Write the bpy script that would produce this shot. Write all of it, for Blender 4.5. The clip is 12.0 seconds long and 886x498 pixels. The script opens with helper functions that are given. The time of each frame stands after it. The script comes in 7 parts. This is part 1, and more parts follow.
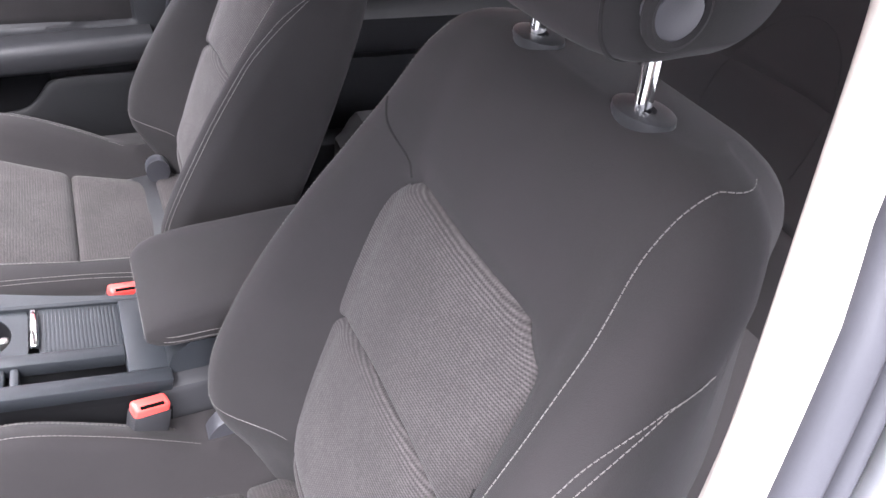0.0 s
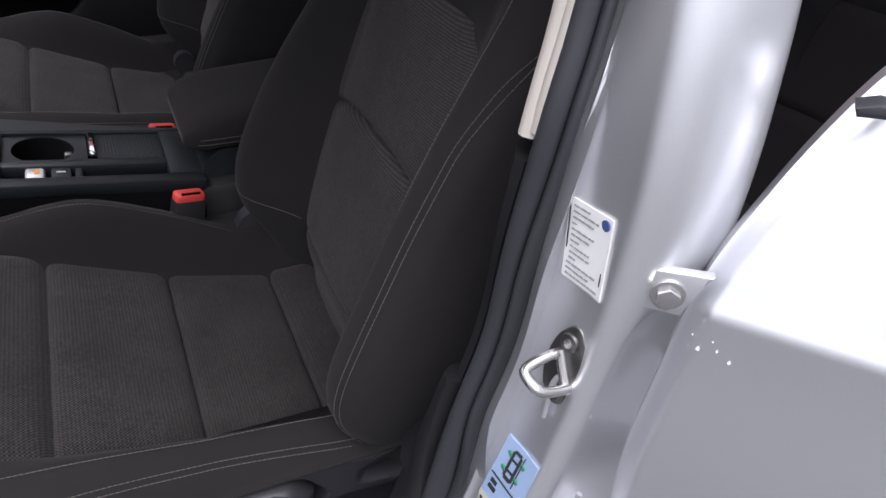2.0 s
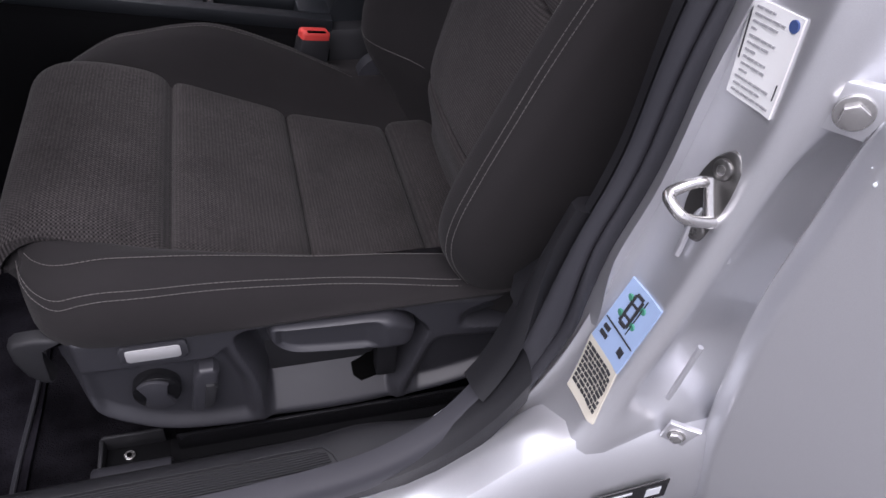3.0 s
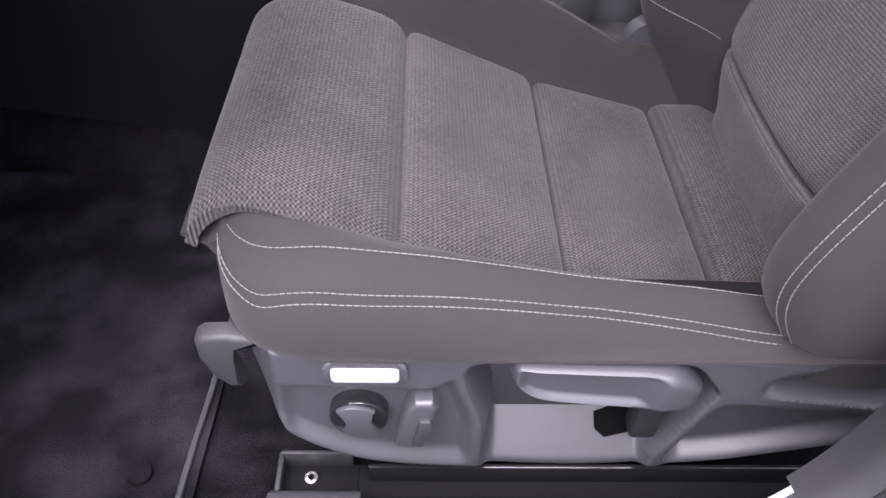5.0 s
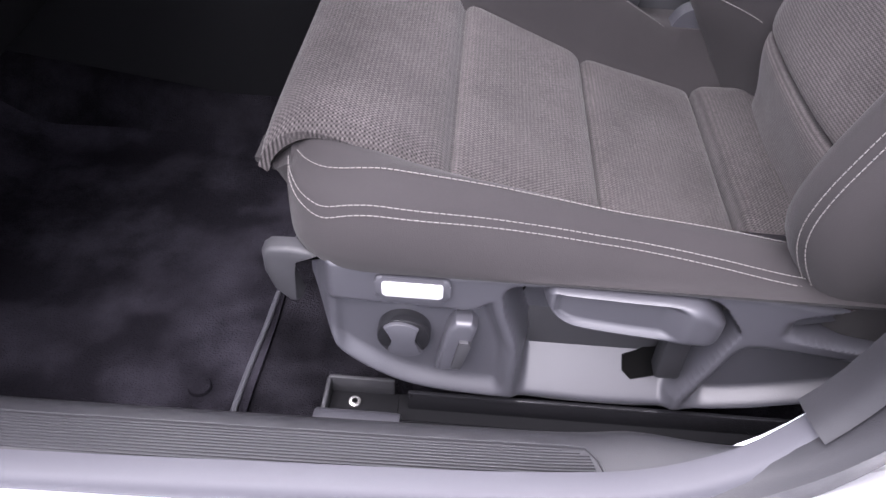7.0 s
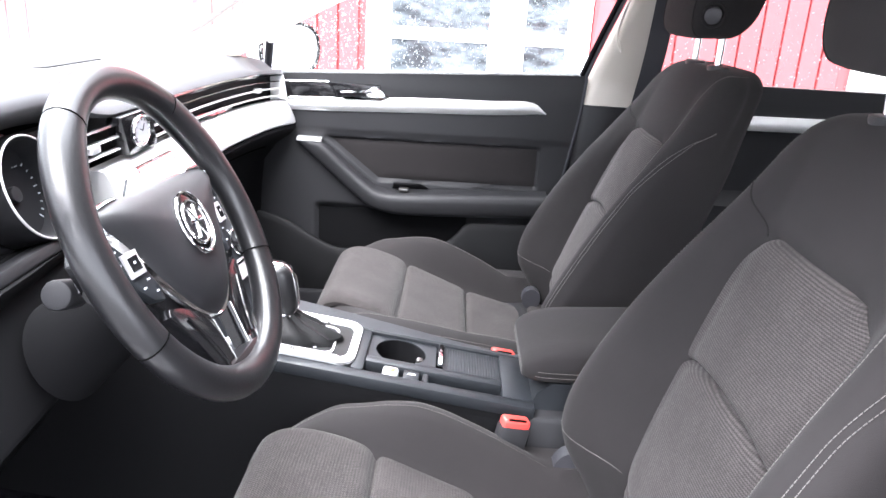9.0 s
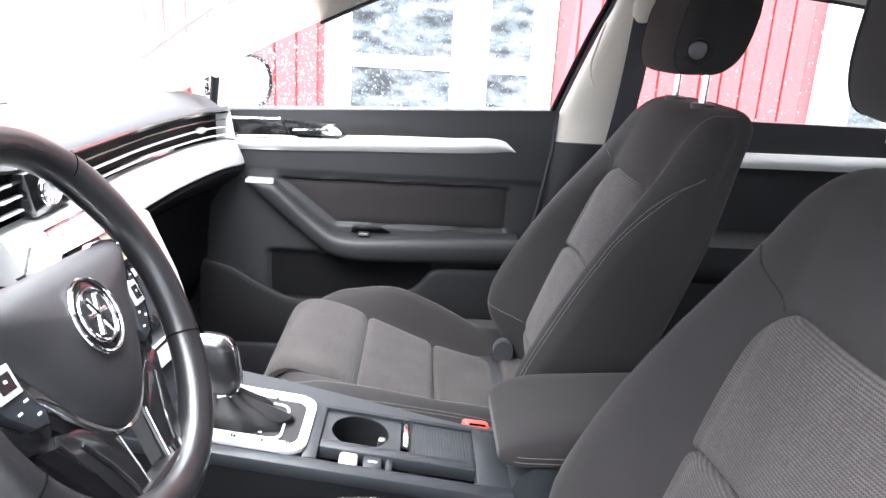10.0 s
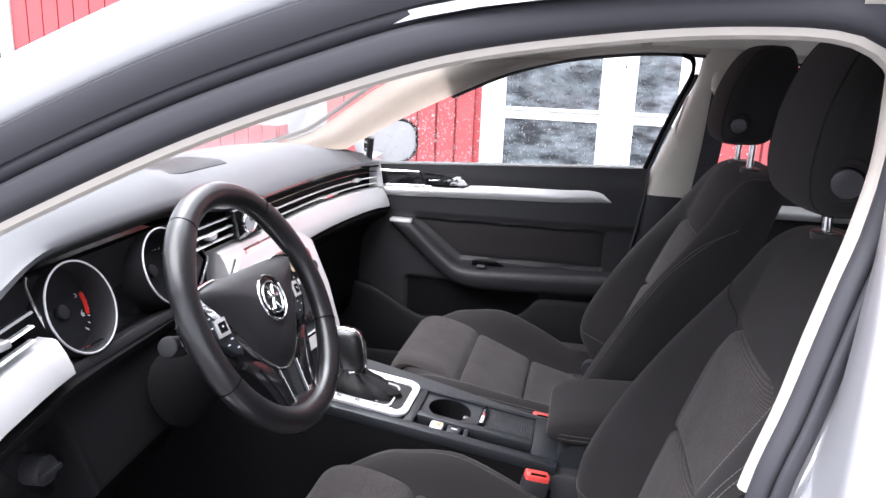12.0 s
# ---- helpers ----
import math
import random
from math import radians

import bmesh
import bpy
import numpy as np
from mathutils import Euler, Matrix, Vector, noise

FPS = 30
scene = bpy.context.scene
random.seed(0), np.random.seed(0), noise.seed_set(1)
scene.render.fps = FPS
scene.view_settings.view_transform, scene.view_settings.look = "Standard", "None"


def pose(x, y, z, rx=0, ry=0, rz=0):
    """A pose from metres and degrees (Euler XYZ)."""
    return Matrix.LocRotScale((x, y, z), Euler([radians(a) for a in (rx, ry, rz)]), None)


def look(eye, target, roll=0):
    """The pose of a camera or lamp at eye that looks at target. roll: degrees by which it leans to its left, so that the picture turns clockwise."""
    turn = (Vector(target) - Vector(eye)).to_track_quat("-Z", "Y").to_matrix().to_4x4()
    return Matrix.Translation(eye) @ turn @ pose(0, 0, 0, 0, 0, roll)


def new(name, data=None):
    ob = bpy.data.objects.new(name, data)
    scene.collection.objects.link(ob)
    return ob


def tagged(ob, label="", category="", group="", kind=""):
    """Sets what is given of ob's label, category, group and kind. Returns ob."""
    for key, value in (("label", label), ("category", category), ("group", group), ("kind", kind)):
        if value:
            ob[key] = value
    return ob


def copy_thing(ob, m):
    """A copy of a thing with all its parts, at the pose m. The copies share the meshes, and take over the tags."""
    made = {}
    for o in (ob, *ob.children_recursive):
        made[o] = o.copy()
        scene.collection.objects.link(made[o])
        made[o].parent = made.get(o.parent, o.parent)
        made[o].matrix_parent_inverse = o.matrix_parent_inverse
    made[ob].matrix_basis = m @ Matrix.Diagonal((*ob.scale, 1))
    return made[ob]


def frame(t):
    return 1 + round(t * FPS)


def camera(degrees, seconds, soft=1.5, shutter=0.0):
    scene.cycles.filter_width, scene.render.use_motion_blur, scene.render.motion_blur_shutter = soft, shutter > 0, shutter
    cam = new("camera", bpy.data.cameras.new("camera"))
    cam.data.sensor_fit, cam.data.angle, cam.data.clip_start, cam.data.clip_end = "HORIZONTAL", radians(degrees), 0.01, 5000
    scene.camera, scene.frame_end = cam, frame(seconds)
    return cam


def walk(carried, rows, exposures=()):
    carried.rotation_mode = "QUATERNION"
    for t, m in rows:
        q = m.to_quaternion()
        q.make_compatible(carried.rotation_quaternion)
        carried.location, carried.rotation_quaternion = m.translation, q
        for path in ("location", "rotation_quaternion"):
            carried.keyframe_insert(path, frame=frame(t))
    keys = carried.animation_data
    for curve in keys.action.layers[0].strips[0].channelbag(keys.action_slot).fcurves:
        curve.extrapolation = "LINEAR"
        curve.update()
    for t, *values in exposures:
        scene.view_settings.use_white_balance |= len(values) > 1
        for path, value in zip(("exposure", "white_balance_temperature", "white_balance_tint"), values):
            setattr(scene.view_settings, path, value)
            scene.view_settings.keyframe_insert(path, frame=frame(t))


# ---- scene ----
cam = camera(61.7, 12.0)

PATH = [
    (0, (0.031, -0.822, 1.277), (0.809, 0.599, 0.105), 7.1),
    (0.5, (-0.009, -0.927, 1.282), (0.842, 0.483, 0.147), 6.7),
    (1, (-0.035, -1.016, 1.257), (0.894, 0.391, 0.183), 6.5),
    (1.5, (-0.062, -1.074, 1.22), (0.78, 0.358, 0.106), 5.4),
    (2, (-0.048, -1.132, 1.172), (0.684, 0.306, -0.01), 4.4),
    (2.5, (-0.056, -1.153, 1.121), (0.619, 0.255, -0.129), 6.8),
    (3, (-0.084, -1.153, 1.075), (0.392, 0.247, -0.272), 6.1),
    (3.2, (-0.097, -1.144, 1.06), (0.306, 0.253, -0.313), 5.8),
    (4.8, (-0.155, -1.0, 0.961), (-0.047, 0.431, -0.432), 2.9),
    (5, (-0.16, -0.972, 0.953), (-0.084, 0.443, -0.458), 3.0),
    (5.5, (-0.164, -0.921, 0.91), (-0.144, 0.472, -0.525), 2.4),
    (6, (-0.182, -0.894, 0.859), (-0.175, 0.429, -0.642), 2.4),
    (6.5, (-0.194, -0.935, 0.86), (-0.184, 0.342, -0.679), 2.9),
    (7, (-0.161, -1.065, 0.937), (-0.201, 0.39, -0.434), 3.1),
    (7.5, (-0.124, -1.147, 1.018), (-0.151, 0.491, -0.13), 4.7),
    (9.3, (-0.09, -1.101, 1.172), (-0.091, 0.803, 0.561), 3.0),
    (9.5, (-0.091, -1.066, 1.173), (-0.077, 0.84, 0.568), 3.0),
    (10, (-0.092, -0.968, 1.177), (-0.012, 0.944, 0.596), 3.3),
    (10.5, (-0.1, -0.915, 1.177), (0.031, 1.016, 0.671), 3.2),
    (11, (-0.059, -0.99, 1.191), (-0.155, 0.96, 0.757), 1.6),
    (11.5, (0.009, -1.137, 1.209), (-0.262, 0.807, 0.824), 1.7),
    (12, (0.067, -1.317, 1.261), (-0.297, 0.587, 0.768), 2.4),
]
EXPOSURES = [(t, e, 6100, c) for t, e, c in ((0, 4.3, 18), (0.5, 3.85, 18), (1.0, 2.5, 16), (1.5, 1.6, 18), (2.0, 1.15, 17), (2.5, 1.1, 19), (3.2, 1.35, 23), (4.8, 3.25, 25), (5.5, 3.4, 25), (6.5, 3.3, 25), (7.5, 3.7, 22), (9.3, 3.95, 12), (10.5, 3.9, 10), (11.0, 3.45, 14), (11.5, 2.9, 15), (12, 2.72, 15))]
walk(cam, [(t, look(eye, target, roll)) for t, eye, target, roll in PATH], EXPOSURES)

# == world ==
world = bpy.data.worlds.new("overcast_sky")
scene.world = world
world.use_nodes = True
wn = world.node_tree
sky = wn.nodes.new("ShaderNodeTexSky")
sky.sky_type, sky.sun_disc = "NISHITA", False
sky.sun_elevation, sky.sun_rotation = radians(63), radians(339)
sky.air_density, sky.dust_density, sky.ozone_density = 1.0, 4.0, 1.0
grey = wn.nodes.new("ShaderNodeHueSaturation")
grey.inputs["Saturation"].default_value = 0.12
wn.links.new(sky.outputs[0], grey.inputs["Color"])
wn.links.new(grey.outputs[0], wn.nodes["Background"].inputs[0])
wn.nodes["Background"].inputs[1].default_value = 0.15
sun = new("sun", bpy.data.lights.new("sun", "SUN"))
sun.data.energy, sun.data.angle, sun.data.color = 1.8, radians(60), (1.0, 0.97, 0.93)
sun.matrix_world = look((-0.41, -1.09, 2.29), (0, 0, 0))


# ---- small maths ----
def clamp01(t):
    return max(0.0, min(1.0, t))


def ease(a, b, x):
    t = clamp01((x - a) / (b - a))
    return t * t * (3 - 2 * t)


def curve(*pairs):
    """A smooth function through (x, y) pairs."""
    xs, ys = [p[0] for p in pairs], [p[1] for p in pairs]
    slopes = []
    for i in range(len(xs)):
        a, b = max(i - 1, 0), min(i + 1, len(xs) - 1)
        slopes.append((ys[b] - ys[a]) / (xs[b] - xs[a]))

    def f(x):
        if x <= xs[0]:
            return ys[0]
        if x >= xs[-1]:
            return ys[-1]
        i = max(k for k in range(len(xs) - 1) if xs[k] <= x)
        h = xs[i + 1] - xs[i]
        t = (x - xs[i]) / h
        return ((2 * t**3 - 3 * t**2 + 1) * ys[i] + (t**3 - 2 * t**2 + t) * h * slopes[i]
                + (3 * t**2 - 2 * t**3) * ys[i + 1] + (t**3 - t**2) * h * slopes[i + 1])
    return f


def spline(points, n):
    """n points along a smooth line through the given ones, by length."""
    pts = [Vector(p) for p in points]
    at = [0.0]
    for a, b in zip(pts, pts[1:]):
        at.append(at[-1] + (b - a).length)
    fs = [curve(*[(s, p[k]) for s, p in zip(at, pts)]) for k in range(len(pts[0]))]
    return [Vector([f(at[-1] * i / (n - 1)) for f in fs]) for i in range(n)]


# ---- materials ----
def material(name):
    m = bpy.data.materials.new(name)
    m.use_nodes = True
    nt = m.node_tree
    return m, nt, nt.nodes["Principled BSDF"]


def put(nt, kind, **values):
    n = nt.nodes.new("ShaderNode" + kind)
    for key, v in values.items():
        n.inputs[key.replace("_", " ")].default_value = v
    return n


def surface(name, colour, rough=0.6, metal=0.0, vary=0.15, fine=900.0, bump=0.15, big=9.0, coat=0.0, spec=0.5, depth=0.0004, sheen=0.0, patchy=False):
    """A worn, slightly uneven surface: stains at one scale, grain and relief at another."""
    m, nt, b = material(name)
    tc = put(nt, "TexCoord")
    n1 = put(nt, "TexNoise", Scale=big, Detail=5.0, Roughness=0.6)
    n2 = put(nt, "TexNoise", Scale=fine, Detail=2.0)
    for n in (n1, n2):
        nt.links.new(tc.outputs["Object"], n.inputs["Vector"])
    mix = put(nt, "Mix")
    mix.data_type = "RGBA"
    c = Vector(colour)
    mix.inputs["A"].default_value = (*(c * (1 - vary)), 1)
    mix.inputs["B"].default_value = (*[min(1, v * (1 + vary)) for v in c], 1)
    add = put(nt, "Math")
    add.operation = "MULTIPLY_ADD"
    add.inputs[1].default_value = 0.6
    stain = n1
    if patchy:
        stain = put(nt, "MapRange", From_Min=0.40, From_Max=0.62)
        nt.links.new(n1.outputs["Fac"], stain.inputs["Value"])
    nt.links.new(stain.outputs[0], add.inputs[0])
    half = put(nt, "Math")
    half.operation = "MULTIPLY"
    half.inputs[1].default_value = 0.4
    nt.links.new(n2.outputs["Fac"], half.inputs[0])
    nt.links.new(half.outputs[0], add.inputs[2])
    nt.links.new(add.outputs[0], mix.inputs["Factor"])
    nt.links.new(mix.outputs["Result"], b.inputs["Base Color"])
    rr = put(nt, "MapRange", To_Min=max(0.02, rough * 0.85), To_Max=min(1.0, rough * 1.15))
    nt.links.new(n1.outputs["Fac"], rr.inputs["Value"])
    nt.links.new(rr.outputs[0], b.inputs["Roughness"])
    b.inputs["Metallic"].default_value = metal
    b.inputs["Coat Weight"].default_value = coat
    b.inputs["Specular IOR Level"].default_value = spec
    b.inputs["Sheen Weight"].default_value = sheen
    if bump:
        bp = put(nt, "Bump", Strength=bump, Distance=depth)
        nt.links.new(n2.outputs["Fac"], bp.inputs["Height"])
        nt.links.new(bp.outputs[0], b.inputs["Normal"])
    return m


def woven(name, dark, light, period, axes, strength=0.5, ratio=1.0, sheen=0.3, dash=0.6):
    """A woven cloth: short pale dashes in staggered rows (dash near 1), or running ribs (dash near 0)."""
    m, nt, b = material(name)

    def maths(op, a, c):
        n = put(nt, "Math")
        n.operation = op
        for k, v in enumerate((a, c)):
            if isinstance(v, (int, float)):
                n.inputs[k].default_value = v
            else:
                nt.links.new(v, n.inputs[k])
        return n.outputs[0]

    def remap(v, a, c, lo, hi):
        n = put(nt, "MapRange", From_Min=a, From_Max=c, To_Min=lo, To_Max=hi)
        nt.links.new(v, n.inputs["Value"])
        return n.outputs[0]
    tc = put(nt, "TexCoord")
    sep = put(nt, "SeparateXYZ")
    nt.links.new(tc.outputs["Object"], sep.inputs[0])

    def grain(scale, detail=2.0, rough=0.5):
        n = put(nt, "TexNoise", Scale=scale, Detail=detail, Roughness=rough)
        nt.links.new(tc.outputs["Object"], n.inputs["Vector"])
        return n.outputs["Fac"]
    wob = maths("MULTIPLY", grain(70.0), 2.2)
    sines = []
    for axis, per in zip(axes, (period, period * ratio)):
        phase = maths("ADD", maths("MULTIPLY", sep.outputs[axis], 2 * math.pi / per), wob)
        sines.append(maths("SINE", phase, 0.0))
    dashes = remap(maths("MULTIPLY", sines[0], sines[1]), -0.7, 0.7, 0.0, 1.0)
    ribs = remap(sines[0], -1.0, 1.0, 0.0, 1.0)
    relief = maths("ADD", maths("MULTIPLY", dashes, dash), maths("MULTIPLY", ribs, 1 - dash))
    worn = remap(grain(13.0, 6.0, 0.65), 0.3, 0.7, 0.62, 1.15)
    fuzz = remap(grain(800.0), 0.3, 0.7, 0.65, 1.3)
    fleck = remap(grain(230.0, 1.0), 0.35, 0.65, 0.8, 1.2)
    fac = put(nt, "Math")
    fac.operation, fac.use_clamp = "MULTIPLY", True
    nt.links.new(maths("MULTIPLY", relief, worn), fac.inputs[0])
    nt.links.new(maths("MULTIPLY", fuzz, fleck), fac.inputs[1])
    mix = put(nt, "Mix")
    mix.data_type = "RGBA"
    mix.inputs["A"].default_value, mix.inputs["B"].default_value = (*dark, 1), (*light, 1)
    nt.links.new(fac.outputs[0], mix.inputs["Factor"])
    nt.links.new(mix.outputs["Result"], b.inputs["Base Color"])
    b.inputs["Roughness"].default_value = 0.9
    b.inputs["Sheen Weight"].default_value = sheen
    b.inputs["Specular IOR Level"].default_value = 0.03
    bp = put(nt, "Bump", Strength=strength, Distance=0.0008)
    nt.links.new(relief, bp.inputs["Height"])
    nt.links.new(bp.outputs[0], b.inputs["Normal"])
    return m


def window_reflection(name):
    """Dark house glass; mottled, streaky reflections are painted into its base colour."""
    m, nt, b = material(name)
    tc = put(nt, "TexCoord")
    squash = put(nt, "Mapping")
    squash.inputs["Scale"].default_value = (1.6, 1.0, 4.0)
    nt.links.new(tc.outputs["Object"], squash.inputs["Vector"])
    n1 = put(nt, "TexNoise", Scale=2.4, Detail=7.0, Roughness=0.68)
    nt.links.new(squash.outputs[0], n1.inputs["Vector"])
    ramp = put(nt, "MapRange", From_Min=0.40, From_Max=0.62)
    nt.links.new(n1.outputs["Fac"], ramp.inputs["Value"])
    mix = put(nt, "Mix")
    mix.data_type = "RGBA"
    # dark and pale tones of the painted reflection
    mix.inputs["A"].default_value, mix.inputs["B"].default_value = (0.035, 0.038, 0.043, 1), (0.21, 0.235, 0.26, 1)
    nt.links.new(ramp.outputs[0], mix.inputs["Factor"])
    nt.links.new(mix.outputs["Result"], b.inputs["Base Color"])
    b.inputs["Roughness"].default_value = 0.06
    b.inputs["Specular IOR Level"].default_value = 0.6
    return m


def car_paint(name, colour):
    """Metallic lacquer: fine flakes under a smooth clear coat."""
    m, nt, b = material(name)
    tc = put(nt, "TexCoord")
    flake = put(nt, "TexNoise", Scale=1800.0, Detail=1.0)
    nt.links.new(tc.outputs["Object"], flake.inputs["Vector"])
    mix = put(nt, "Mix")
    mix.data_type = "RGBA"
    c = Vector(colour)
    mix.inputs["A"].default_value, mix.inputs["B"].default_value = (*(c * 0.93), 1), (*(c * 1.07), 1)
    nt.links.new(flake.outputs["Fac"], mix.inputs["Factor"])
    nt.links.new(mix.outputs["Result"], b.inputs["Base Color"])
    b.inputs["Metallic"].default_value, b.inputs["Roughness"].default_value = 0.8, 0.36
    b.inputs["Coat Weight"].default_value, b.inputs["Coat Roughness"].default_value = 0.45, 0.06
    return m


def pane_glass(name, tint, film=0.0):
    """Thin window glass: clear, with a reflection that grows at low angles."""
    m, nt, b = material(name)
    out = nt.nodes["Material Output"]
    clear = put(nt, "BsdfTransparent", Color=(*tint, 1))
    gloss = put(nt, "BsdfGlossy", Roughness=0.01)
    slant = put(nt, "LayerWeight", Blend=0.5)
    rise = put(nt, "Math")
    rise.operation = "POWER"
    rise.inputs[1].default_value = 4.0
    nt.links.new(slant.outputs["Facing"], rise.inputs[0])
    share = put(nt, "MapRange", To_Min=0.05, To_Max=0.75)
    nt.links.new(rise.outputs[0], share.inputs["Value"])
    mix = put(nt, "MixShader")
    nt.links.new(share.outputs[0], mix.inputs[0])
    nt.links.new(clear.outputs[0], mix.inputs[1])
    nt.links.new(gloss.outputs[0], mix.inputs[2])
    last = mix
    if film:
        veil = put(nt, "BsdfTranslucent", Color=(0.9, 0.9, 0.9, 1))
        last = put(nt, "MixShader")
        spots = put(nt, "TexNoise", Scale=14.0, Detail=6.0)
        amount = put(nt, "MapRange", To_Min=film * 0.7, To_Max=film * 1.3)
        nt.links.new(spots.outputs["Fac"], amount.inputs["Value"])
        nt.links.new(amount.outputs[0], last.inputs[0])
        nt.links.new(mix.outputs[0], last.inputs[1])
        nt.links.new(veil.outputs[0], last.inputs[2])
    nt.links.new(last.outputs[0], out.inputs["Surface"])
    return m


cloth = surface("dark_seat_cloth", (0.0215, 0.0198, 0.0203), 0.95, vary=0.25, fine=1100, bump=0.6, spec=0.03, sheen=0.05)
cloth_back = surface("seat_side_cloth", (0.0178, 0.0168, 0.0172), 0.95, vary=0.22, fine=1100, bump=0.4, spec=0.03, sheen=0.05)
rib_cushion = woven("ribbed_cloth_flat", (0.0120, 0.0108, 0.0108), (0.064, 0.0575, 0.057), 0.0040, (0, 1), 0.35, 0.9, 0.06, 0.72)
rib_back = woven("ribbed_cloth_upright", (0.025, 0.0226, 0.0225), (0.071, 0.0642, 0.0636), 0.0031, (2, 1), 0.3, 1.0, 0.06, 0.35)
thread = surface("pale_thread", (0.098, 0.092, 0.088), 0.8, vary=0.25, bump=0)
dark_groove = surface("seam_shadow_cloth", (0.003, 0.003, 0.003), 0.95, bump=0, spec=0.0)
plastic = surface("grained_black_plastic", (0.021, 0.021, 0.023), 0.48, vary=0.12, fine=700, bump=0.35, spec=0.25)
soft_pad = surface("soft_dash_pad", (0.055, 0.057, 0.062), 0.6, vary=0.08, fine=900, bump=0.12, spec=0.5)
cover_plastic = surface("grey_black_seat_plastic", (0.031, 0.031, 0.036), 0.42, vary=0.10, fine=1000, bump=0.22, spec=0.5)
sill_plastic = surface("matt_sill_plastic", (0.0102, 0.0102, 0.012), 0.55, vary=0.15, fine=800, bump=0.4, spec=0.35)
low_plastic = surface("matt_lower_plastic", (0.0120, 0.0120, 0.0135), 0.55, vary=0.15, fine=800, bump=0.3, spec=0.2)
# Near-black: shade of footwell and recesses is put into this base colour.
side_black = surface("black_trim_with_shade", (0.0050, 0.0050, 0.0056), 0.9, vary=0.2, fine=700, bump=0.3, spec=0.08)
console_plastic = surface("blue_black_console_plastic", (0.0165, 0.0185, 0.0215), 0.45, vary=0.12, fine=900, bump=0.3, spec=0.25)
airbag_skin = surface("satin_airbag_plastic", (0.0135, 0.0135, 0.0155), 0.5, vary=0.1, fine=1100, bump=0.2, spec=0.45)
gloss_black = surface("gloss_black_plastic", (0.008, 0.008, 0.009), 0.12, vary=0.2, bump=0)
leather = surface("black_leather", (0.009, 0.009, 0.010), 0.30, vary=0.15, fine=420, bump=0.5, depth=0.0003)
boot_leather = surface("dull_boot_leather", (0.0055, 0.0055, 0.006), 0.55, vary=0.2, fine=420, bump=0.5, depth=0.0003, spec=0.25)
# Door plastic made darker: the low door's shade is put into the colour.
shaded_pocket = surface("shade_dark_pocket_plastic", (0.0065, 0.0065, 0.0072), 0.6, vary=0.15, fine=800, bump=0.3, spec=0.2)
rubber = surface("black_rubber_seal", (0.034, 0.034, 0.040), 0.6, vary=0.12, bump=0.2, spec=0.25)
carpet = surface("charcoal_carpet", (0.0080, 0.0075, 0.0092), 1.0, vary=0.75, fine=500, bump=1.0, big=14, depth=0.003, spec=0.0, patchy=True)
mat_cloth = surface("velour_floor_mat", (0.0115, 0.0107, 0.0135), 1.0, vary=0.75, fine=420, bump=1.0, big=11, depth=0.002, spec=0.0, patchy=True)
headliner = surface("cream_headliner_cloth", (0.78, 0.74, 0.68), 0.95, vary=0.06, fine=1300, bump=0.3, spec=0.2)
cream = surface("cream_pillar_plastic", (0.50, 0.462, 0.415), 0.6, vary=0.06, fine=900, bump=0.2)
paint = car_paint("silver_metallic_paint", (0.72, 0.725, 0.75))
silver = surface("brushed_silver_trim", (0.66, 0.66, 0.665), 0.42, metal=0.6, vary=0.06, fine=1200, bump=0.1)
chrome = surface("polished_chrome", (0.80, 0.80, 0.81), 0.08, metal=1.0, vary=0.05, bump=0)
dark_steel = surface("dark_zinc_steel", (0.20, 0.195, 0.19), 0.3, metal=0.9, vary=0.2, bump=0.2, fine=300)
steel = surface("dull_steel", (0.55, 0.54, 0.53), 0.22, metal=0.9, vary=0.2, bump=0.2, fine=300)
red = surface("red_buckle_plastic", (0.62, 0.060, 0.050), 0.4, vary=0.12, bump=0)
white_paint = surface("white_painted_wood", (0.80, 0.80, 0.78), 0.6, vary=0.06, fine=200, bump=0.2)
red_paint = surface("red_painted_wood", (0.43, 0.078, 0.085), 0.65, vary=0.2, fine=160, big=2.0, bump=0.4, depth=0.002)
asphalt = surface("damp_asphalt", (0.09, 0.09, 0.092), 0.9, vary=0.2, fine=7, big=1.2, bump=0, spec=0.2)
paper = surface("white_sticker_paper", (0.75, 0.75, 0.74), 0.5, vary=0.04, bump=0)
tan_paper = surface("tan_sticker_paper", (0.55, 0.52, 0.44), 0.5, vary=0.05, bump=0)
blue_paper = surface("pale_blue_sticker", (0.34, 0.45, 0.66), 0.45, vary=0.05, bump=0)
ink = surface("black_ink", (0.03, 0.03, 0.035), 0.6, bump=0)
faint_ink = surface("grey_print", (0.30, 0.30, 0.31), 0.6, bump=0)
blue_ink = surface("navy_ink", (0.05, 0.09, 0.25), 0.6, bump=0)
green_ink = surface("green_ink", (0.06, 0.28, 0.18), 0.6, bump=0)
amber = surface("amber_plastic", (0.75, 0.30, 0.05), 0.4, bump=0)
dial_red = surface("red_dial_paint", (0.65, 0.03, 0.02), 0.5, bump=0)
dial_grey = surface("pale_grey_dial_face", (0.55, 0.57, 0.60), 0.4, bump=0)
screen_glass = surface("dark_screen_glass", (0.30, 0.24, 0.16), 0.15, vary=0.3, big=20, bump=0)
glass = pane_glass("car_window_glass", (0.84, 0.87, 0.86))
wet_glass = pane_glass("wet_windscreen_glass", (0.86, 0.88, 0.87), 0.02)
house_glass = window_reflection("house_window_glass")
drop_glass = surface("rain_drop", (0.75, 0.78, 0.80), 0.06, vary=0.05, bump=0, spec=0.8)


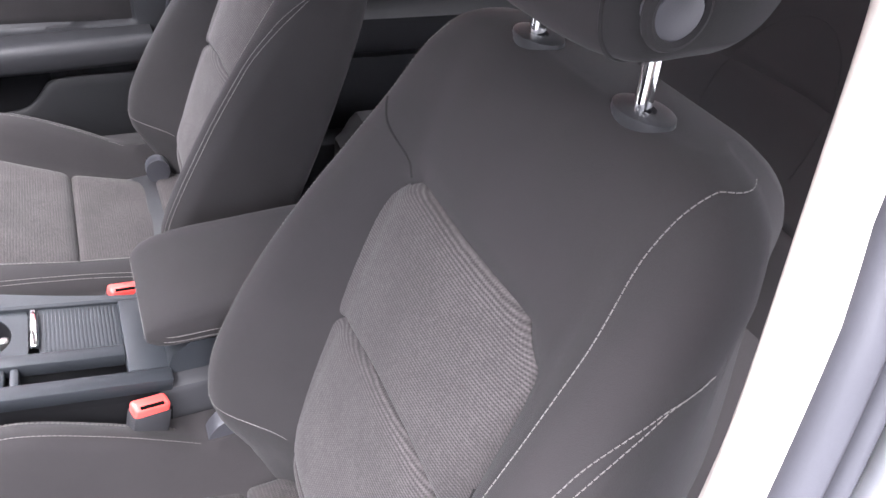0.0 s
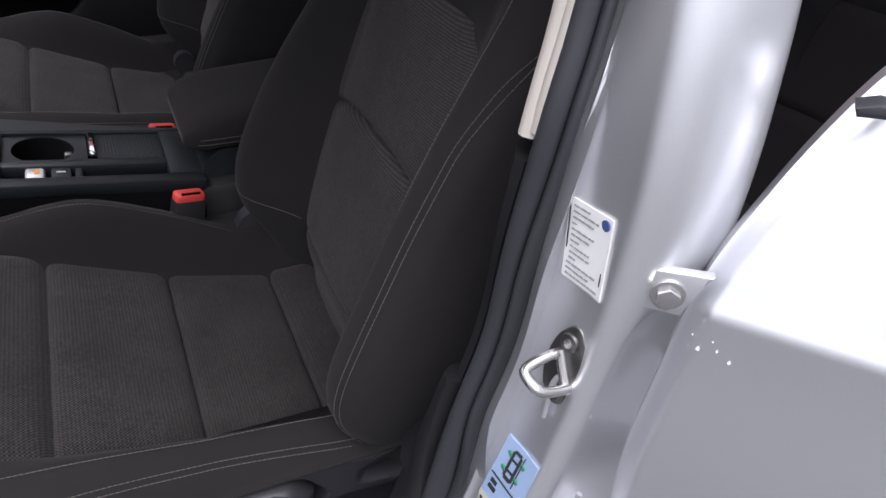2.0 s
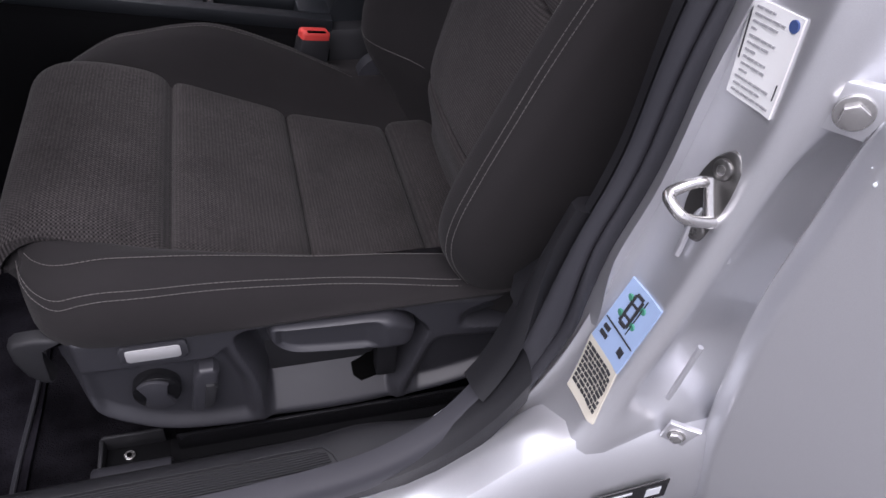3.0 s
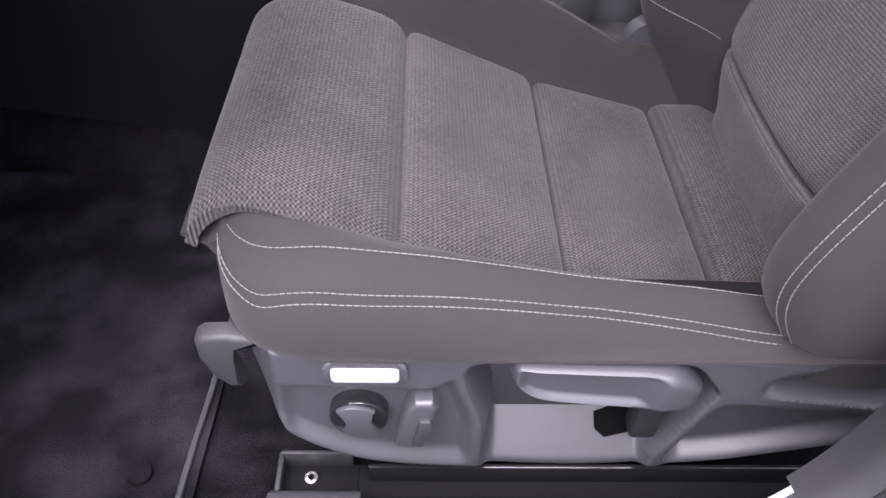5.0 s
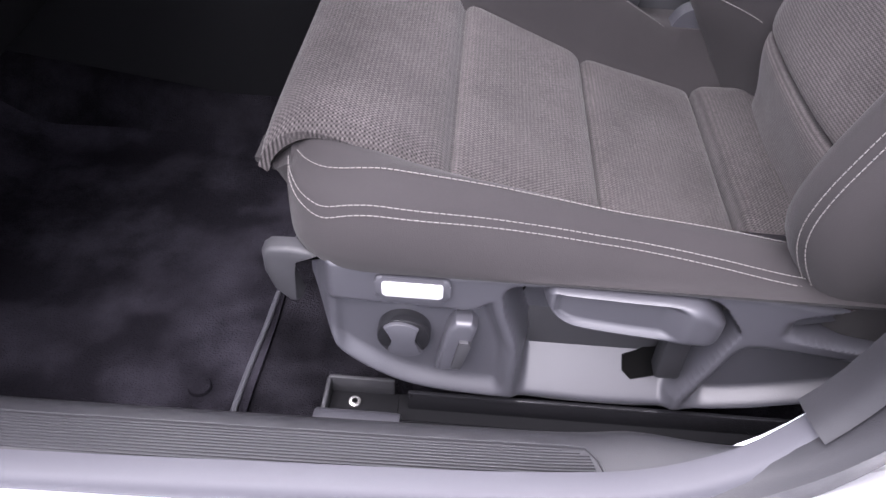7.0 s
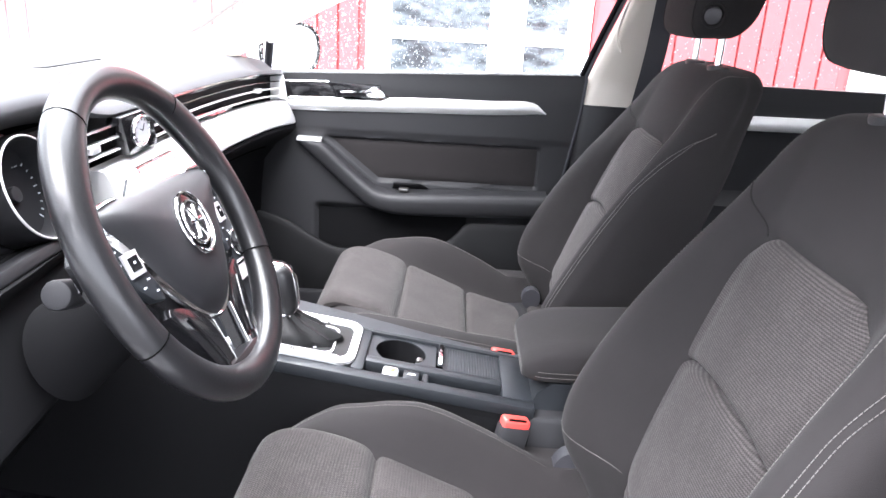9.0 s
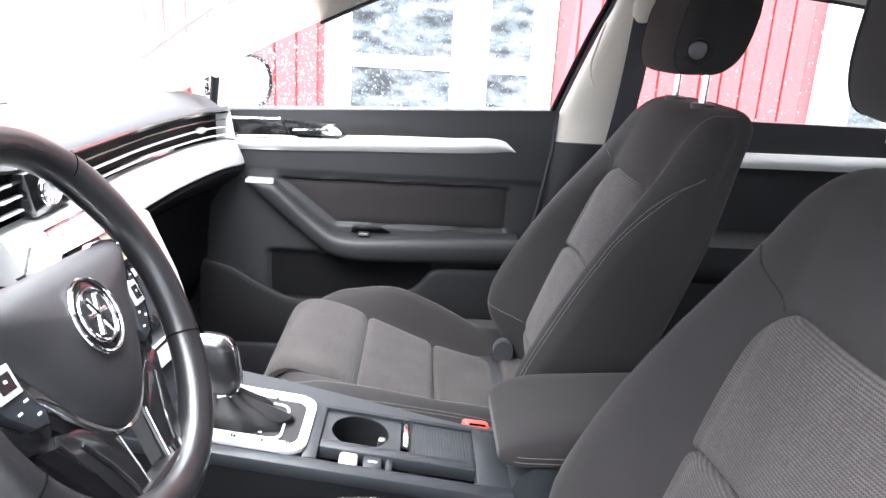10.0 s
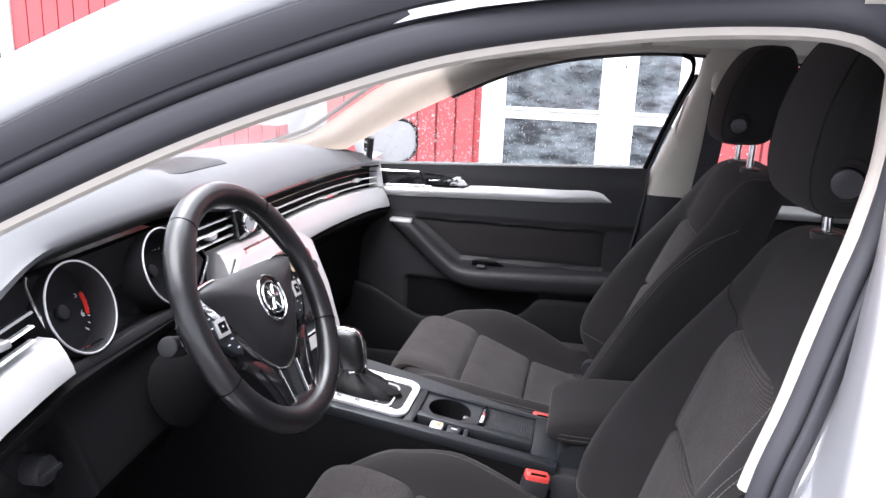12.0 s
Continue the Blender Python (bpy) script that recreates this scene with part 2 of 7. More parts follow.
# ---- mesh helpers ----
def thing(name, label, category, group="", kind="", place=(0, 0, 0)):
    ob = new(name)
    ob.location = place
    return tagged(ob, label, category, group, kind)


def part(name, bm, mat, parent=None, label="", flat=38):
    me = bpy.data.meshes.new(name)
    bmesh.ops.recalc_face_normals(bm, faces=bm.faces[:])
    bm.to_mesh(me)
    bm.free()
    me.polygons.foreach_set("use_smooth", [True] * len(me.polygons))
    me.set_sharp_from_angle(angle=radians(flat))
    me.materials.append(mat)
    ob = new(name, me)
    ob.parent = parent
    if parent is not None:
        ob.location = -parent.location if parent.parent is None else Vector()
    if label:
        tagged(ob, label)
    return ob


def whole(name, bm, mat, label, category, group="", kind="", flat=38):
    return tagged(part(name, bm, mat, None, "", flat), label, category, group, kind)


def loft(rings, closed=True, caps=True, loop=False):
    bm = bmesh.new()
    vs = [[bm.verts.new(p) for p in ring] for ring in rings]
    n = len(rings[0])
    pairs = list(zip(vs, vs[1:])) + ([(vs[-1], vs[0])] if loop else [])
    for a, b in pairs:
        for i in range(n if closed else n - 1):
            j = (i + 1) % n
            bm.faces.new((a[i], a[j], b[j], b[i]))
    if caps and closed and not loop:
        bm.faces.new(vs[0][::-1])
        bm.faces.new(vs[-1])
    return bm


def box(x0, x1, y0, y1, z0, z1, bevel=0.0, seg=2, m=None):
    bm = bmesh.new()
    bmesh.ops.create_cube(bm, size=1)
    for v in bm.verts:
        v.co = Vector((x0 + (v.co.x + 0.5) * (x1 - x0), y0 + (v.co.y + 0.5) * (y1 - y0), z0 + (v.co.z + 0.5) * (z1 - z0)))
    if bevel:
        bmesh.ops.bevel(bm, geom=bm.edges[:], offset=bevel, segments=seg, affect="EDGES", profile=0.5)
    if m is not None:
        bm.transform(m)
    return bm


def prism(outline, place, w0, w1, bevel=0.0, seg=2):
    """An outline in (u, v), thick from w0 to w1; place(u, v, w) lays it into the world."""
    bm = bmesh.new()
    a = [bm.verts.new((u, v, w0)) for u, v in outline]
    b = [bm.verts.new((u, v, w1)) for u, v in outline]
    n = len(a)
    bm.faces.new(a[::-1])
    top = bm.faces.new(b)
    for i in range(n):
        bm.faces.new((a[i], a[(i + 1) % n], b[(i + 1) % n], b[i]))
    if bevel:
        bmesh.ops.bevel(bm, geom=list(top.edges), offset=bevel, segments=seg, affect="EDGES", profile=0.5)
    for v in bm.verts:
        v.co = Vector(place(*v.co))
    return bm


def frames(pts, up=(0, 0, 1)):
    out = []
    for i, p in enumerate(pts):
        t = (pts[min(i + 1, len(pts) - 1)] - pts[max(i - 1, 0)]).normalized()
        side = t.cross(Vector(up))
        if side.length < 1e-4:
            side = t.cross(Vector((0, 1, 0)))
        side.normalize()
        out.append((p, side, side.cross(t)))
    return out


def tube(pts, r, seg=12, up=(0, 0, 1), loop=False):
    """A round bar along points; r: a radius, a list, or (wide, high)."""
    pts = [Vector(p) for p in pts]
    rings = []
    n = len(pts)
    for i, (p, s, u) in enumerate(frames(pts, up)):
        if loop:
            t = (pts[(i + 1) % n] - pts[i - 1]).normalized()
            s = t.cross(Vector(up)).normalized()
            u = s.cross(t)
        ri = r[i] if isinstance(r, list) else r
        a, b = ri if isinstance(ri, tuple) else (ri, ri)
        rings.append([p + s * a * math.cos(2 * math.pi * k / seg) + u * b * math.sin(2 * math.pi * k / seg) for k in range(seg)])
    return loft(rings, loop=loop)


def sweep(pts, profile, side_of, closed=True):
    """A profile of (a, b) carried along points; side_of(i, p) gives the two directions of a and b."""
    rings = []
    for i, p in enumerate(pts):
        s, u = side_of(i, p)
        rings.append([p + s * a + u * b for a, b in profile])
    return loft(rings, closed=closed, caps=closed)


def cylinder(p0, p1, r, seg=20, bevel=0.0, r1=None):
    p0, p1 = Vector(p0), Vector(p1)
    bm = bmesh.new()
    bmesh.ops.create_cone(bm, cap_ends=True, segments=seg, radius1=r, radius2=r if r1 is None else r1, depth=(p1 - p0).length)
    if bevel:
        rim = [e for e in bm.edges if abs(e.verts[0].co.z - e.verts[1].co.z) < 1e-6]
        bmesh.ops.bevel(bm, geom=rim, offset=bevel, segments=2, affect="EDGES", profile=0.5)
    bm.transform(Matrix.Translation((p0 + p1) / 2) @ (p1 - p0).to_track_quat("Z", "Y").to_matrix().to_4x4())
    return bm


def sheet(f, u0, u1, nu, v0, v1, nv, skirt=None, close=True):
    """The surface f(u, v) as a grid; skirt: a vector by which its rim is drawn back, to give it thickness."""
    bm = bmesh.new()
    g = [[bm.verts.new(f(u0 + (u1 - u0) * i / nu, v0 + (v1 - v0) * j / nv)) for j in range(nv + 1)] for i in range(nu + 1)]
    for i in range(nu):
        for j in range(nv):
            bm.faces.new((g[i][j], g[i + 1][j], g[i + 1][j + 1], g[i][j + 1]))
    if skirt is not None:
        rim = [g[i][0] for i in range(nu)] + [g[nu][j] for j in range(nv)] + [g[i][nv] for i in range(nu, 0, -1)] + [g[0][j] for j in range(nv, 0, -1)]
        low = [bm.verts.new(v.co + Vector(skirt)) for v in rim]
        for i in range(len(rim)):
            k = (i + 1) % len(rim)
            bm.faces.new((rim[i], rim[k], low[k], low[i]))
        if close:
            bm.faces.new(low)
    return bm


def joined(*bms):
    out = bmesh.new()
    for b in bms:
        me = bpy.data.meshes.new("tmp")
        b.to_mesh(me)
        b.free()
        out.from_mesh(me)
        bpy.data.meshes.remove(me)
    return out


def ellipsoid(c, rx, ry, rz, seg=20, power=1.0):
    bm = bmesh.new()
    bmesh.ops.create_uvsphere(bm, u_segments=seg, v_segments=seg // 2 + 2, radius=1)
    for v in bm.verts:
        q = [math.copysign(abs(k) ** power, k) for k in v.co]
        v.co = Vector((c[0] + rx * q[0], c[1] + ry * q[1], c[2] + rz * q[2]))
    return bm


def rounded_rect(w, h, r, n=5):
    out = []
    for cx, cy, a0 in ((w / 2 - r, h / 2 - r, 0), (-w / 2 + r, h / 2 - r, 90), (-w / 2 + r, -h / 2 + r, 180), (w / 2 - r, -h / 2 + r, 270)):
        for k in range(n + 1):
            a = radians(a0 + 90 * k / n)
            out.append((cx + r * math.cos(a), cy + r * math.sin(a)))
    return out


def ring_of(outline, inset, place, w0, w1):
    """A flat frame: the outline less its inner part, drawn in by inset."""
    cx, cy = sum(p[0] for p in outline) / len(outline), sum(p[1] for p in outline) / len(outline)
    ext = max(max(abs(p[0] - cx) for p in outline), 1e-6), max(max(abs(p[1] - cy) for p in outline), 1e-6)
    inner = [(cx + (u - cx) * (1 - inset / ext[0]), cy + (v - cy) * (1 - inset / ext[1])) for u, v in outline]
    rows = [[Vector(place(u, v, w0)) for u, v in outline], [Vector(place(u, v, w1)) for u, v in outline],
            [Vector(place(u, v, w1)) for u, v in inner], [Vector(place(u, v, w0)) for u, v in inner]]
    return loft(rows, closed=True, caps=False, loop=True)


def stitches(pts, normal, length=0.0042, gap=0.0010, wide=0.0009, high=0.0007):
    """A row of single stitches laid along a line on cloth."""
    pts = [Vector(p) for p in pts]
    verts, faces = [], []
    at, acc = 0.0, [0.0]
    for a, b in zip(pts, pts[1:]):
        acc.append(acc[-1] + (b - a).length)

    def where(s):
        i = max(k for k in range(len(acc) - 1) if acc[k] <= s + 1e-9)
        return pts[i].lerp(pts[i + 1], (s - acc[i]) / max(acc[i + 1] - acc[i], 1e-9))
    while at + length < acc[-1]:
        a, b = where(at), where(at + length)
        t = (b - a).normalized()
        nrm = Vector(normal(a) if callable(normal) else normal).normalized()
        s = t.cross(nrm).normalized() * wide / 2
        base = len(verts)
        for p, k in ((a, 0.2), (a.lerp(b, 0.5), 1.0), (b, 0.2)):
            verts += [p - s, p + s, p + s * 0.6 + nrm * high * k, p - s * 0.6 + nrm * high * k]
        for r in (0, 4):
            for c in range(4):
                d = (c + 1) % 4
                faces.append((base + r + c, base + r + d, base + r + 4 + d, base + r + 4 + c))
        faces += [(base, base + 3, base + 2, base + 1), (base + 8, base + 9, base + 10, base + 11)]
        at += length + gap
    bm = bmesh.new()
    me = bpy.data.meshes.new("tmp")
    me.from_pydata([tuple(v) for v in verts], [], faces)
    bm.from_mesh(me)
    bpy.data.meshes.remove(me)
    return bm


# ---- car body: floor, sill, pillars, roof ----
ground = whole("ground", sheet(lambda u, v: (u, v, 0.004 * noise.noise((u * 0.7, v * 0.7, 0))), -400, 400, 40, -400, 400, 40), asphalt,
               "dark damp asphalt yard under the car", "ground", kind="structure")


def floor_height(x, y):
    tunnel = 0.10 * (1 - ease(0.10, 0.22, abs(y)))
    return 0.285 + 0.20 * ease(-0.75, -1.05, x) + tunnel + 0.012 * ease(0.5, 0.68, abs(y)) + 0.002 * noise.noise((x * 9, y * 9, 1))


whole("floor", sheet(lambda u, v: (u, v, floor_height(u, v)), -1.15, 1.75, 90, -0.745, 0.745, 60, (0, 0, -0.02), False), carpet,
      "charcoal carpet covering the car floor", "car floor", kind="structure")


def mat_edge(v):
    return -0.375 - 0.009 * ease(-0.3, -0.66, v)


mat = thing("floor_mat", "dark velour floor mat with a bound edge in the footwell", "floor mat", place=(-0.55, -0.45, 0.29))
part("mat_body", sheet(lambda u, v: (u, v, floor_height(u, v) + 0.007 + 0.003 * noise.noise((u * 6, v * 6, 3))),
                       -1.0, -0.36, 50, -0.672, -0.19, 40, (0, 0, -0.006), False), mat_cloth, mat)
part("bound_edge", tube([(mat_edge(v) + 0.012, v, floor_height(-0.37, v) + 0.010) for v in np.linspace(-0.672, -0.19, 30)], (0.0032, 0.0035), 8), cover_plastic, mat, "raised piping along the mat edge")
part("mat_fixing", cylinder((-0.414, -0.625, 0.296), (-0.414, -0.625, 0.308), 0.012, 20, 0.003), mat_cloth, mat, "round fixing knob")

# The opening's line, from the front pillar over the roof and down the middle pillar to the sill.
DOOR_LINE = [(-0.86, -0.80, 0.90), (-0.70, -0.785, 0.975), (-0.455, -0.746, 1.106), (-0.298, -0.718, 1.184), (-0.167, -0.70, 1.236), (-0.053, -0.687, 1.272),
             (0.083, -0.68, 1.294), (0.19, -0.677, 1.302), (0.262, -0.68, 1.297), (0.300, -0.671, 1.27), (0.301, -0.674, 1.20), (0.290, -0.684, 1.14), (0.274, -0.701, 1.10), (0.2435, -0.7255, 1.00), (0.226, -0.737, 0.95),
             (0.214, -0.737, 0.86), (0.205, -0.735, 0.75), (0.178, -0.735, 0.65), (0.150, -0.737, 0.56), (0.115, -0.744, 0.495), (0.06, -0.757, 0.445),
             (-0.03, -0.768, 0.418), (-0.3, -0.775, 0.405), (-0.62, -0.785, 0.405), (-0.8, -0.80, 0.43)]
line = spline(DOOR_LINE, 150)
MIDDLE = Vector((-0.25, -0.72, 0.85))


def out_of(i, p):
    """At a point of the door opening: the way out of the opening, and the way out of the car."""
    t = (line[min(i + 1, len(line) - 1)] - line[max(i - 1, 0)]).normalized()
    out = Vector((0, -1, 0)) - t * Vector((0, -1, 0)).dot(t)
    out.normalize()
    away = t.cross(out)
    if away.dot(p - MIDDLE) < 0:
        away = -away
    # on the middle pillar the seal turns to face forward
    on = ease(0.14, 0.19, p.x) * ease(1.29, 1.22, p.z)
    turn = radians(62 - 26 * ease(0.80, 0.95, p.z)) * on
    c, s = math.cos(turn), math.sin(turn)
    return (away * c + out * s) * (1 - 0.42 * on), out * c - away * s


opening = thing("door_opening_frame", "silver car body frame around the open front door", "car body", kind="structure", place=(0, -0.75, 0.4))
seal_profile = [(-0.004, -0.012), (-0.006, 0.006), (0.000, 0.014), (0.008, 0.0145), (0.018, 0.0145), (0.023, 0.012), (0.0245, 0.007), (0.0265, 0.011),
                (0.031, 0.0145), (0.037, 0.014), (0.041, 0.009), (0.042, 0.0), (0.042, -0.012)]
part("door_seal", sweep(line, seal_profile, out_of), rubber, opening, "double-lipped black rubber door seal", flat=62)
upper = [i for i in range(len(line)) if not (line[i].z < 0.93 and line[i].x > -0.2) and line[i].z > 0.93]
up_line = [line[i] for i in upper]


def out_upper(i, p):
    return out_of(upper[i], p)


cream_profile = [(0.004, -0.03), (-0.009, -0.02), (-0.015, -0.004), (-0.012, 0.003), (-0.006, 0.006), (-0.001, 0.000)]
part("pillar_trim", sweep(up_line, cream_profile, out_upper), cream, opening, "cream plastic trim along the door frame")
lower = [i for i in range(len(line)) if 0.56 <= line[i].z <= 0.93 and line[i].x > 0.13]
part("lower_trim", sweep([line[i] for i in lower], [(0.004, -0.06), (-0.018, -0.055), (-0.028, -0.02), (-0.022, 0.004), (-0.008, 0.008), (-0.001, 0.0)],
                         lambda i, p: out_of(lower[i], p)), sill_plastic, opening, "black plastic trim on the lower pillar")
def slimmed(pair, k):
    return pair[0] * k, pair[1]


ends = [i for i in range(len(line)) if line[i].z <= 0.705 and line[i].x > 0.10]
part("sill_trim_end", sweep([line[i] for i in ends], [(0.002, -0.02), (-0.034, -0.02), (-0.040, 0.0), (-0.035, 0.014), (-0.020, 0.019), (-0.004, 0.008)],
                            lambda i, p: slimmed(out_of(ends[i], p), 0.35 + 0.65 * ease(0.50, 0.68, p.z))), sill_plastic, opening, "black plastic sill trim rising up the pillar", flat=65)
# Inner side of the middle pillar, facing the cabin.
front_x = curve((0.90, 0.220), (0.95, 0.230), (1.0, 0.2485), (1.05, 0.262), (1.1, 0.280), (1.14, 0.295), (1.2, 0.306), (1.29, 0.305))
front_y = curve((0.90, -0.740), (0.95, -0.738), (1.0, -0.727), (1.05, -0.717), (1.1, -0.702), (1.14, -0.685), (1.2, -0.675), (1.29, -0.664))
deep = curve((0.90, 0.75), (0.95, 0.80), (1.08, 0.92), (1.2, 1.05), (1.30, 1.1))
rings = []
for z in np.linspace(0.925, 1.325, 20):
    a, b, k = front_x(z), front_y(z), deep(z)
    rings.append([Vector((a + dx, b + dy, z)) for dx, dy in ((0.006, 0.004), (0.004, 0.014), (0.014 * k, 0.034 * k), (0.030 * k, 0.056 * k), (0.050 * k, 0.070 * k), (0.085, 0.074 * k), (0.115, 0.066 * k), (0.13, 0.02), (0.03, 0.0))])
part("inner_pillar_trim", loft(rings), cream, opening, "cream inner cover of the middle pillar", flat=60)
# Edge of the cream cover: laps forward of the seal low down, and turns inboard towards the roof.
lip_x = curve((0.93, 0.214), (1.0, 0.2385), (1.05, 0.2535), (1.14, 0.284), (1.2, 0.299), (1.3, 0.305))
lip_y = curve((0.93, -0.722), (1.0, -0.7035), (1.05, -0.690), (1.14, -0.658), (1.2, -0.640), (1.3, -0.618))
rings = []
for z in np.linspace(0.928, 1.285, 24):
    a, b = front_x(z), front_y(z)
    p, q = Vector((a - 0.005, b + 0.0015, z)), Vector((lip_x(z), lip_y(z), z))
    n = Vector((-(q - p).y, (q - p).x, 0)).normalized()
    n = n if n.x < 0 else -n
    rings.append([Vector((a + 0.002, b + 0.004, z)), p, p.lerp(q, 0.2) + n * 0.003, p.lerp(q, 0.5) + n * 0.005, p.lerp(q, 0.8) + n * 0.004, q, q + Vector((0.010, 0.008, 0)), Vector((a + 0.04, b + 0.04, z))])
part("pillar_trim_edge", loft(rings), cream, opening, "rounded cream edge beside the door seal", flat=60)
# Painted flange that the seal sits on, along roof, pillars and sill.
part("painted_flange", sweep(line, [(0.020, -0.010), (0.041, -0.004), (0.052, 0.002), (0.060, 0.008), (0.060, -0.03), (0.02, -0.03)], out_of), paint, opening)

# Roof edge and front pillar outside the driver's opening.
edge = [i for i in range(len(line)) if line[i].z > 0.95 and line[i].x < 0.27 and not (line[i].x > 0.2 and line[i].z < 1.28)]
roof_rail_profile = [(0.058, 0.004), (0.066, 0.014), (0.080, 0.022), (0.096, 0.022), (0.112, 0.012), (0.124, -0.008), (0.126, -0.03), (0.06, -0.03)]
part("roof_rail", sweep([line[i] for i in edge], roof_rail_profile, lambda i, p: out_of(edge[i], p)), paint, opening, "silver painted roof rail and front pillar")
frame_black = [(0.034, 0.006), (0.037, 0.017), (0.050, 0.024), (0.064, 0.022), (0.070, 0.010), (0.048, -0.006)]
part("frame_seal", sweep([line[i] for i in edge], frame_black, lambda i, p: out_of(edge[i], p)), rubber, opening, "outer rubber weatherstrip")

# Middle pillar: sections across (x, y), from the roof down to the sill.
shift = curve((0.36, -0.155), (0.42, -0.12), (0.48, -0.08), (0.535, -0.055), (0.60, -0.038), (0.65, -0.027), (0.75, -0.010), (0.85, 0.0), (0.95, 0.008), (1.08, 0.022), (1.2, 0.030), (1.32, 0.03))
lean_in = curve((0.36, -0.004), (0.5, 0.0), (0.9, 0.0), (1.0, 0.012), (1.1, 0.036), (1.2, 0.066), (1.34, 0.11))
width = curve((0.36, 0.17), (0.45, 0.12), (0.55, 0.06), (0.65, 0.02), (0.8, 0.0), (1.3, -0.01))


seal_x = curve((0.86, 0.2375), (0.95, 0.249), (1.0, 0.266), (1.05, 0.281), (1.1, 0.297), (1.14, 0.312), (1.2, 0.322), (1.33, 0.322))
seal_y = curve((0.36, -0.751), (0.95, -0.751), (1.0, -0.741), (1.05, -0.730), (1.1, -0.715), (1.14, -0.700), (1.2, -0.690), (1.33, -0.675))


def pillar_section(z):
    dx, dy, w = shift(z), lean_in(z), width(z)
    tuck = ease(0.86, 0.74, z) * ease(0.49, 0.58, z)
    w += 0.07 * tuck
    keep = seal_y(z) - dy
    fore = max(0.0, seal_x(z) - 0.2375 - dx) * ease(0.86, 0.95, z)
    pts = [(0.285, -0.728), (0.268, -0.740), (0.2375, -0.748), (0.2375, -0.752), (0.2385, -0.755), (0.2430, -0.7585), (0.2445, -0.768),
           (0.2488, -0.800), (0.2488, -0.811), (0.2496, -0.818), (0.2555, -0.826), (0.267, -0.831 + 0.006 * tuck), (0.285, -0.832 + 0.030 * tuck),
           (0.312, -0.828 + 0.040 * tuck), (0.330, -0.825 + 0.045 * tuck), (0.346 + w, -0.822 + 0.045 * tuck), (0.356 + w, -0.815 + 0.045 * tuck),
           (0.360 + w, -0.80 + 0.03 * tuck), (0.358 + w, -0.75), (0.34 + w, -0.70), (0.29, -0.70)]
    pts = [(x, min(y, keep - 0.001 * k) if 2 <= k < 11 else y) for k, (x, y) in enumerate(pts)]
    return [Vector((x + dx + fore * (1, 1, 1, 1, 0.85, 0.6, 0.3)[k] if k < 7 else x + dx, y + dy, z)) for k, (x, y) in enumerate(pts)]


pillar_b = thing("middle_pillar", "silver painted middle pillar with latch striker and stickers", "car pillar", kind="structure", place=(0.28, -0.78, 0.4))
part("pillar_skin", loft([pillar_section(z) for z in np.linspace(0.36, 1.33, 90)]), paint, pillar_b, flat=70)
part("pressed_ridge", tube(spline([(0.226, -0.80, 0.70), (0.233, -0.797, 0.735), (0.245, -0.80, 0.75), (0.262, -0.815, 0.70)], 20), 0.003, 8), paint, pillar_b)
part("gap_filler", tube(spline([(0.247, -0.834, 0.555), (0.252, -0.834, 0.59), (0.256, -0.834, 0.622)], 14), 0.0028, 6), paint, pillar_b, "sealed body seam")

# Sill: plastic tread plate inside, paint outside.
sill = thing("door_sill", "black plastic door sill with a grooved tread plate", "door sill", kind="structure", place=(-0.3, -0.74, 0.4))
tread = curve((-0.780, 0.392), (-0.764, 0.402), (-0.743, 0.406), (-0.720, 0.404), (-0.708, 0.396), (-0.698, 0.375), (-0.692, 0.33), (-0.690, 0.28))


sill_up = curve((-0.3, 0.0), (-0.12, 0.001), (-0.03, 0.007), (0.06, 0.042), (0.115, 0.095), (0.15, 0.158))


def tread_rise(u, v):
    return tread(v) + sill_up(u)


part("tread_base", sheet(lambda u, v: (u, -0.780 + (v + 0.780) * (1 - 0.5 * ease(-0.02, 0.10, u)) - 0.006 * ease(0, -0.6, u), tread_rise(u, v)), -0.95, 0.142, 80, -0.780, -0.690, 26, (0, 0, -0.03)), sill_plastic, sill)
for k in range(11):
    y = -0.7315 - 0.0027 * k
    x1 = -0.045 + 0.009 * (k / 10) - 0.02 * max(0, (1.5 - k) / 1.5)
    pts = [(x, y - 0.006 * ease(0, -0.6, x), tread_rise(x, y) + 0.0009) for x in np.linspace(-0.95, x1, 24)]
    part("tread_rib", tube(pts, (0.0012, 0.0012), 6), sill_plastic, sill)
part("tread_rim", tube([(-0.95, -0.735, tread_rise(-0.95, -0.729) + 0.001)] + [(x, -0.7275 - 0.006 * ease(0, -0.6, x), tread_rise(x, -0.728) + 0.001) for x in np.linspace(-0.6, -0.065, 12)]
                       + [(x, y, tread_rise(x, y) + 0.001) for x, y in ((-0.046, -0.7295), (-0.037, -0.741), (-0.031, -0.756), (-0.034, -0.7605), (-0.06, -0.762))], 0.0012, 6), sill_plastic, sill)
part("painted_sill", loft([[Vector((x, y, z + 0.10 * ease(-0.05, 0.18, x) ** 2)) for y, z in
                            ((-0.77, 0.385), (-0.80, 0.395), (-0.822, 0.392), (-0.835, 0.375), (-0.842, 0.34), (-0.845, 0.28), (-0.83, 0.22), (-0.77, 0.22))]
                           for x in np.linspace(-0.95, 0.60, 50)]), paint, sill, "silver painted outer sill")

# Latch striker, its bolts, hinge bracket of the rear door.
STR = Vector((0.2472, -0.799, 0.754))
striker = thing("latch_striker", "bright steel door latch striker bolted to the pillar", "door striker", place=STR)


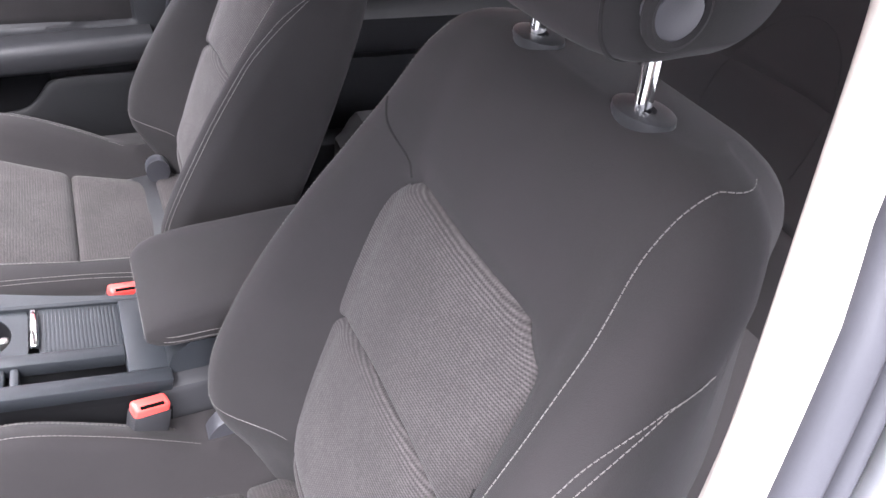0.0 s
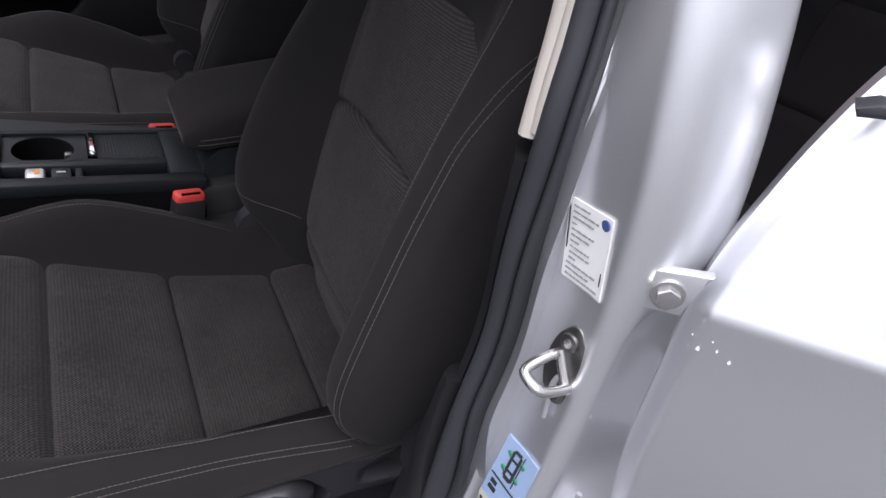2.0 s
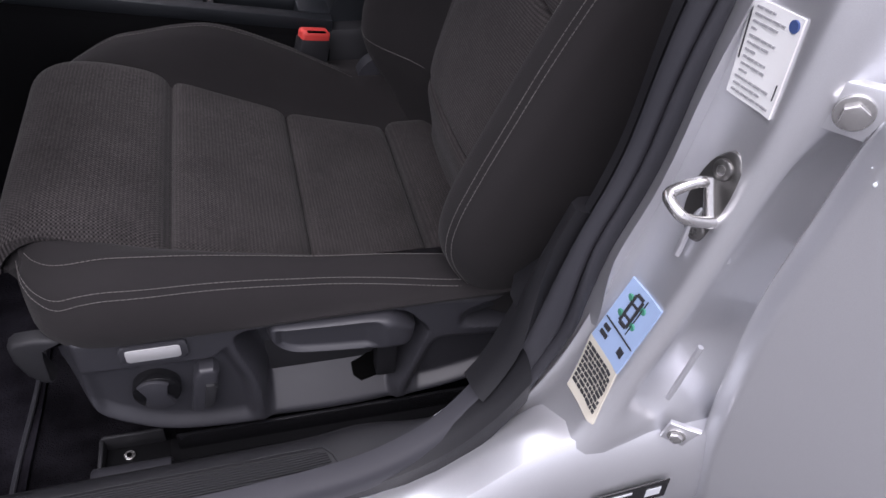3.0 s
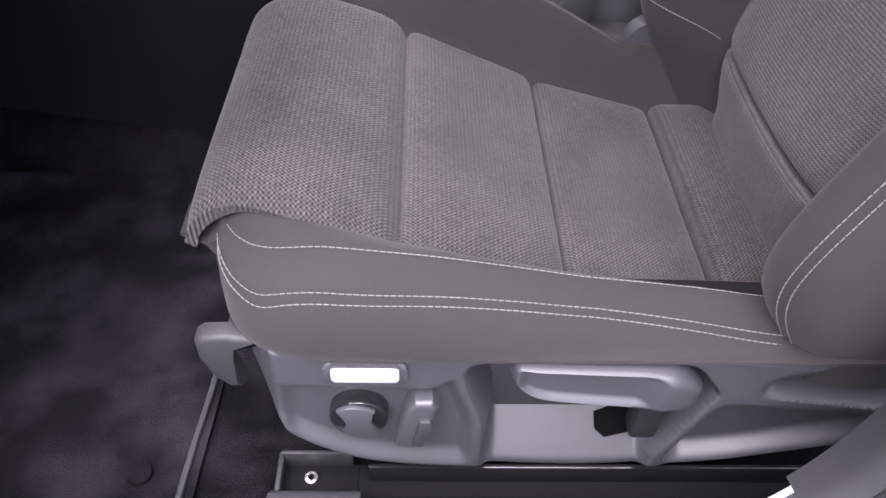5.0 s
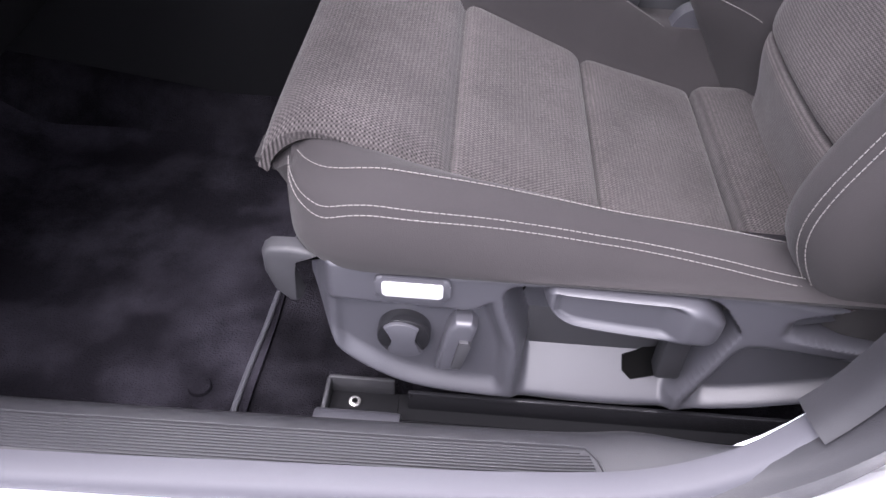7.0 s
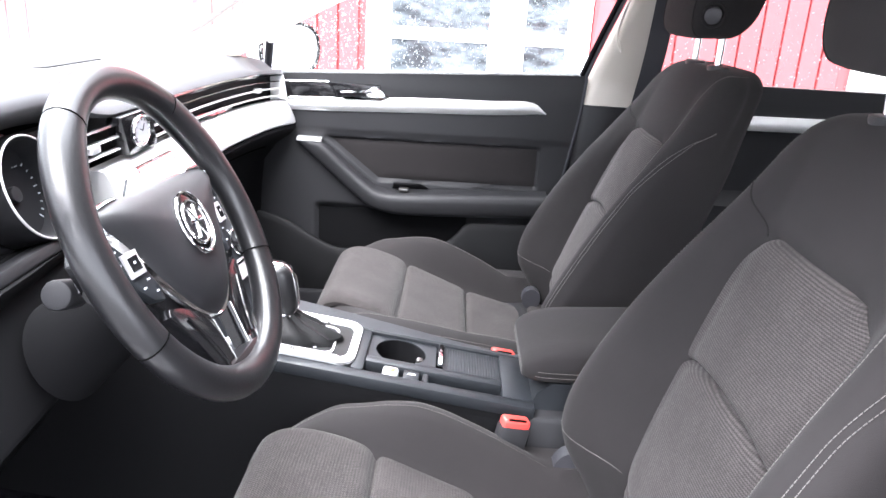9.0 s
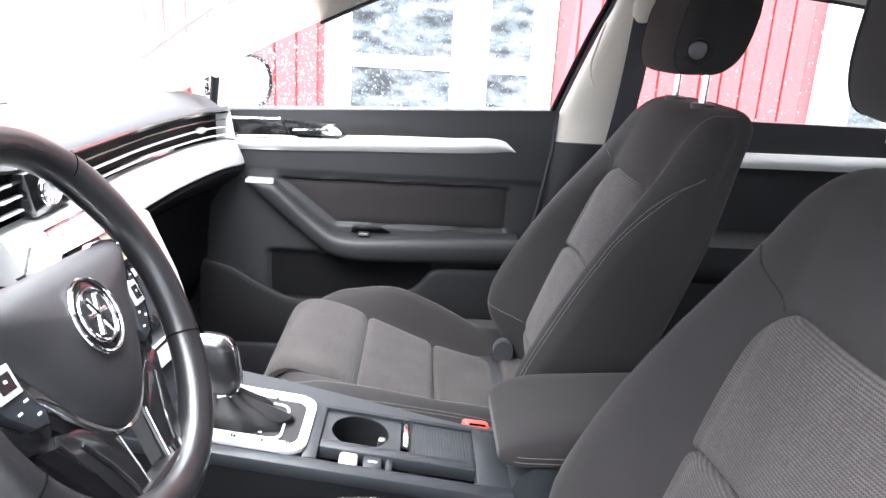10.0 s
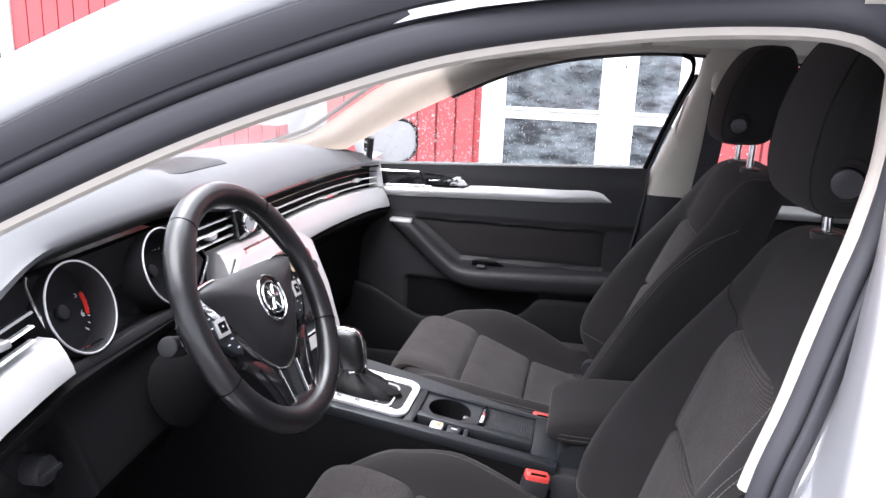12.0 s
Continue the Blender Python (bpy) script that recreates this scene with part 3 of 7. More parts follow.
def on_pillar(u, v, w):
    """u out of the car, v up, w off the pillar's front face."""
    return STR + Vector((-0.004, 0, 0)) + Vector((0.24, -0.97, 0)).normalized() * u + Vector((0.12, 0.0, 0.99)) * v + Vector((-0.97, -0.24, 0.12)) * w


part("plate", prism([(0.019 * math.sin(a) * (1 - 0.10 * math.cos(a)), 0.040 * math.cos(a)) for a in np.linspace(0, 2 * math.pi, 33)[:-1]], on_pillar, 0.0, 0.007, 0.002), dark_steel, striker, "dark oval base plate")
legs = [on_pillar(-0.006, 0.010, 0.004), on_pillar(-0.009, 0.010, 0.020), on_pillar(-0.012, 0.004, 0.036), on_pillar(-0.010, 0.001, 0.042), on_pillar(0.004, -0.004, 0.042), on_pillar(0.008, -0.007, 0.037), on_pillar(0.010, -0.012, 0.020), on_pillar(0.010, -0.015, 0.004)]
part("loop", tube(spline(legs, 48), 0.0045, 12), steel, striker, "polished steel wire loop")
part("base_rod", tube([on_pillar(-0.008, 0.014, 0.009), on_pillar(0.011, -0.019, 0.009)], 0.0045, 12), steel, striker)
for u, v in ((-0.002, 0.024), (0.001, -0.029)):
    part("bolt", cylinder(on_pillar(u, v, 0.005), on_pillar(u, v, 0.010), 0.0085, 18, 0.002), dark_steel, striker)
    part("bolt_socket", cylinder(on_pillar(u, v, 0.009), on_pillar(u, v, 0.0105), 0.004, 12), steel, striker)


def skin_front(y, z):
    """Fore-and-aft place of the pillar's front face."""
    pts = [(p.y, p.x) for p in pillar_section(z)[2:11]][::-1]
    ys, xs = [p[0] for p in pts], [p[1] for p in pts]
    return float(np.interp(y, ys, xs))


# Stickers on the pillar.
def sticker(name, label, quad, mat_, bars):
    """A paper label on four corners (top left, top right, bottom right, bottom left), with bars of print (u0, v0, u1, v1, ink)."""
    a, b, c, d = [Vector(p) for p in quad]
    nrm = (b - a).cross(d - a).normalized()
    if nrm.x > 0:
        nrm = -nrm

    def at(u, v, w):
        p = (a.lerp(b, u)).lerp(d.lerp(c, u), v)
        if abs(nrm.x) > 0.5:
            return Vector((skin_front(p.y, p.z) - 0.0008 - w, p.y, p.z))
        return p + nrm * w
    s = thing(name, label, "sticker", place=a)
    part("paper", sheet(lambda u, v: at(u, v, 0.0010), 0, 1, 10, 0, 1, 10, Vector((0.0015, 0, 0)) if abs(nrm.x) > 0.5 else -nrm * 0.0015), mat_, s)
    for u0, v0, u1, v1, k in bars:
        part("print", prism([(u0, v0), (u1, v0), (u1, v1), (u0, v1)], at, 0.0012, 0.0020), k, s)
    return s, at


bars = []
random.seed(5)
for row, (u0, u1) in enumerate([(0.14, 0.5), (0.14, 0.72), (0.14, 0.62), (0.14, 0.24), (0.14, 0.66), (0.14, 0.58), (0.14, 0.34), (0.14, 0.6), (0.14, 0.62), (0.14, 0.3), (0.1, 0.8), (0.1, 0.66), (0.1, 0.9)]):
    v = 0.06 + 0.072 * row
    u = u0
    while u < u1:
        w = random.uniform(0.06, 0.16)
        bars.append((u, v, min(u + w, u1), v + 0.022, faint_ink))
        u += w + 0.025
bars.append((0.05, 0.10, 0.065, 0.62, ink))
bars.append((0.93, 0.66, 0.94, 0.82, ink))
label_1, lab_at = sticker("service_sticker", "white printed service sticker on the silver pillar", [(0.243, -0.757, 0.888), (0.253, -0.802, 0.892), (0.2505, -0.812, 0.828), (0.2415, -0.769, 0.825)], paper, bars)
part("emblem", joined(cylinder(lab_at(0.86, 0.10, 0.0005), lab_at(0.86, 0.10, 0.0019), 0.0042, 20)), blue_ink, label_1, "round navy emblem")
bars2 = [(0.04, 0.62, 0.96, 0.635, ink), (0.62, 0.06, 0.635, 0.58, ink), (0.12, 0.70, 0.30, 0.76, ink), (0.12, 0.80, 0.34, 0.86, ink), (0.70, 0.74, 0.86, 0.84, ink), (0.72, 0.78, 0.78, 0.82, dial_red)]
label_2, at2 = sticker("tyre_pressure_sticker", "pale blue tyre pressure sticker with a small car drawing", [(0.2185, -0.772, 0.650), (0.226, -0.815, 0.651), (0.2105, -0.812, 0.572), (0.201, -0.766, 0.574)], blue_paper, bars2)
for (u0, v0, u1, v1) in ((0.30, 0.12, 0.36, 0.52), (0.52, 0.12, 0.58, 0.52), (0.34, 0.08, 0.54, 0.12), (0.34, 0.50, 0.54, 0.55), (0.34, 0.22, 0.54, 0.25), (0.34, 0.40, 0.54, 0.43)):
    part("car_drawing", prism([(u0, v0), (u1, v0), (u1, v1), (u0, v1)], at2, 0.0012, 0.0021), ink, label_2)
for u, v in ((0.24, 0.2), (0.64, 0.2), (0.24, 0.45), (0.64, 0.45)):
    part("wheel_mark", cylinder(at2(u, v, 0.000), at2(u, v, 0.0019), 0.0035, 14), green_ink, label_2)
bars3 = []
for row in range(9):
    u = 0.06
    while u < 0.9:
        w = random.uniform(0.05, 0.17)
        bars3.append((u, 0.10 + 0.085 * row, min(u + w, 0.94), 0.15 + 0.085 * row, ink))
        u += w + 0.03
sticker("load_sticker", "tan printed sticker below the blue one", [(0.201, -0.765, 0.5735), (0.2095, -0.811, 0.5715), (0.186, -0.8225, 0.515), (0.176, -0.776, 0.517)], tan_paper, bars3)
sticker("type_plate", "small black type plate low on the pillar", [(0.203, -0.8470, 0.421), (0.281, -0.8475, 0.432), (0.283, -0.8485, 0.401), (0.205, -0.8480, 0.391)], gloss_black, [(0.08, 0.2, 0.5, 0.3, dial_grey), (0.08, 0.45, 0.4, 0.55, dial_grey), (0.08, 0.7, 0.45, 0.8, dial_grey), (0.7, 0.3, 0.9, 0.7, dial_grey)])

# Rear door, swung open on its hinges.
HINGE = Vector((0.305, -0.836, 0))
ALONG, FACE = Vector((0.65, -0.76, 0)), Vector((-0.76, -0.65, 0))
skin = curve((0.30, -0.020), (0.40, -0.004), (0.52, 0.006), (0.65, 0.010), (0.78, 0.012), (0.825, 0.0150), (0.836, 0.0158), (0.842, 0.0125), (0.850, 0.008), (0.90, -0.016), (0.96, -0.044), (1.0, -0.062))
front_edge = curve((0.30, 0.03), (0.40, 0.012), (0.47, 0.001), (0.55, -0.006), (0.65, -0.010), (0.75, -0.004), (0.85, 0.006), (0.92, 0.032), (0.97, 0.056), (1.01, 0.08))
rear_door = thing("rear_door", "open silver rear car door seen from outside", "car door", place=(0.31, -0.84, 0.3))


def door_skin(u, z):
    a = front_edge(z) + u * 0.92
    roll = 0.012 * (1 - ease(0, 0.018, a - front_edge(z)))
    return HINGE + ALONG * a + FACE * (skin(z) - roll) + Vector((0, 0, z + 0.03 * u * ease(0.8, 1.0, z)))


part("skin", sheet(lambda u, v: door_skin(u * u, 0.30 + (0.995 - 0.30 + 0.03 * ease(0, 0.1, u)) * v), 0, 1, 60, 0, 1, 150, -FACE * 0.018), paint, rear_door)
part("belt_strip", tube([door_skin(u * u, 0.997 + 0.03 * ease(0, 0.1, u)) + Vector((0, 0, 0.004)) for u in np.linspace(0.10, 1, 30)], (0.006, 0.007), 10), rubber, rear_door, "black rubber window strip")
part("belt_end_cap", prism([(0.0, 0.0), (0.022, 0.003), (0.024, 0.010), (0.010, 0.011), (-0.003, 0.006)], lambda u, v, w: HINGE + ALONG * (0.060 + u) + FACE * (-0.03 + w) + Vector((0, 0, 0.985 + v)), -0.010, 0.008, 0.003), cover_plastic, rear_door, "grey end cap of the window strip")
for a, h, r in ((0.020, 0.803, 1.3), (0.034, 0.806, 0.8), (0.046, 0.799, 1.1), (0.012, 0.812, 0.5), (0.028, 0.814, 0.5)):
    part("water_drop", ellipsoid(door_skin(a, h) + FACE * 0.0008, 0.0012 * r, 0.0012 * r, 0.0014 * r, 10), drop_glass, rear_door)


def hinge(x, y, z, k=1.0):
    at = lambda u, v, w: Vector((x, y, z)) + (Vector((0.80, -0.6, 0)) * u + Vector((0, 0, 1)) * v + Vector((-0.6, -0.80, 0)) * w) * k
    h = part("hinge", prism([(-0.020, -0.016), (0.012, -0.019), (0.018, 0.010), (0.026, 0.019), (-0.015, 0.018)], at, -0.005, 0.003, 0.002), paint, rear_door, "silver hinge bracket")
    part("bolt", cylinder(at(-0.002, 0, 0.004), at(-0.002, 0, 0.012), 0.009 * k, 6, 0.0012), steel, h)
    part("washer", cylinder(at(-0.002, 0, 0.003), at(-0.002, 0, 0.006), 0.0125 * k, 24, 0.001), steel, h)


hinge(0.284, -0.838, 0.848)
hinge(0.274, -0.838, 0.497, 0.7)

# Passenger side: window edge and front pillar trim, mirrored lines of the body.
WIN = [(-0.70, 0.800, 0.962), (-0.60, 0.780, 1.018), (-0.483, 0.756, 1.085), (-0.317, 0.728, 1.167), (-0.162, 0.703, 1.235), (-0.016, 0.69, 1.275), (0.125, 0.684, 1.295), (0.24, 0.681, 1.302)]
SCREEN = [(-0.86, 0.715, 0.995), (-0.71, 0.684, 1.048), (-0.60, 0.660, 1.118), (-0.503, 0.637, 1.182), (-0.37, 0.613, 1.250), (-0.264, 0.594, 1.300), (-0.22, 0.50, 1.335), (-0.20, 0.3, 1.352), (-0.195, 0.0, 1.358)]


def pillar_strip(win, screen, side, name, parent):
    a, b = spline(win[:6], 40), spline(screen[:6], 40)
    rings = []
    for p, q in zip(a, b):
        ring = []
        for k in range(9):
            t = k / 8
            m = p.lerp(q, t)
            ring.append(m + Vector((0.02, -0.045 * side, -0.012)) * math.sin(math.pi * t) ** 0.8)
        rings.append(ring)
    bm = loft(rings, closed=False, caps=False)
    bmesh.ops.solidify(bm, geom=bm.faces[:], thickness=0.012)
    return part(name, bm, cream, parent, "cream plastic front pillar trim")


pillar_p = thing("front_pillar", "cream trimmed front pillar beside the windscreen", "car pillar", kind="structure", place=(-0.5, 0.72, 0.96))
pillar_strip(WIN, SCREEN, 1, "pillar_trim", pillar_p)
ws_edge = spline(SCREEN[:6], 40)
part("screen_gasket", tube([p + Vector((-0.012, 0, 0.008)) for p in ws_edge], 0.006, 8), rubber, pillar_p)

# Headliner: from the windscreen's top edge back, between both roof rails.
rim = curve((-0.30, 1.262), (-0.162, 1.262), (-0.016, 1.292), (0.125, 1.308), (0.24, 1.315), (0.6, 1.30), (1.0, 1.27), (1.5, 1.22))
half = curve((-0.30, 0.60), (-0.2, 0.655), (-0.016, 0.676), (0.24, 0.672), (0.8, 0.655), (1.5, 0.60))
front_of = lambda v: -0.205 - 0.07 * abs(v) ** 3


def ceiling_at(u, v):
    x = front_of(v) + (1.5 - front_of(v)) * u
    h = rim(x) + (0.066 - 0.012 * (1 - ease(-0.2, 0.1, x))) * (1 - abs(v) ** 4)
    return Vector((x, v * half(x), h))


whole("ceiling", sheet(ceiling_at, 0, 1, 60, -1, 1, 40, (0, 0, 0.012), False), headliner, "cream cloth headliner of the car", "headliner", kind="structure")
whole("roof", sheet(lambda u, v: ceiling_at(u, v * 1.0) + Vector((-0.02, 0.030 * v, 0.022 - 0.012 * abs(v) ** 4)), 0, 1, 40, -1, 1, 30, (0, 0, 0.008), False), paint,
      "silver painted car roof", "car roof", kind="structure")
# Cant rails: trim between the passenger window's top edge and the headliner.
top_edge = spline(WIN[3:] + [(0.5, 0.672, 1.292), (0.9, 0.66, 1.255), (1.25, 0.64, 1.19)], 60)
rear_edge = [p for p in top_edge if p.x > 0.23]
for side, edge_pts in ((1, top_edge), (-1, rear_edge)):
    rail = thing("cant_rail", "cream trim between side window and headliner", "roof trim", kind="structure", place=(0.2, 0.68 * side, 1.2))
    rings = []
    for p in edge_pts:
        q = Vector((p.x, half(p.x), rim(p.x) + 0.004))
        out = Vector((p.x, p.y + 0.035, p.z + 0.030))
        rings.append([p, p.lerp(q, 0.5) + Vector((0, -0.010, -0.002)), q + Vector((0, -0.012, 0.006)), q + Vector((0, 0.02, 0.03)), out])
        rings[-1] = [Vector((v.x, v.y * side, v.z)) for v in rings[-1]]
    part("trim", loft(rings), cream, rail)
    part("window_seal", tube([Vector((p.x, (p.y + 0.006) * side, p.z - 0.003)) for p in edge_pts], 0.005, 8), rubber, rail)

# Passenger-side middle pillar with its belt, and rear pillar.
pil = thing("passenger_pillar", "cream and black middle pillar on the passenger side", "car pillar", kind="structure", place=(0.28, 0.72, 0.4))


def pillar_in(z0, z1, inner):
    back = curve((0.4, 0.34), (0.99, 0.36), (1.15, 0.39), (1.30, 0.42))
    fore = curve((0.4, 0.17), (0.7, 0.200), (0.92, 0.216), (0.99, 0.238), (1.09, 0.270), (1.19, 0.303), (1.25, 0.320), (1.30, 0.325))
    rings = []
    for z in np.linspace(z0, z1, 24):
        y = 0.795 - 0.36 * max(0, z - 0.98)
        a, b = fore(z), back(z)
        rings.append([Vector(p) for p in ((a, y + 0.01, z), (a + 0.012, y - inner, z), (a + 0.03, y - inner - 0.012, z), (b, y - inner - 0.014, z), (b + 0.02, y - inner, z), (b + 0.03, y + 0.03, z), (a + 0.02, y + 0.04, z))])
    return loft(rings)


part("upper_trim", pillar_in(0.925, 1.315, 0.014), cream, pil, "cream upper pillar trim")
part("lower_trim", pillar_in(0.36, 0.924, 0.020), plastic, pil, "black lower pillar trim")
edge_line = spline([(0.196, 0.807, 0.925), (0.213, 0.793, 0.985), (0.245, 0.757, 1.09), (0.279, 0.722, 1.19), (0.300, 0.698, 1.25), (0.297, 0.688, 1.287), (0.27, 0.684, 1.300)], 40)
part("glass_seal", tube([p + Vector((0.004, -0.004, 0)) for p in edge_line], (0.005, 0.007), 10), side_black, pil, "black rubber glass channel")
part("channel_edge", tube([p + Vector((0.014, -0.010, 0)) for p in edge_line[:34]], (0.0035, 0.006), 8), rubber, pil, "grey edge of the door frame")
part("belt_webbing", loft([[Vector((x - 0.018, y, z)), Vector((x + 0.03, y - 0.004, z)), Vector((x + 0.03, y - 0.006, z)), Vector((x - 0.018, y - 0.002, z))]
                           for x, y, z in [tuple(p) for p in spline([(0.372, 0.672, 1.225), (0.365, 0.70, 1.05), (0.345, 0.738, 0.85), (0.31, 0.75, 0.55)], 14)]]), rubber, pil, "black seat belt webbing")
part("belt_anchor", ellipsoid((0.372, 0.675, 1.235), 0.022, 0.016, 0.035, 16, 0.8), cream, pil, "cream belt height adjuster")
part("trim_crease", tube(spline([(0.30, 0.690, 1.20), (0.288, 0.70, 1.15), (0.283, 0.722, 1.10), (0.295, 0.722, 1.06)], 18), 0.003, 8), cream, pil)
rear_p = thing("rear_pillar", "cream rear pillar trim", "car pillar", kind="structure", place=(1.2, 0.65, 0.9))
part("trim", loft([[Vector((1.02 + 0.1 * (z - 0.95) * 2, 0.78 - 0.3 * (z - 0.95), z)), Vector((1.40, 0.74 - 0.3 * (z - 0.95), z)), Vector((1.40, 0.80 - 0.3 * (z - 0.95), z)), Vector((1.02 + 0.2 * (z - 0.95), 0.83 - 0.3 * (z - 0.95), z))]
                    for z in np.linspace(0.9, 1.25, 8)]), cream, rear_p)

# Window glass, passenger side, windscreen and rear end.
side_top = spline(WIN, 30)


def side_glass(u, v):
    k = min(28, int(u * 29))
    top = side_top[k].lerp(side_top[k + 1], u * 29 - k)
    base = Vector((top.x * 0.985 + 0.0, 0.812, 0.955 + 0.03 * u))
    return base.lerp(top + Vector((0, 0.022, 0.0)), v)


def window(name, bm, label):
    w = whole(name, bm, glass, label, "car window", kind="structure")
    w.visible_shadow = False
    return w


window("window_1", sheet(side_glass, 0, 1, 29, 0, 1, 6), "rain-spotted side window of the passenger door")
window("window_2", sheet(lambda u, v: Vector((0.34 + 0.72 * u, 0.812 - 0.10 * v, 0.985 + (0.30 - 0.06 * u * u) * v)), 0, 1, 10, 0, 1, 6), "rain-spotted rear passenger side window")


def windscreen(u, v):
    edge_p = spline_ws(v)
    s = 2 * u - 1
    bow = (1 - s * s)
    return Vector((edge_p.x - (0.10 + 0.10 * (1 - v) ** 2) * bow * (1 - 0.8 * v), edge_p.y * s, edge_p.z + 0.045 * bow * v - 0.012 * bow * (1 - v)))


ws_pts = spline(SCREEN[:6], 21)


def spline_ws(v):
    return ws_pts[int(round(v * 20))]


ws = window("windscreen", sheet(windscreen, 0, 1, 24, 0, 1, 20), "hazy rain-wet windscreen of the car")
ws.data.materials[0] = wet_glass

# Rain drops on the passenger windows.
random.seed(11)
rain = []
for k in range(3600):
    if k < 2700:
        u, v = random.uniform(0.12, 0.98), random.uniform(0.04, 0.96)
        c = side_glass(u, v)
        if c.z > 1.29:
            continue
    else:
        u, v = random.random(), random.random()
        c = Vector((0.34 + 0.72 * u, 0.812 - 0.10 * v, 0.985 + (0.30 - 0.06 * u * u) * v))
    r = random.choice((0.0006, 0.0007, 0.0008, 0.0010, 0.0013, 0.0019)) * random.uniform(0.8, 1.2)
    rain.append((c + Vector((0, 0.002, 0)), r, random.uniform(0.9, 1.8)))
verts, faces = [], []
for c, r, tall in rain:
    b = len(verts)
    verts.append(tuple(c + Vector((0, r * 0.7, 0))))
    for k in range(7):
        a = 2 * math.pi * k / 7
        verts.append(tuple(c + Vector((r * math.cos(a), 0, r * tall * math.sin(a)))))
    faces += [(b, b + 1 + k, b + 1 + (k + 1) % 7) for k in range(7)]
me = bpy.data.meshes.new("rain_drops")
me.from_pydata(verts, [], faces)
me.polygons.foreach_set("use_smooth", [True] * len(me.polygons))
me.materials.append(drop_glass)
tagged(new("rain_drops", me), "small rain drops on the passenger side glass", "rain drops", kind="stuff")


# ---- outside: red timber buildings ----
def board_wall(name, label, y, x0, x1, z0, z1, holes, board=0.145, gaps=()):
    """A wall of upright boards; holes: (x0, x1, z0, z1) left open."""
    w = thing(name, label, "building", place=((x0 + x1) / 2, y, z0))
    x = x0
    part("wall", box(x0, x1, y + 0.03, y + 0.25, z0, z1), red_paint, w)
    while x < x1 - 0.01:
        e = min(x + board, x1)
        spans = [(z0, z1)]
        for hx0, hx1, hz0, hz1 in holes:
            if x < hx1 - 0.02 and e > hx0 + 0.02:
                spans = [s for a, b in spans for s in ((a, min(b, hz0)), (max(a, hz1), b)) if s[1] - s[0] > 0.02]
        for a, b in spans:
            part("board", box(x + 0.006, e - 0.006, y, y + 0.028, a, b, 0.004, 1), red_paint, w)
        x = e
    return w


def casement(parent_name, label, y, x0, x1, z0, z1, panes):
    c = thing(parent_name, label, "window", place=((x0 + x1) / 2, y, z0))
    part("backing", box(x0 + 0.01, x1 - 0.01, y + 0.012, y + 0.06, z0 + 0.01, z1 - 0.01), white_paint, c)
    for a, b, lo, hi in panes:
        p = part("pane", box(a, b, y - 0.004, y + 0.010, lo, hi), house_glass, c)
        for (q0, q1, r0, r1) in ((a - 0.02, a, lo - 0.02, hi + 0.02), (b, b + 0.02, lo - 0.02, hi + 0.02), (a, b, lo - 0.02, lo), (a, b, hi, hi + 0.02)):
            part("bead", box(q0, q1, y - 0.014, y + 0.011, r0, r1, 0.003, 1), white_paint, c)
    for a, b, lo, hi in ((x0, x0 + 0.12, z0, z1), (x1 - 0.12, x1, z0, z1), (x0 + 0.12, x1 - 0.12, z1 - 0.1, z1), (x0 + 0.12, x1 - 0.12, z0, z0 + 0.1)):
        part("frame", box(a, b, y - 0.03, y + 0.011, lo, hi, 0.005, 1), white_paint, c)
    return c


WALL_Y = 4.2
board_wall("red_building", "red painted timber building with white windows", WALL_Y, -1.95, 6.0, 0.0, 3.4,
           [(-0.74, 0.80, 0.0, 2.3), (2.62, 4.2, 0.0, 2.3)])
cols = [(-0.565, 0.105), (0.355, 0.640)]
rows = [(0.10, 0.45), (0.50, 0.868), (0.955, 1.52), (1.60, 2.1)]
casement("garage_window", "white framed glazed door of a red building", WALL_Y - 0.002, -0.74, 0.80, 0.0, 2.3, [(a, b, lo, hi) for a, b in cols for lo, hi in rows])
casement("garage_window", "white framed glazed door of a red building", WALL_Y - 0.002, 2.62, 4.2, 0.0, 2.3, [(2.9, 3.4, lo, hi) for lo, hi in rows] + [(3.5, 4.0, lo, hi) for lo, hi in rows])
board_wall("red_barn", "tall red timber barn across the yard", 7.2, -9.2, -4.63, 0.0, 6.0, [(-9.2, -7.25, 0.62, 5.0)], board=0.22)
casement("barn_window", "dark window with a white frame in the red barn", 7.195, -9.2, -7.23, 0.62, 5.0, [(-9.0, -7.42, 0.8, 1.2), (-9.0, -7.42, 1.35, 2.2), (-9.0, -7.42, 2.35, 4.6)])
board_wall("low_red_fence", "low red timber fence across the yard", 6.0, -3.95, -3.13, 0.0, 0.53, [], board=0.16)


# ---- seats ----
half_w = curve((0.42, 0.225), (0.50, 0.250), (0.59, 0.266), (0.66, 0.267), (0.744, 0.260), (0.865, 0.242), (0.95, 0.226), (1.0, 0.216), (1.02, 0.208), (1.04, 0.194), (1.053, 0.176), (1.060, 0.158), (1.0645, 0.135))
bolster = curve((0.42, 0.020), (0.50, 0.052), (0.57, 0.080), (0.63, 0.090), (0.75, 0.076), (0.84, 0.054), (0.90, 0.034), (0.97, 0.012), (1.03, 0.0))
insert_w = curve((0.44, 0.128), (0.57, 0.141), (0.75, 0.149), (0.85, 0.150), (0.878, 0.146), (0.896, 0.137), (0.909, 0.122), (0.917, 0.104), (0.922, 0.084), (0.9245, 0.066))
thick = curve((0.42, 0.115), (0.8, 0.115), (1.0, 0.108), (1.08, 0.105))
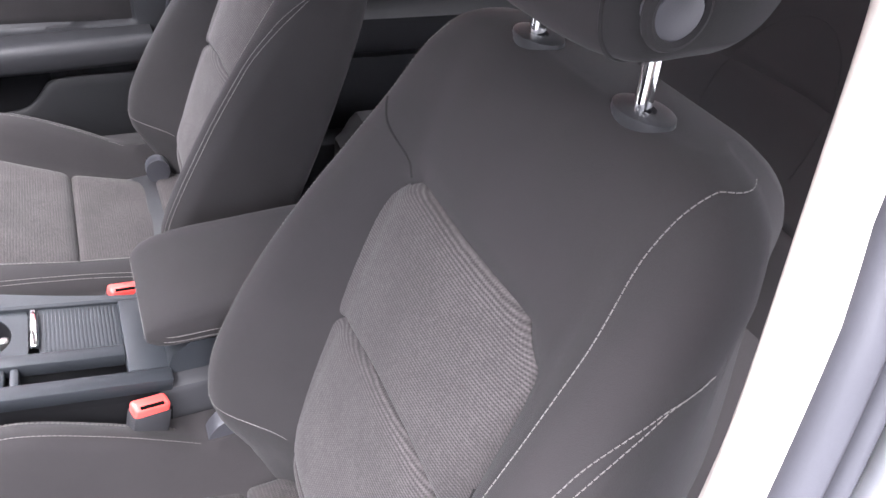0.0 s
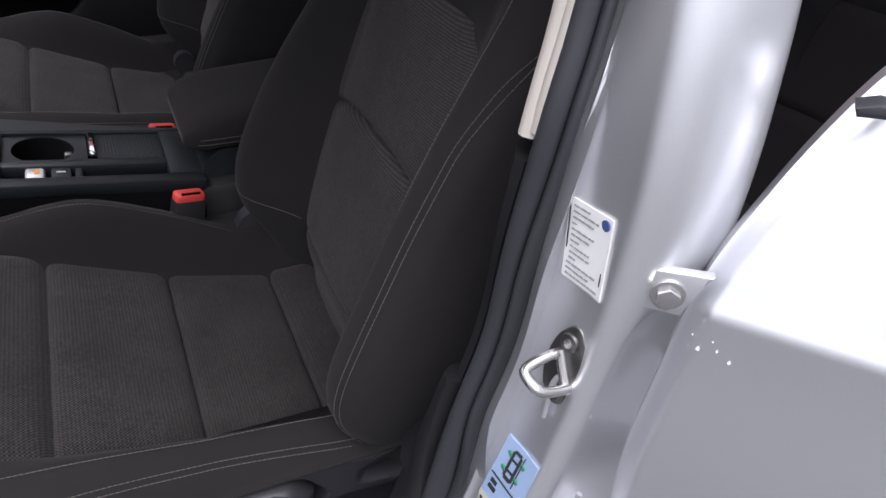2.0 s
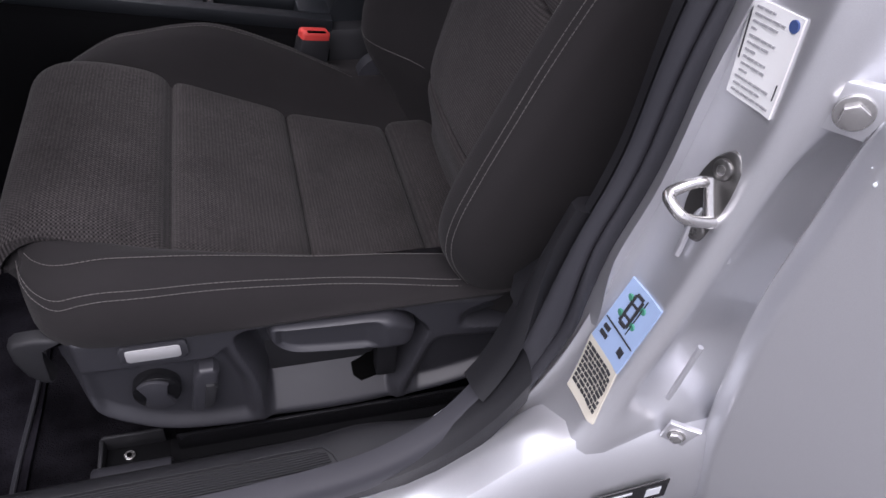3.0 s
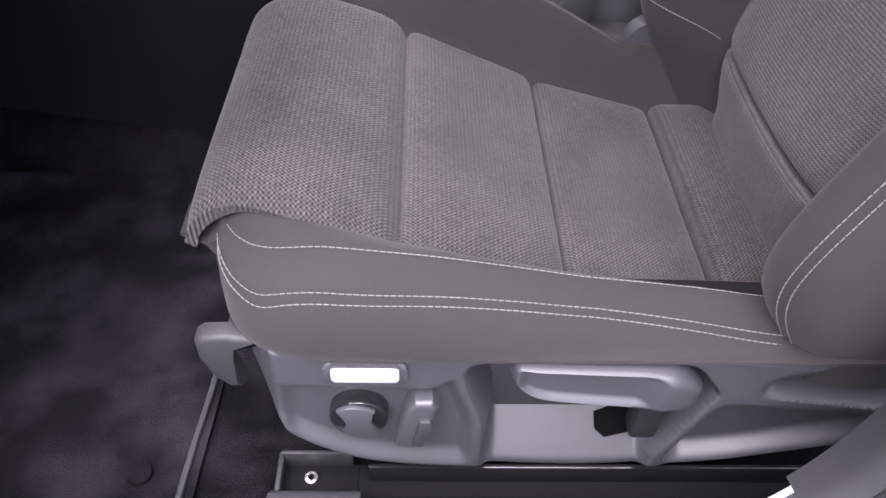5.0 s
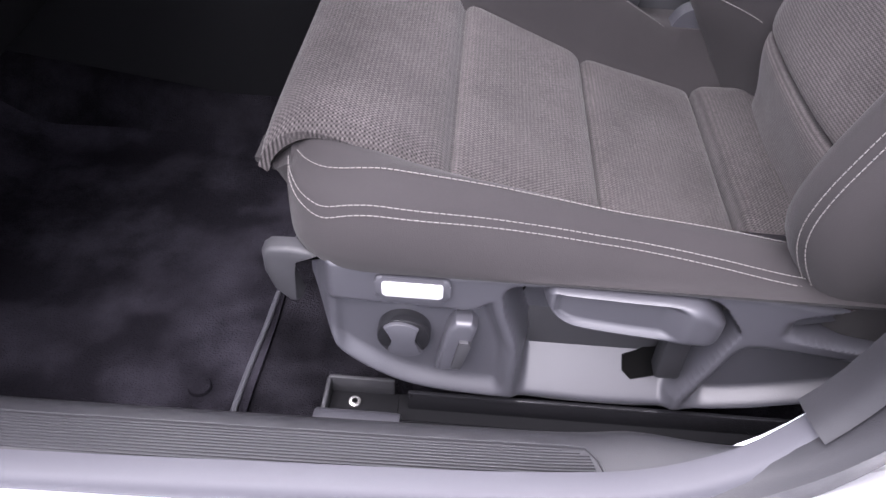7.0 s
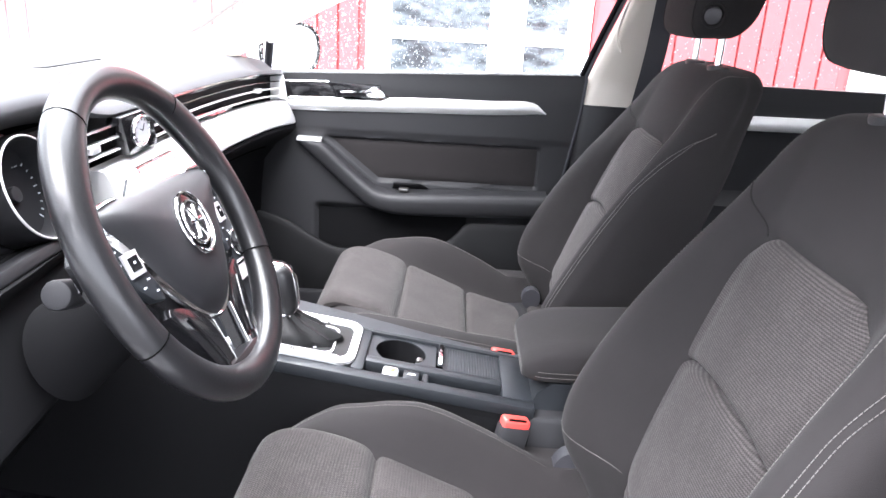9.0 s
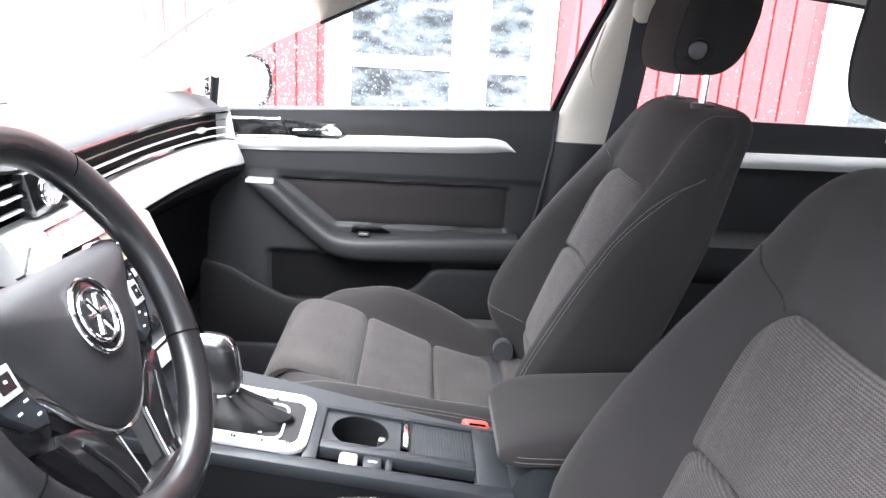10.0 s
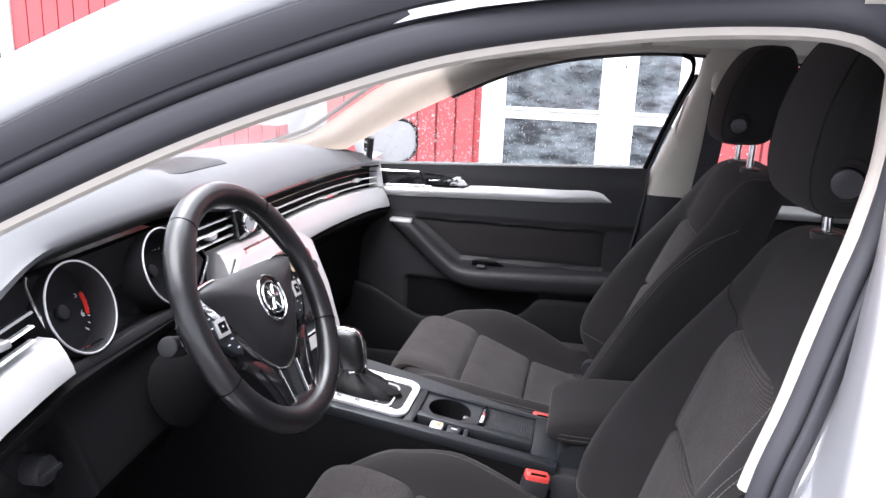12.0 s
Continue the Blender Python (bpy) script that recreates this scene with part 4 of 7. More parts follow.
cushion_z = curve((-0.36, 0.575), (-0.30, 0.588), (-0.25, 0.582), (-0.175, 0.550), (-0.10, 0.519), (-0.027, 0.489), (0.05, 0.467), (0.122, 0.452), (0.24, 0.452))
hump = curve((-0.345, 0.0), (-0.28, 0.003), (-0.173, 0.030), (-0.11, 0.045), (-0.05, 0.060), (0.02, 0.074), (0.10, 0.082), (0.2, 0.080))


hump_in = curve((-0.345, 0.0), (-0.286, 0.002), (-0.223, 0.028), (-0.161, 0.064), (-0.105, 0.085), (-0.02, 0.085), (0.067, 0.062), (0.11, 0.046), (0.2, 0.040))


def back_plane(z):
    return 0.228 + 0.34 * (z - 0.73) + 0.34 * 0.5 * max(0.0, 0.60 - z) * ease(0.60, 0.48, z) * 2


def back_front(s, z):
    a, w = abs(s), half_w(z)
    x = back_plane(z) - bolster(z) * ease(0.125, max(w - 0.045, 0.13), a) - 0.007 * max(0, 1 - (a / 0.13) ** 2)
    top = clamp01((z - 1.008) / 0.0567)
    curl = 1 - math.sqrt(max(0.0, 1 - top * top))
    r = 0.036 * (1 - 0.6 * top)
    e = clamp01((a - (w - 0.036)) / 0.036)
    x += r * (1 - math.sqrt(1 - e * e))
    return x + 0.034 * curl


def back_rear(z):
    top = clamp01((z - 1.008) / 0.0567)
    return back_plane(z) + thick(z) - 0.028 * (1 - math.sqrt(max(0.0, 1 - top * top)))


def cushion_top(s, x):
    a, w, r = abs(s), 0.258, 0.055
    rise = hump(x) if s < 0 else hump_in(x)
    z = cushion_z(x) + (rise - 0.012 * ease(-0.22, -0.29, x)) * ease(0.15, 0.208, a) - 0.006
    if s < 0:
        z -= 0.009 * ease(-0.12, -0.285, x) * ease(0.165, 0.195, a) * ease(0.245, 0.215, a)
    e = clamp01((a - (w - r)) / r)
    z -= r * (1 - math.sqrt(1 - e * e))
    nose = clamp01((-0.285 - x) / 0.06)
    return z - 0.046 * (1 - math.sqrt(1 - nose * nose))


def flank(x):
    """Half the cushion's width: full beside the thighs, narrower under the nose."""
    e = clamp01((-0.215 - x) / 0.0965)
    return 0.168 + 0.090 * (1 - e ** 2.8) ** 0.5 - 0.010 * ease(-0.290, -0.342, x) ** 2


flank_row = curve((-0.29, 0.242), (-0.27, 0.244), (-0.25, 0.242), (-0.206, 0.240), (-0.13, 0.234), (-0.06, 0.231), (-0.02, 0.230), (0.08, 0.234), (0.16, 0.236))


def pad(x0, x1, sw, up, mat_, seat, yc, dx, name="cushion_pad", skirt=(0, 0, -0.02)):
    """One sewn cloth field of the cushion, puffed between its seams."""
    def f(u, v):
        v = (1 - math.cos(math.pi * v)) / 2
        x = x0 + (x1 - x0) * v
        u = math.sin(math.pi / 2 * u)
        s = u * (sw - 0.020 * ease(-0.175, -0.33, x))
        puff = (1 - abs(u) ** 14) * (1 - abs(2 * v - 1) ** 12)
        nose = clamp01((-0.285 - x) / 0.055)
        z = cushion_z(x) - 0.010 + (up + 0.010) * puff - 0.032 * (1 - math.sqrt(max(0, 1 - nose * nose))) + 0.002 * noise.noise((x * 14, s * 14 + yc, 5))
        return Vector((x + dx, yc + s * (1.0 + 0.0 * v), z))
    return part(name, sheet(f, -1, 1, 44, 0, 1, 28, skirt), mat_, seat)


def back_pad(z0, z1, seat, yc, dx):
    def f(u, v):
        u, v = math.sin(math.pi / 2 * u), (1 - math.cos(math.pi * v)) / 2
        z = z0 + (z1 - z0) * v
        s = u * insert_w(z)
        z += 0.020 * (1 - u * u) * ease(0.60, 0.735, z) * ease(0.89, 0.735, z)
        puff = (1 - abs(u) ** 12) * (1 - abs(2 * v - 1) ** 18)
        x = back_front(s, z) + 0.010 - 0.0165 * puff + 0.0015 * noise.noise((z * 14, s * 14 + yc, 9))
        return Vector((x + dx, yc + s, z))
    return part("back_pad", sheet(f, -1, 1, 40, 0, 1, 36, (0.02, 0, -0.005)), rib_back, seat)


def flank_narrow(z):
    return (0.012 + 0.020 * ease(0.85, 1.02, z)) * (1 - 0.5 * ease(1.0, 1.056, z))


def outer_point(z, q):
    """A point on the backrest's outer side: q up to 1 over its front, 1 to 2 back along its flank."""
    w = half_w(z)
    if q <= 1:
        return Vector((back_front(q * w, z), q * w, z))
    xf, xb = back_front(w, z), back_rear(z)
    rr = min(0.03, 0.45 * (xb - xf))
    t = q - 1
    return Vector((xf + (xb - rr - xf) * t, w + 0.003 * math.sin(math.pi * t) - flank_narrow(z) * t * t, z))


def front_seat(yc, dx, label, place):
    seat = thing("car_seat", label, "car seat", "front seats", place=place)
    # backrest
    rings = []
    for z in list(np.linspace(0.42, 1.02, 34)) + [1.03, 1.038, 1.045, 1.051, 1.056, 1.060, 1.0625, 1.064, 1.0645]:
        w = half_w(z)
        ring = []
        for k in range(49):
            s = -w * math.cos(math.pi * k / 48)
            under = 0.016 * ease(insert_w(z) - 0.002, insert_w(z) - 0.016, abs(s)) * ease(0.920, 0.906, z)
            ring.append(Vector((back_front(s, z) + under + dx, yc + s, z)))
        xf, xb = back_front(w, z) + dx, back_rear(z) + dx
        rr = min(0.03, 0.45 * (xb - xf))
        narrow = flank_narrow(z)
        right = [(xf + (xb - rr - xf) * t, w + 0.003 * math.sin(math.pi * t) - narrow * t * t) for t in (0.25, 0.5, 0.75, 1.0)]
        right += [(xb - rr + rr * math.sin(a), w - narrow - rr + rr * math.cos(a)) for a in (0.5, 1.05, math.pi / 2)]
        ring += [Vector((x, yc + s, z)) for x, s in right] + [Vector((xb + 0.004, yc, z))] + [Vector((x, yc - s, z)) for x, s in right[::-1]]
        rings.append(ring)
    back = part("backrest", loft(rings), cloth, seat, flat=60)
    for z0, z1 in ((0.435, 0.5555), (0.5545, 0.7355), (0.7345, 0.9245)):
        back_pad(z0, z1, seat, yc, dx)
    for side in (-1, 1):
        # crease from the insert's corner to the stitched edge
        ends = ((0.116, 0.916), (0.198, 0.962)) if side > 0 else ((0.150, 0.806), (0.183, 0.804))
        a = []
        for t in np.linspace(0, 1, 14):
            q, z = ends[0][0] + (ends[1][0] - ends[0][0]) * t, ends[0][1] + (ends[1][1] - ends[0][1]) * t
            a.append(Vector((back_front(side * q, z) - 0.0002 + dx, yc + side * q, z)))
        part("crease", tube(a, (0.0016, 0.0006), 6), cloth_back, seat)
    # outer flank: one row beside the ribbed panel, and a double row on the bolster's edge
    beside = curve((0.52, 0.150), (0.65, 0.172), (0.75, 0.186), (0.84, 0.184), (0.95, 0.173), (1.0, 0.163), (1.035, 0.161), (1.06, 0.165))
    pts = [Vector((back_front(beside(z), z) - 0.0005 + dx, yc - beside(z), z)) for z in np.linspace(0.52, 1.040, 80)]
    for t in np.linspace(0.04, 1, 30):
        z = 1.040 + 0.017 * ease(0, 0.35, t)
        p = outer_point(z, min(1.0, (0.161 + 0.006 * t) / half_w(z)) if t < 0.35 else 1 + 0.95 * (t - 0.35) / 0.65)
        pts.append(Vector((p.x + dx, yc - p.y - 0.0004, p.z + 0.0008)))
    part("stitching", stitches(pts, lambda p: Vector((-0.9, -0.4, 0.3))), thread, seat, "pale stitched seam")
    for off in (0.0, 0.009):
        pts = []
        for t in np.linspace(0, 1, 80):
            z = 0.964 - 0.449 * t
            w = half_w(z)
            q = w - 0.017 * ease(0.955, 0.84, z) - off * 0.8 * ease(0.955, 0.90, z) + 0.004 * ease(0.60, 0.53, z)
            if z > 0.945:
                q1 = outer_point(z, 1.0 + (0.55 + off * 6) * clamp01((z - 0.945) / 0.033) ** 1.3)
                q0 = Vector((back_front(q, z), q, z))
                m = q0.lerp(q1, ease(0.945, 0.957, z))
                pts.append(Vector((m.x + dx - 0.0006, yc - m.y - 0.0008, z)))
            else:
                pts.append(Vector((back_front(q, z) + dx - 0.0010, yc - q - 0.0012, z)))
        part("stitching", stitches(pts, lambda p: Vector((-0.5, -0.9, 0.1))), thread, seat, "pale double seam")
    # inner flank: one row down the bolster's edge, turning in above the cushion
    pts = []
    for t in np.linspace(0, 1, 70):
        z = 1.04 - 0.46 * t
        q = half_w(z) - 0.016
        pts.append(Vector((back_front(q, z) - 0.0004 + dx, yc + q, z)))
    for t in np.linspace(0.1, 1, 14):
        z, q = 0.58 - 0.022 * t, (half_w(0.58) - 0.016) * (1 - t) + 0.140 * t
        pts.append(Vector((back_front(q, z) - 0.0004 + dx, yc + q, z)))
    part("stitching", stitches(pts, lambda p: Vector((-0.8, 0.5, 0.2))), thread, seat, "pale stitched seam")
    # cushion
    rings = []
    for x in [-0.345, -0.3445, -0.342, -0.338, -0.332, -0.324, -0.318, -0.3115, -0.3105, -0.309, -0.306, -0.302, -0.295, -0.285, -0.272, -0.262] + list(np.linspace(-0.25, 0.22, 34)):
        low = 0.470 + 0.060 * ease(-0.285, -0.335, x) - 0.05 * ease(-0.1, 0.1, x)
        skirt_z = max(0.509, low + 0.008)
        ring = []
        for k in range(49):
            s = -0.258 * math.cos(math.pi * k / 48)
            ring.append(Vector((x + dx, yc + s * flank(x) / 0.258, max(cushion_top(s * (1 - 0.24 * ease(-0.305, -0.3115, x)), x) - 0.012 * ease(-0.305, -0.3115, x) - 0.014 * ease(0.178, 0.158, abs(s)), (skirt_z + 0.004) if abs(s) > 0.2 else low + 0.01))))
        ring += [Vector((x + dx, yc + s * flank(x) / 0.258, h)) for s, h in ((0.257, skirt_z), (0.245, skirt_z - 0.008), (0.2, low), (0, low), (-0.2, low), (-0.245, skirt_z - 0.008), (-0.257, skirt_z))]
        rings.append(ring)
    part("cushion", loft(rings), cloth, seat, flat=60)
    pad(-0.342, -0.1745, 0.183, 0.006, rib_cushion, seat, yc, dx, skirt=(0.008, 0, -0.006))
    pad(-0.1715, -0.0275, 0.178, 0.005, rib_cushion, seat, yc, dx)
    pad(-0.0265, 0.117, 0.176, 0.005, rib_cushion, seat, yc, dx)
    pad(0.1185, 0.205, 0.174, 0.018, rib_cushion, seat, yc, dx, "rear_roll")
    part("nose_piping", tube([(-0.340 + 0.012 * abs(u) ** 6 + dx, yc + 0.158 * u, cushion_z(-0.338) - 0.048) for u in np.linspace(-1, 1, 24)], 0.003, 8), cloth, seat)
    for side in (-1, 1):
        pts = [Vector((x + dx, yc + side * 0.206 * flank(x) / 0.258, cushion_top(side * 0.206, x) + 0.0006)) for x in np.linspace(-0.304, 0.17, 60)]
        part("stitching", stitches(pts, (0, side * 0.4, 0.9)), thread, seat, "pale stitched seam")
        for row, x0 in ((flank_row, -0.310), (lambda x: flank_row(x) + 0.0055, -0.3105)):
            pts = [Vector((x + dx, yc + side * (row(x) * flank(x) / 0.258 + 0.0006), cushion_top(side * row(x), x) + 0.010 * ease(-0.290, -0.309, x))) for x in list(np.linspace(x0, -0.26, 16)) + list(np.linspace(-0.25, 0.16, 50))]
            part("stitching", stitches(pts, (0, side, 0.4)), thread, seat, "pale double seam")
    # head restraint on two posts
    head = part("head_restraint", head_block(yc, dx, -0.76, 0.76, 18), cloth, seat, "grey cloth head restraint", flat=70)
    for u in (-0.76, 0.76):
        part("side_panel", head_block(yc, dx, u, math.copysign(1.0, u), 8), cloth_back, head, "darker side panel", flat=70)
        part("panel_seam", tube([head_point(u, a) + Vector((dx, yc, 0)) for a in np.linspace(0, 2 * math.pi, 49)[:-1]], 0.0016, 6, (0, 1, 0), True), cloth_back, head)
    hz = 1.156
    part("release_button", cylinder((0.322 + dx, yc - 0.115, hz + 0.004), (0.320 + dx, yc - 0.1350, hz + 0.001), 0.0165, 28, 0.004), cover_plastic, head, "round plastic button")
    part("button_ring", tube([(0.322 + dx + 0.0195 * math.cos(a), yc - 0.1300, hz + 0.003 + 0.0195 * math.sin(a)) for a in np.linspace(0, 2 * math.pi, 33)[:-1]], 0.004, 8, (0, 1, 0), True), cloth_back, head)
    for s in (-0.072, 0.072):
        part("post", cylinder((0.372 + dx, yc + s, 1.05), (0.366 + dx, yc + s, 1.145), 0.0068, 18), chrome, seat, "chrome head restraint post")
        rings = [[Vector((0.373 + dx + 0.018 * r * math.cos(a), yc + s + 0.025 * r * math.sin(a), z)) for a in np.linspace(0, 2 * math.pi, 25)[:-1]]
                 for z, r in ((1.056, 1.0), (1.0645, 1.10), (1.068, 1.08), (1.0695, 0.86), (1.0695, 0.42), (1.066, 0.38))]
        part("collar", loft(rings), plastic, seat, "black plastic post collar")
    return seat


def head_point(u, a):
    """The padded head restraint: u across it, a round its section."""
    q = max((1 - abs(u) ** 5) ** 0.42 if abs(u) < 1 else 0.0, 0.30)
    hx, hz = 0.062 * (0.62 + 0.38 * q), 0.101 * (0.70 + 0.30 * q)
    c, s = math.cos(a), math.sin(a)
    ex = math.copysign(abs(c) ** 0.62, c) * hx
    ez = math.copysign(abs(s) ** (0.78 if s > 0 else 0.6), s) * hz
    return Vector((0.352 + ex * (1 - 0.20 * max(0, ez / hz)) + 0.13 * ez + 0.012 * u * u, 0.130 * u * (1 - 0.08 * max(0, ez / hz) ** 2), 1.217 + ez - 0.012 * max(0, -c) * max(0, -s)))


def head_block(yc, dx, u0, u1, n):
    return loft([[head_point(u0 + (u1 - u0) * k / n, 2 * math.pi * j / 40) + Vector((dx, yc, 0)) for j in range(40)] for k in range(n + 1)])


YD, YP = -0.388, 0.400
driver_seat = front_seat(YD, 0.0, "dark grey cloth driver seat with ribbed centre panels", (0.0, YD, 0.30))
passenger_seat = tagged(copy_thing(driver_seat, pose(-0.012, YP, 0.300)), "dark grey cloth passenger seat beside the centre console")
# the passenger backrest leans further back
for ob in list(passenger_seat.children) + [c for o in passenger_seat.children for c in o.children]:
    ob.data = ob.data.copy()
    for v in ob.data.vertices:
        if v.co.x > 0.05 and v.co.z > 0.55:
            v.co.x += 0.075 * (v.co.z - 0.55)

for seat_, yy, zz, size in ((driver_seat, -0.163, 0.500, 1.0), (passenger_seat, 0.552, 0.486, 0.65)):
    cap_ = loft([[Vector((0.118 + size * r * math.cos(a), yy + w, zz + 1.15 * size * r * math.sin(a))) for a in np.linspace(0, 2 * math.pi, 33)[:-1]] for w, r in ((-0.016, 0.034), (0.008, 0.034), (0.013, 0.030), (0.015, 0.022), (0.015, 0.002))])
    cap_.transform(Matrix.Translation(-seat_.location))
    part("recliner_cover", cap_, cover_plastic, seat_, "round grey plastic recliner cover").location = (0, 0, 0)

# Driver seat: plastic side cover with its controls, height rails.
ztop = curve((-0.287, 0.520), (-0.265, 0.519), (-0.242, 0.517), (-0.194, 0.513), (-0.1, 0.514), (0.0, 0.517), (0.09, 0.512), (0.15, 0.506), (0.21, 0.515), (0.27, 0.54))
zbot = curve((-0.287, 0.450), (-0.280, 0.420), (-0.262, 0.383), (-0.235, 0.358), (-0.202, 0.340), (-0.16, 0.331), (-0.10, 0.327), (0.006, 0.325), (0.10, 0.332), (0.161, 0.346), (0.27, 0.38))
COVER_Y = -0.640


ridge = curve((-0.287, 0.470), (-0.17, 0.4655), (-0.142, 0.467), (-0.128, 0.480), (-0.114, 0.495), (-0.09, 0.499), (0.035, 0.500), (0.058, 0.494), (0.074, 0.475), (0.090, 0.455), (0.12, 0.452), (0.27, 0.47))


def cover_depth(x, z):
    """How far the cover's face lies behind its outermost plane."""
    d = 0.010 * (1 - ease(0, 0.010, ztop(x) - z)) + 0.020 * (1 - ease(0, 0.022, z - zbot(x))) + 0.03 * (1 - ease(0, 0.024, x + 0.287))
    under = ease(ridge(x) + 0.003, ridge(x) - 0.006, z)
    # field with the dial, a raised rib, and the deeper pocket of the lever with its sloping floor
    left = -0.122 + 0.020 * ease(0.49, 0.40, z)
    right = 0.088 - 0.034 * clamp01((0.466 - z) / 0.105)
    pocket = ease(left, left + 0.016, x) * ease(right, right - 0.012, x)
    field = ease(left - 0.004, left - 0.018, x) * ease(-0.276, -0.255, x) * ease(zbot(x) + 0.018, zbot(x) + 0.040, z)
    d += under * (0.011 * field + 0.046 * pocket * clamp01((z - 0.336) / 0.052))
    # hollow under the rear arms
    hollow = ease(right + 0.004, right + 0.030, x) * ease(0.452, 0.425, z + 0.12 * (x - 0.09)) * ease(zbot(x) + 0.012, zbot(x) + 0.03, z)
    d += 0.024 * hollow
    slit = ease(0.115, 0.15, x) * ease(0.004, 0.012, 0.016 + 0.25 * (x - 0.115) - abs(z - 0.470 - 0.10 * (x - 0.115)))
    return d + 0.030 * slit


cover = thing("seat_side_cover", "black plastic driver seat side cover with controls", "seat cover", place=(-0.05, COVER_Y, 0.33))
part("shell", sheet(lambda u, v: Vector((u, COVER_Y + cover_depth(u, zbot(u) + (ztop(u) - zbot(u)) * v), zbot(u) + (ztop(u) - zbot(u)) * v)), -0.287, 0.27, 230, 0, 1, 90, (0, 0.05, 0)), cover_plastic, cover)


def on_cover(x, z, w):
    return Vector((x, COVER_Y + 0.0 - w, z))


badge_o = [(-0.196 + u, 0.491 + v) for u, v in rounded_rect(0.064, 0.027, 0.007)]
part("badge_frame", prism(badge_o, on_cover, -0.004, 0.004, 0.003, 3), cover_plastic, cover, "grey plastic surround of the badge")
part("badge", prism([(-0.196 + u, 0.491 + v) for u, v in rounded_rect(0.051, 0.0165, 0.003)], on_cover, 0.001, 0.0050, 0.001), silver, cover, "plain bright silver badge")
dial = part("lumbar_dial", cylinder(on_cover(-0.2035, 0.427, -0.016), on_cover(-0.2035, 0.427, 0.003), 0.0240, 36, 0.003), gloss_black, cover, "round four-way lumbar switch")
waist = [(0.0215 * math.cos(radians(d)), 0.0215 * math.sin(radians(d))) for d in (44, 62, 76, 90, 104, 118, 136)] + [(-0.0085, 0.0)]
waist += [(-u, -v) for u, v in waist]
part("dial_face", prism([(-0.2035 + u - 0.12 * v, 0.427 + v) for u, v in waist], on_cover, 0.001, 0.0065, 0.0015), cover_plastic, dial)
rock = part("recline_switch", prism([(-0.174, 0.390), (-0.152, 0.390), (-0.139, 0.448), (-0.144, 0.456), (-0.158, 0.456), (-0.165, 0.446)], on_cover, -0.014, 0.007, 0.005, 3), cover_plastic, cover, "grey rocker switch")
part("switch_cap", prism([(-0.160, 0.398), (-0.151, 0.398), (-0.143, 0.430), (-0.146, 0.435), (-0.154, 0.435)], on_cover, 0.004, 0.0105, 0.0015), plastic, rock)
lever_top = curve((-0.087, 0.496), (-0.083, 0.505), (-0.076, 0.508), (-0.015, 0.506), (0.030, 0.504), (0.043, 0.501), (0.055, 0.491), (0.069, 0.474))
lever_low = curve((-0.087, 0.493), (-0.083, 0.486), (-0.076, 0.476), (-0.062, 0.466), (-0.040, 0.461), (0.0, 0.456), (0.040, 0.452), (0.060, 0.453), (0.069, 0.472))


def lever_at(u, v):
    u = (1 - math.cos(math.pi * u)) / 2
    v = (1 - math.cos(math.pi * v)) / 2
    x = -0.087 + 0.156 * u
    z = lever_top(x) + (lever_low(x) - lever_top(x)) * v
    w = 0.020 * (1 - abs(2 * v - 1) ** 8) * (1 - abs(2 * u - 1) ** 16) * (0.75 + 0.25 * ease(0.07, 0.03, x))
    dish = ease(-0.083, -0.072, x) * ease(0.036, 0.012, x) * ease(0.06, 0.22, v) * ease(0.95, 0.78, v)
    return Vector((x, COVER_Y + 0.004 - w + 0.011 * dish, z + 0.10 * (w - 0.01)))


part("height_lever", sheet(lever_at, 0, 1, 60, 0, 1, 30, (0, 0.022, 0)), cover_plastic, cover, "grey dished height adjusting lever", flat=60)
part("lever_gap", tube(spline([(-0.088, COVER_Y + 0.0455, 0.480), (-0.098, COVER_Y + 0.0455, 0.455), (-0.102, COVER_Y + 0.0455, 0.440)], 10), 0.0012, 6), dark_groove, cover)
# Near-black patch on the surface, painted for the slot's shaded depth.
slot_o = [(0.004, 0.379), (0.018, 0.383), (0.028, 0.393), (0.042, 0.395), (0.052, 0.386), (0.036, 0.366), (0.014, 0.362), (0.005, 0.368)]
part("lever_slot", prism(slot_o, lambda x, z, w: Vector((x, COVER_Y + cover_depth(x, z) - w, z)), -0.004, 0.0015), dark_groove, cover, "slot below the lever, its shaded depth painted as a flat patch")
part("lever_arm", box(0.028, 0.052, -0.634, -0.612, 0.385, 0.46, 0.004), low_plastic, cover)
paddle = [(-0.327, 0.499), (-0.320, 0.505), (-0.302, 0.506), (-0.272, 0.502), (-0.272, 0.496), (-0.302, 0.496), (-0.305, 0.478), (-0.296, 0.446), (-0.299, 0.441), (-0.308, 0.441), (-0.320, 0.455), (-0.327, 0.478)]
part("length_handle", prism(paddle, lambda x, z, w: Vector((x, -0.606 - w, z)), 0, 0.016, 0.005, 3), plastic, cover, "grey plastic cushion length handle")
part("rear_arm", prism([(0.085, 0.486), (0.11, 0.494), (0.16, 0.516), (0.205, 0.540), (0.26, 0.56), (0.26, 0.535), (0.207, 0.503), (0.16, 0.474), (0.115, 0.456), (0.09, 0.454)], lambda x, z, w: Vector((x, -0.622 - w, z)), -0.012, 0.006, 0.004), cover_plastic, cover, "upper arm of the side cover")
part("under_shell", box(-0.325, -0.26, YD - 0.15, YD + 0.15, 0.47, 0.53, 0.012), low_plastic, cover, "grey plastic under the cushion nose")

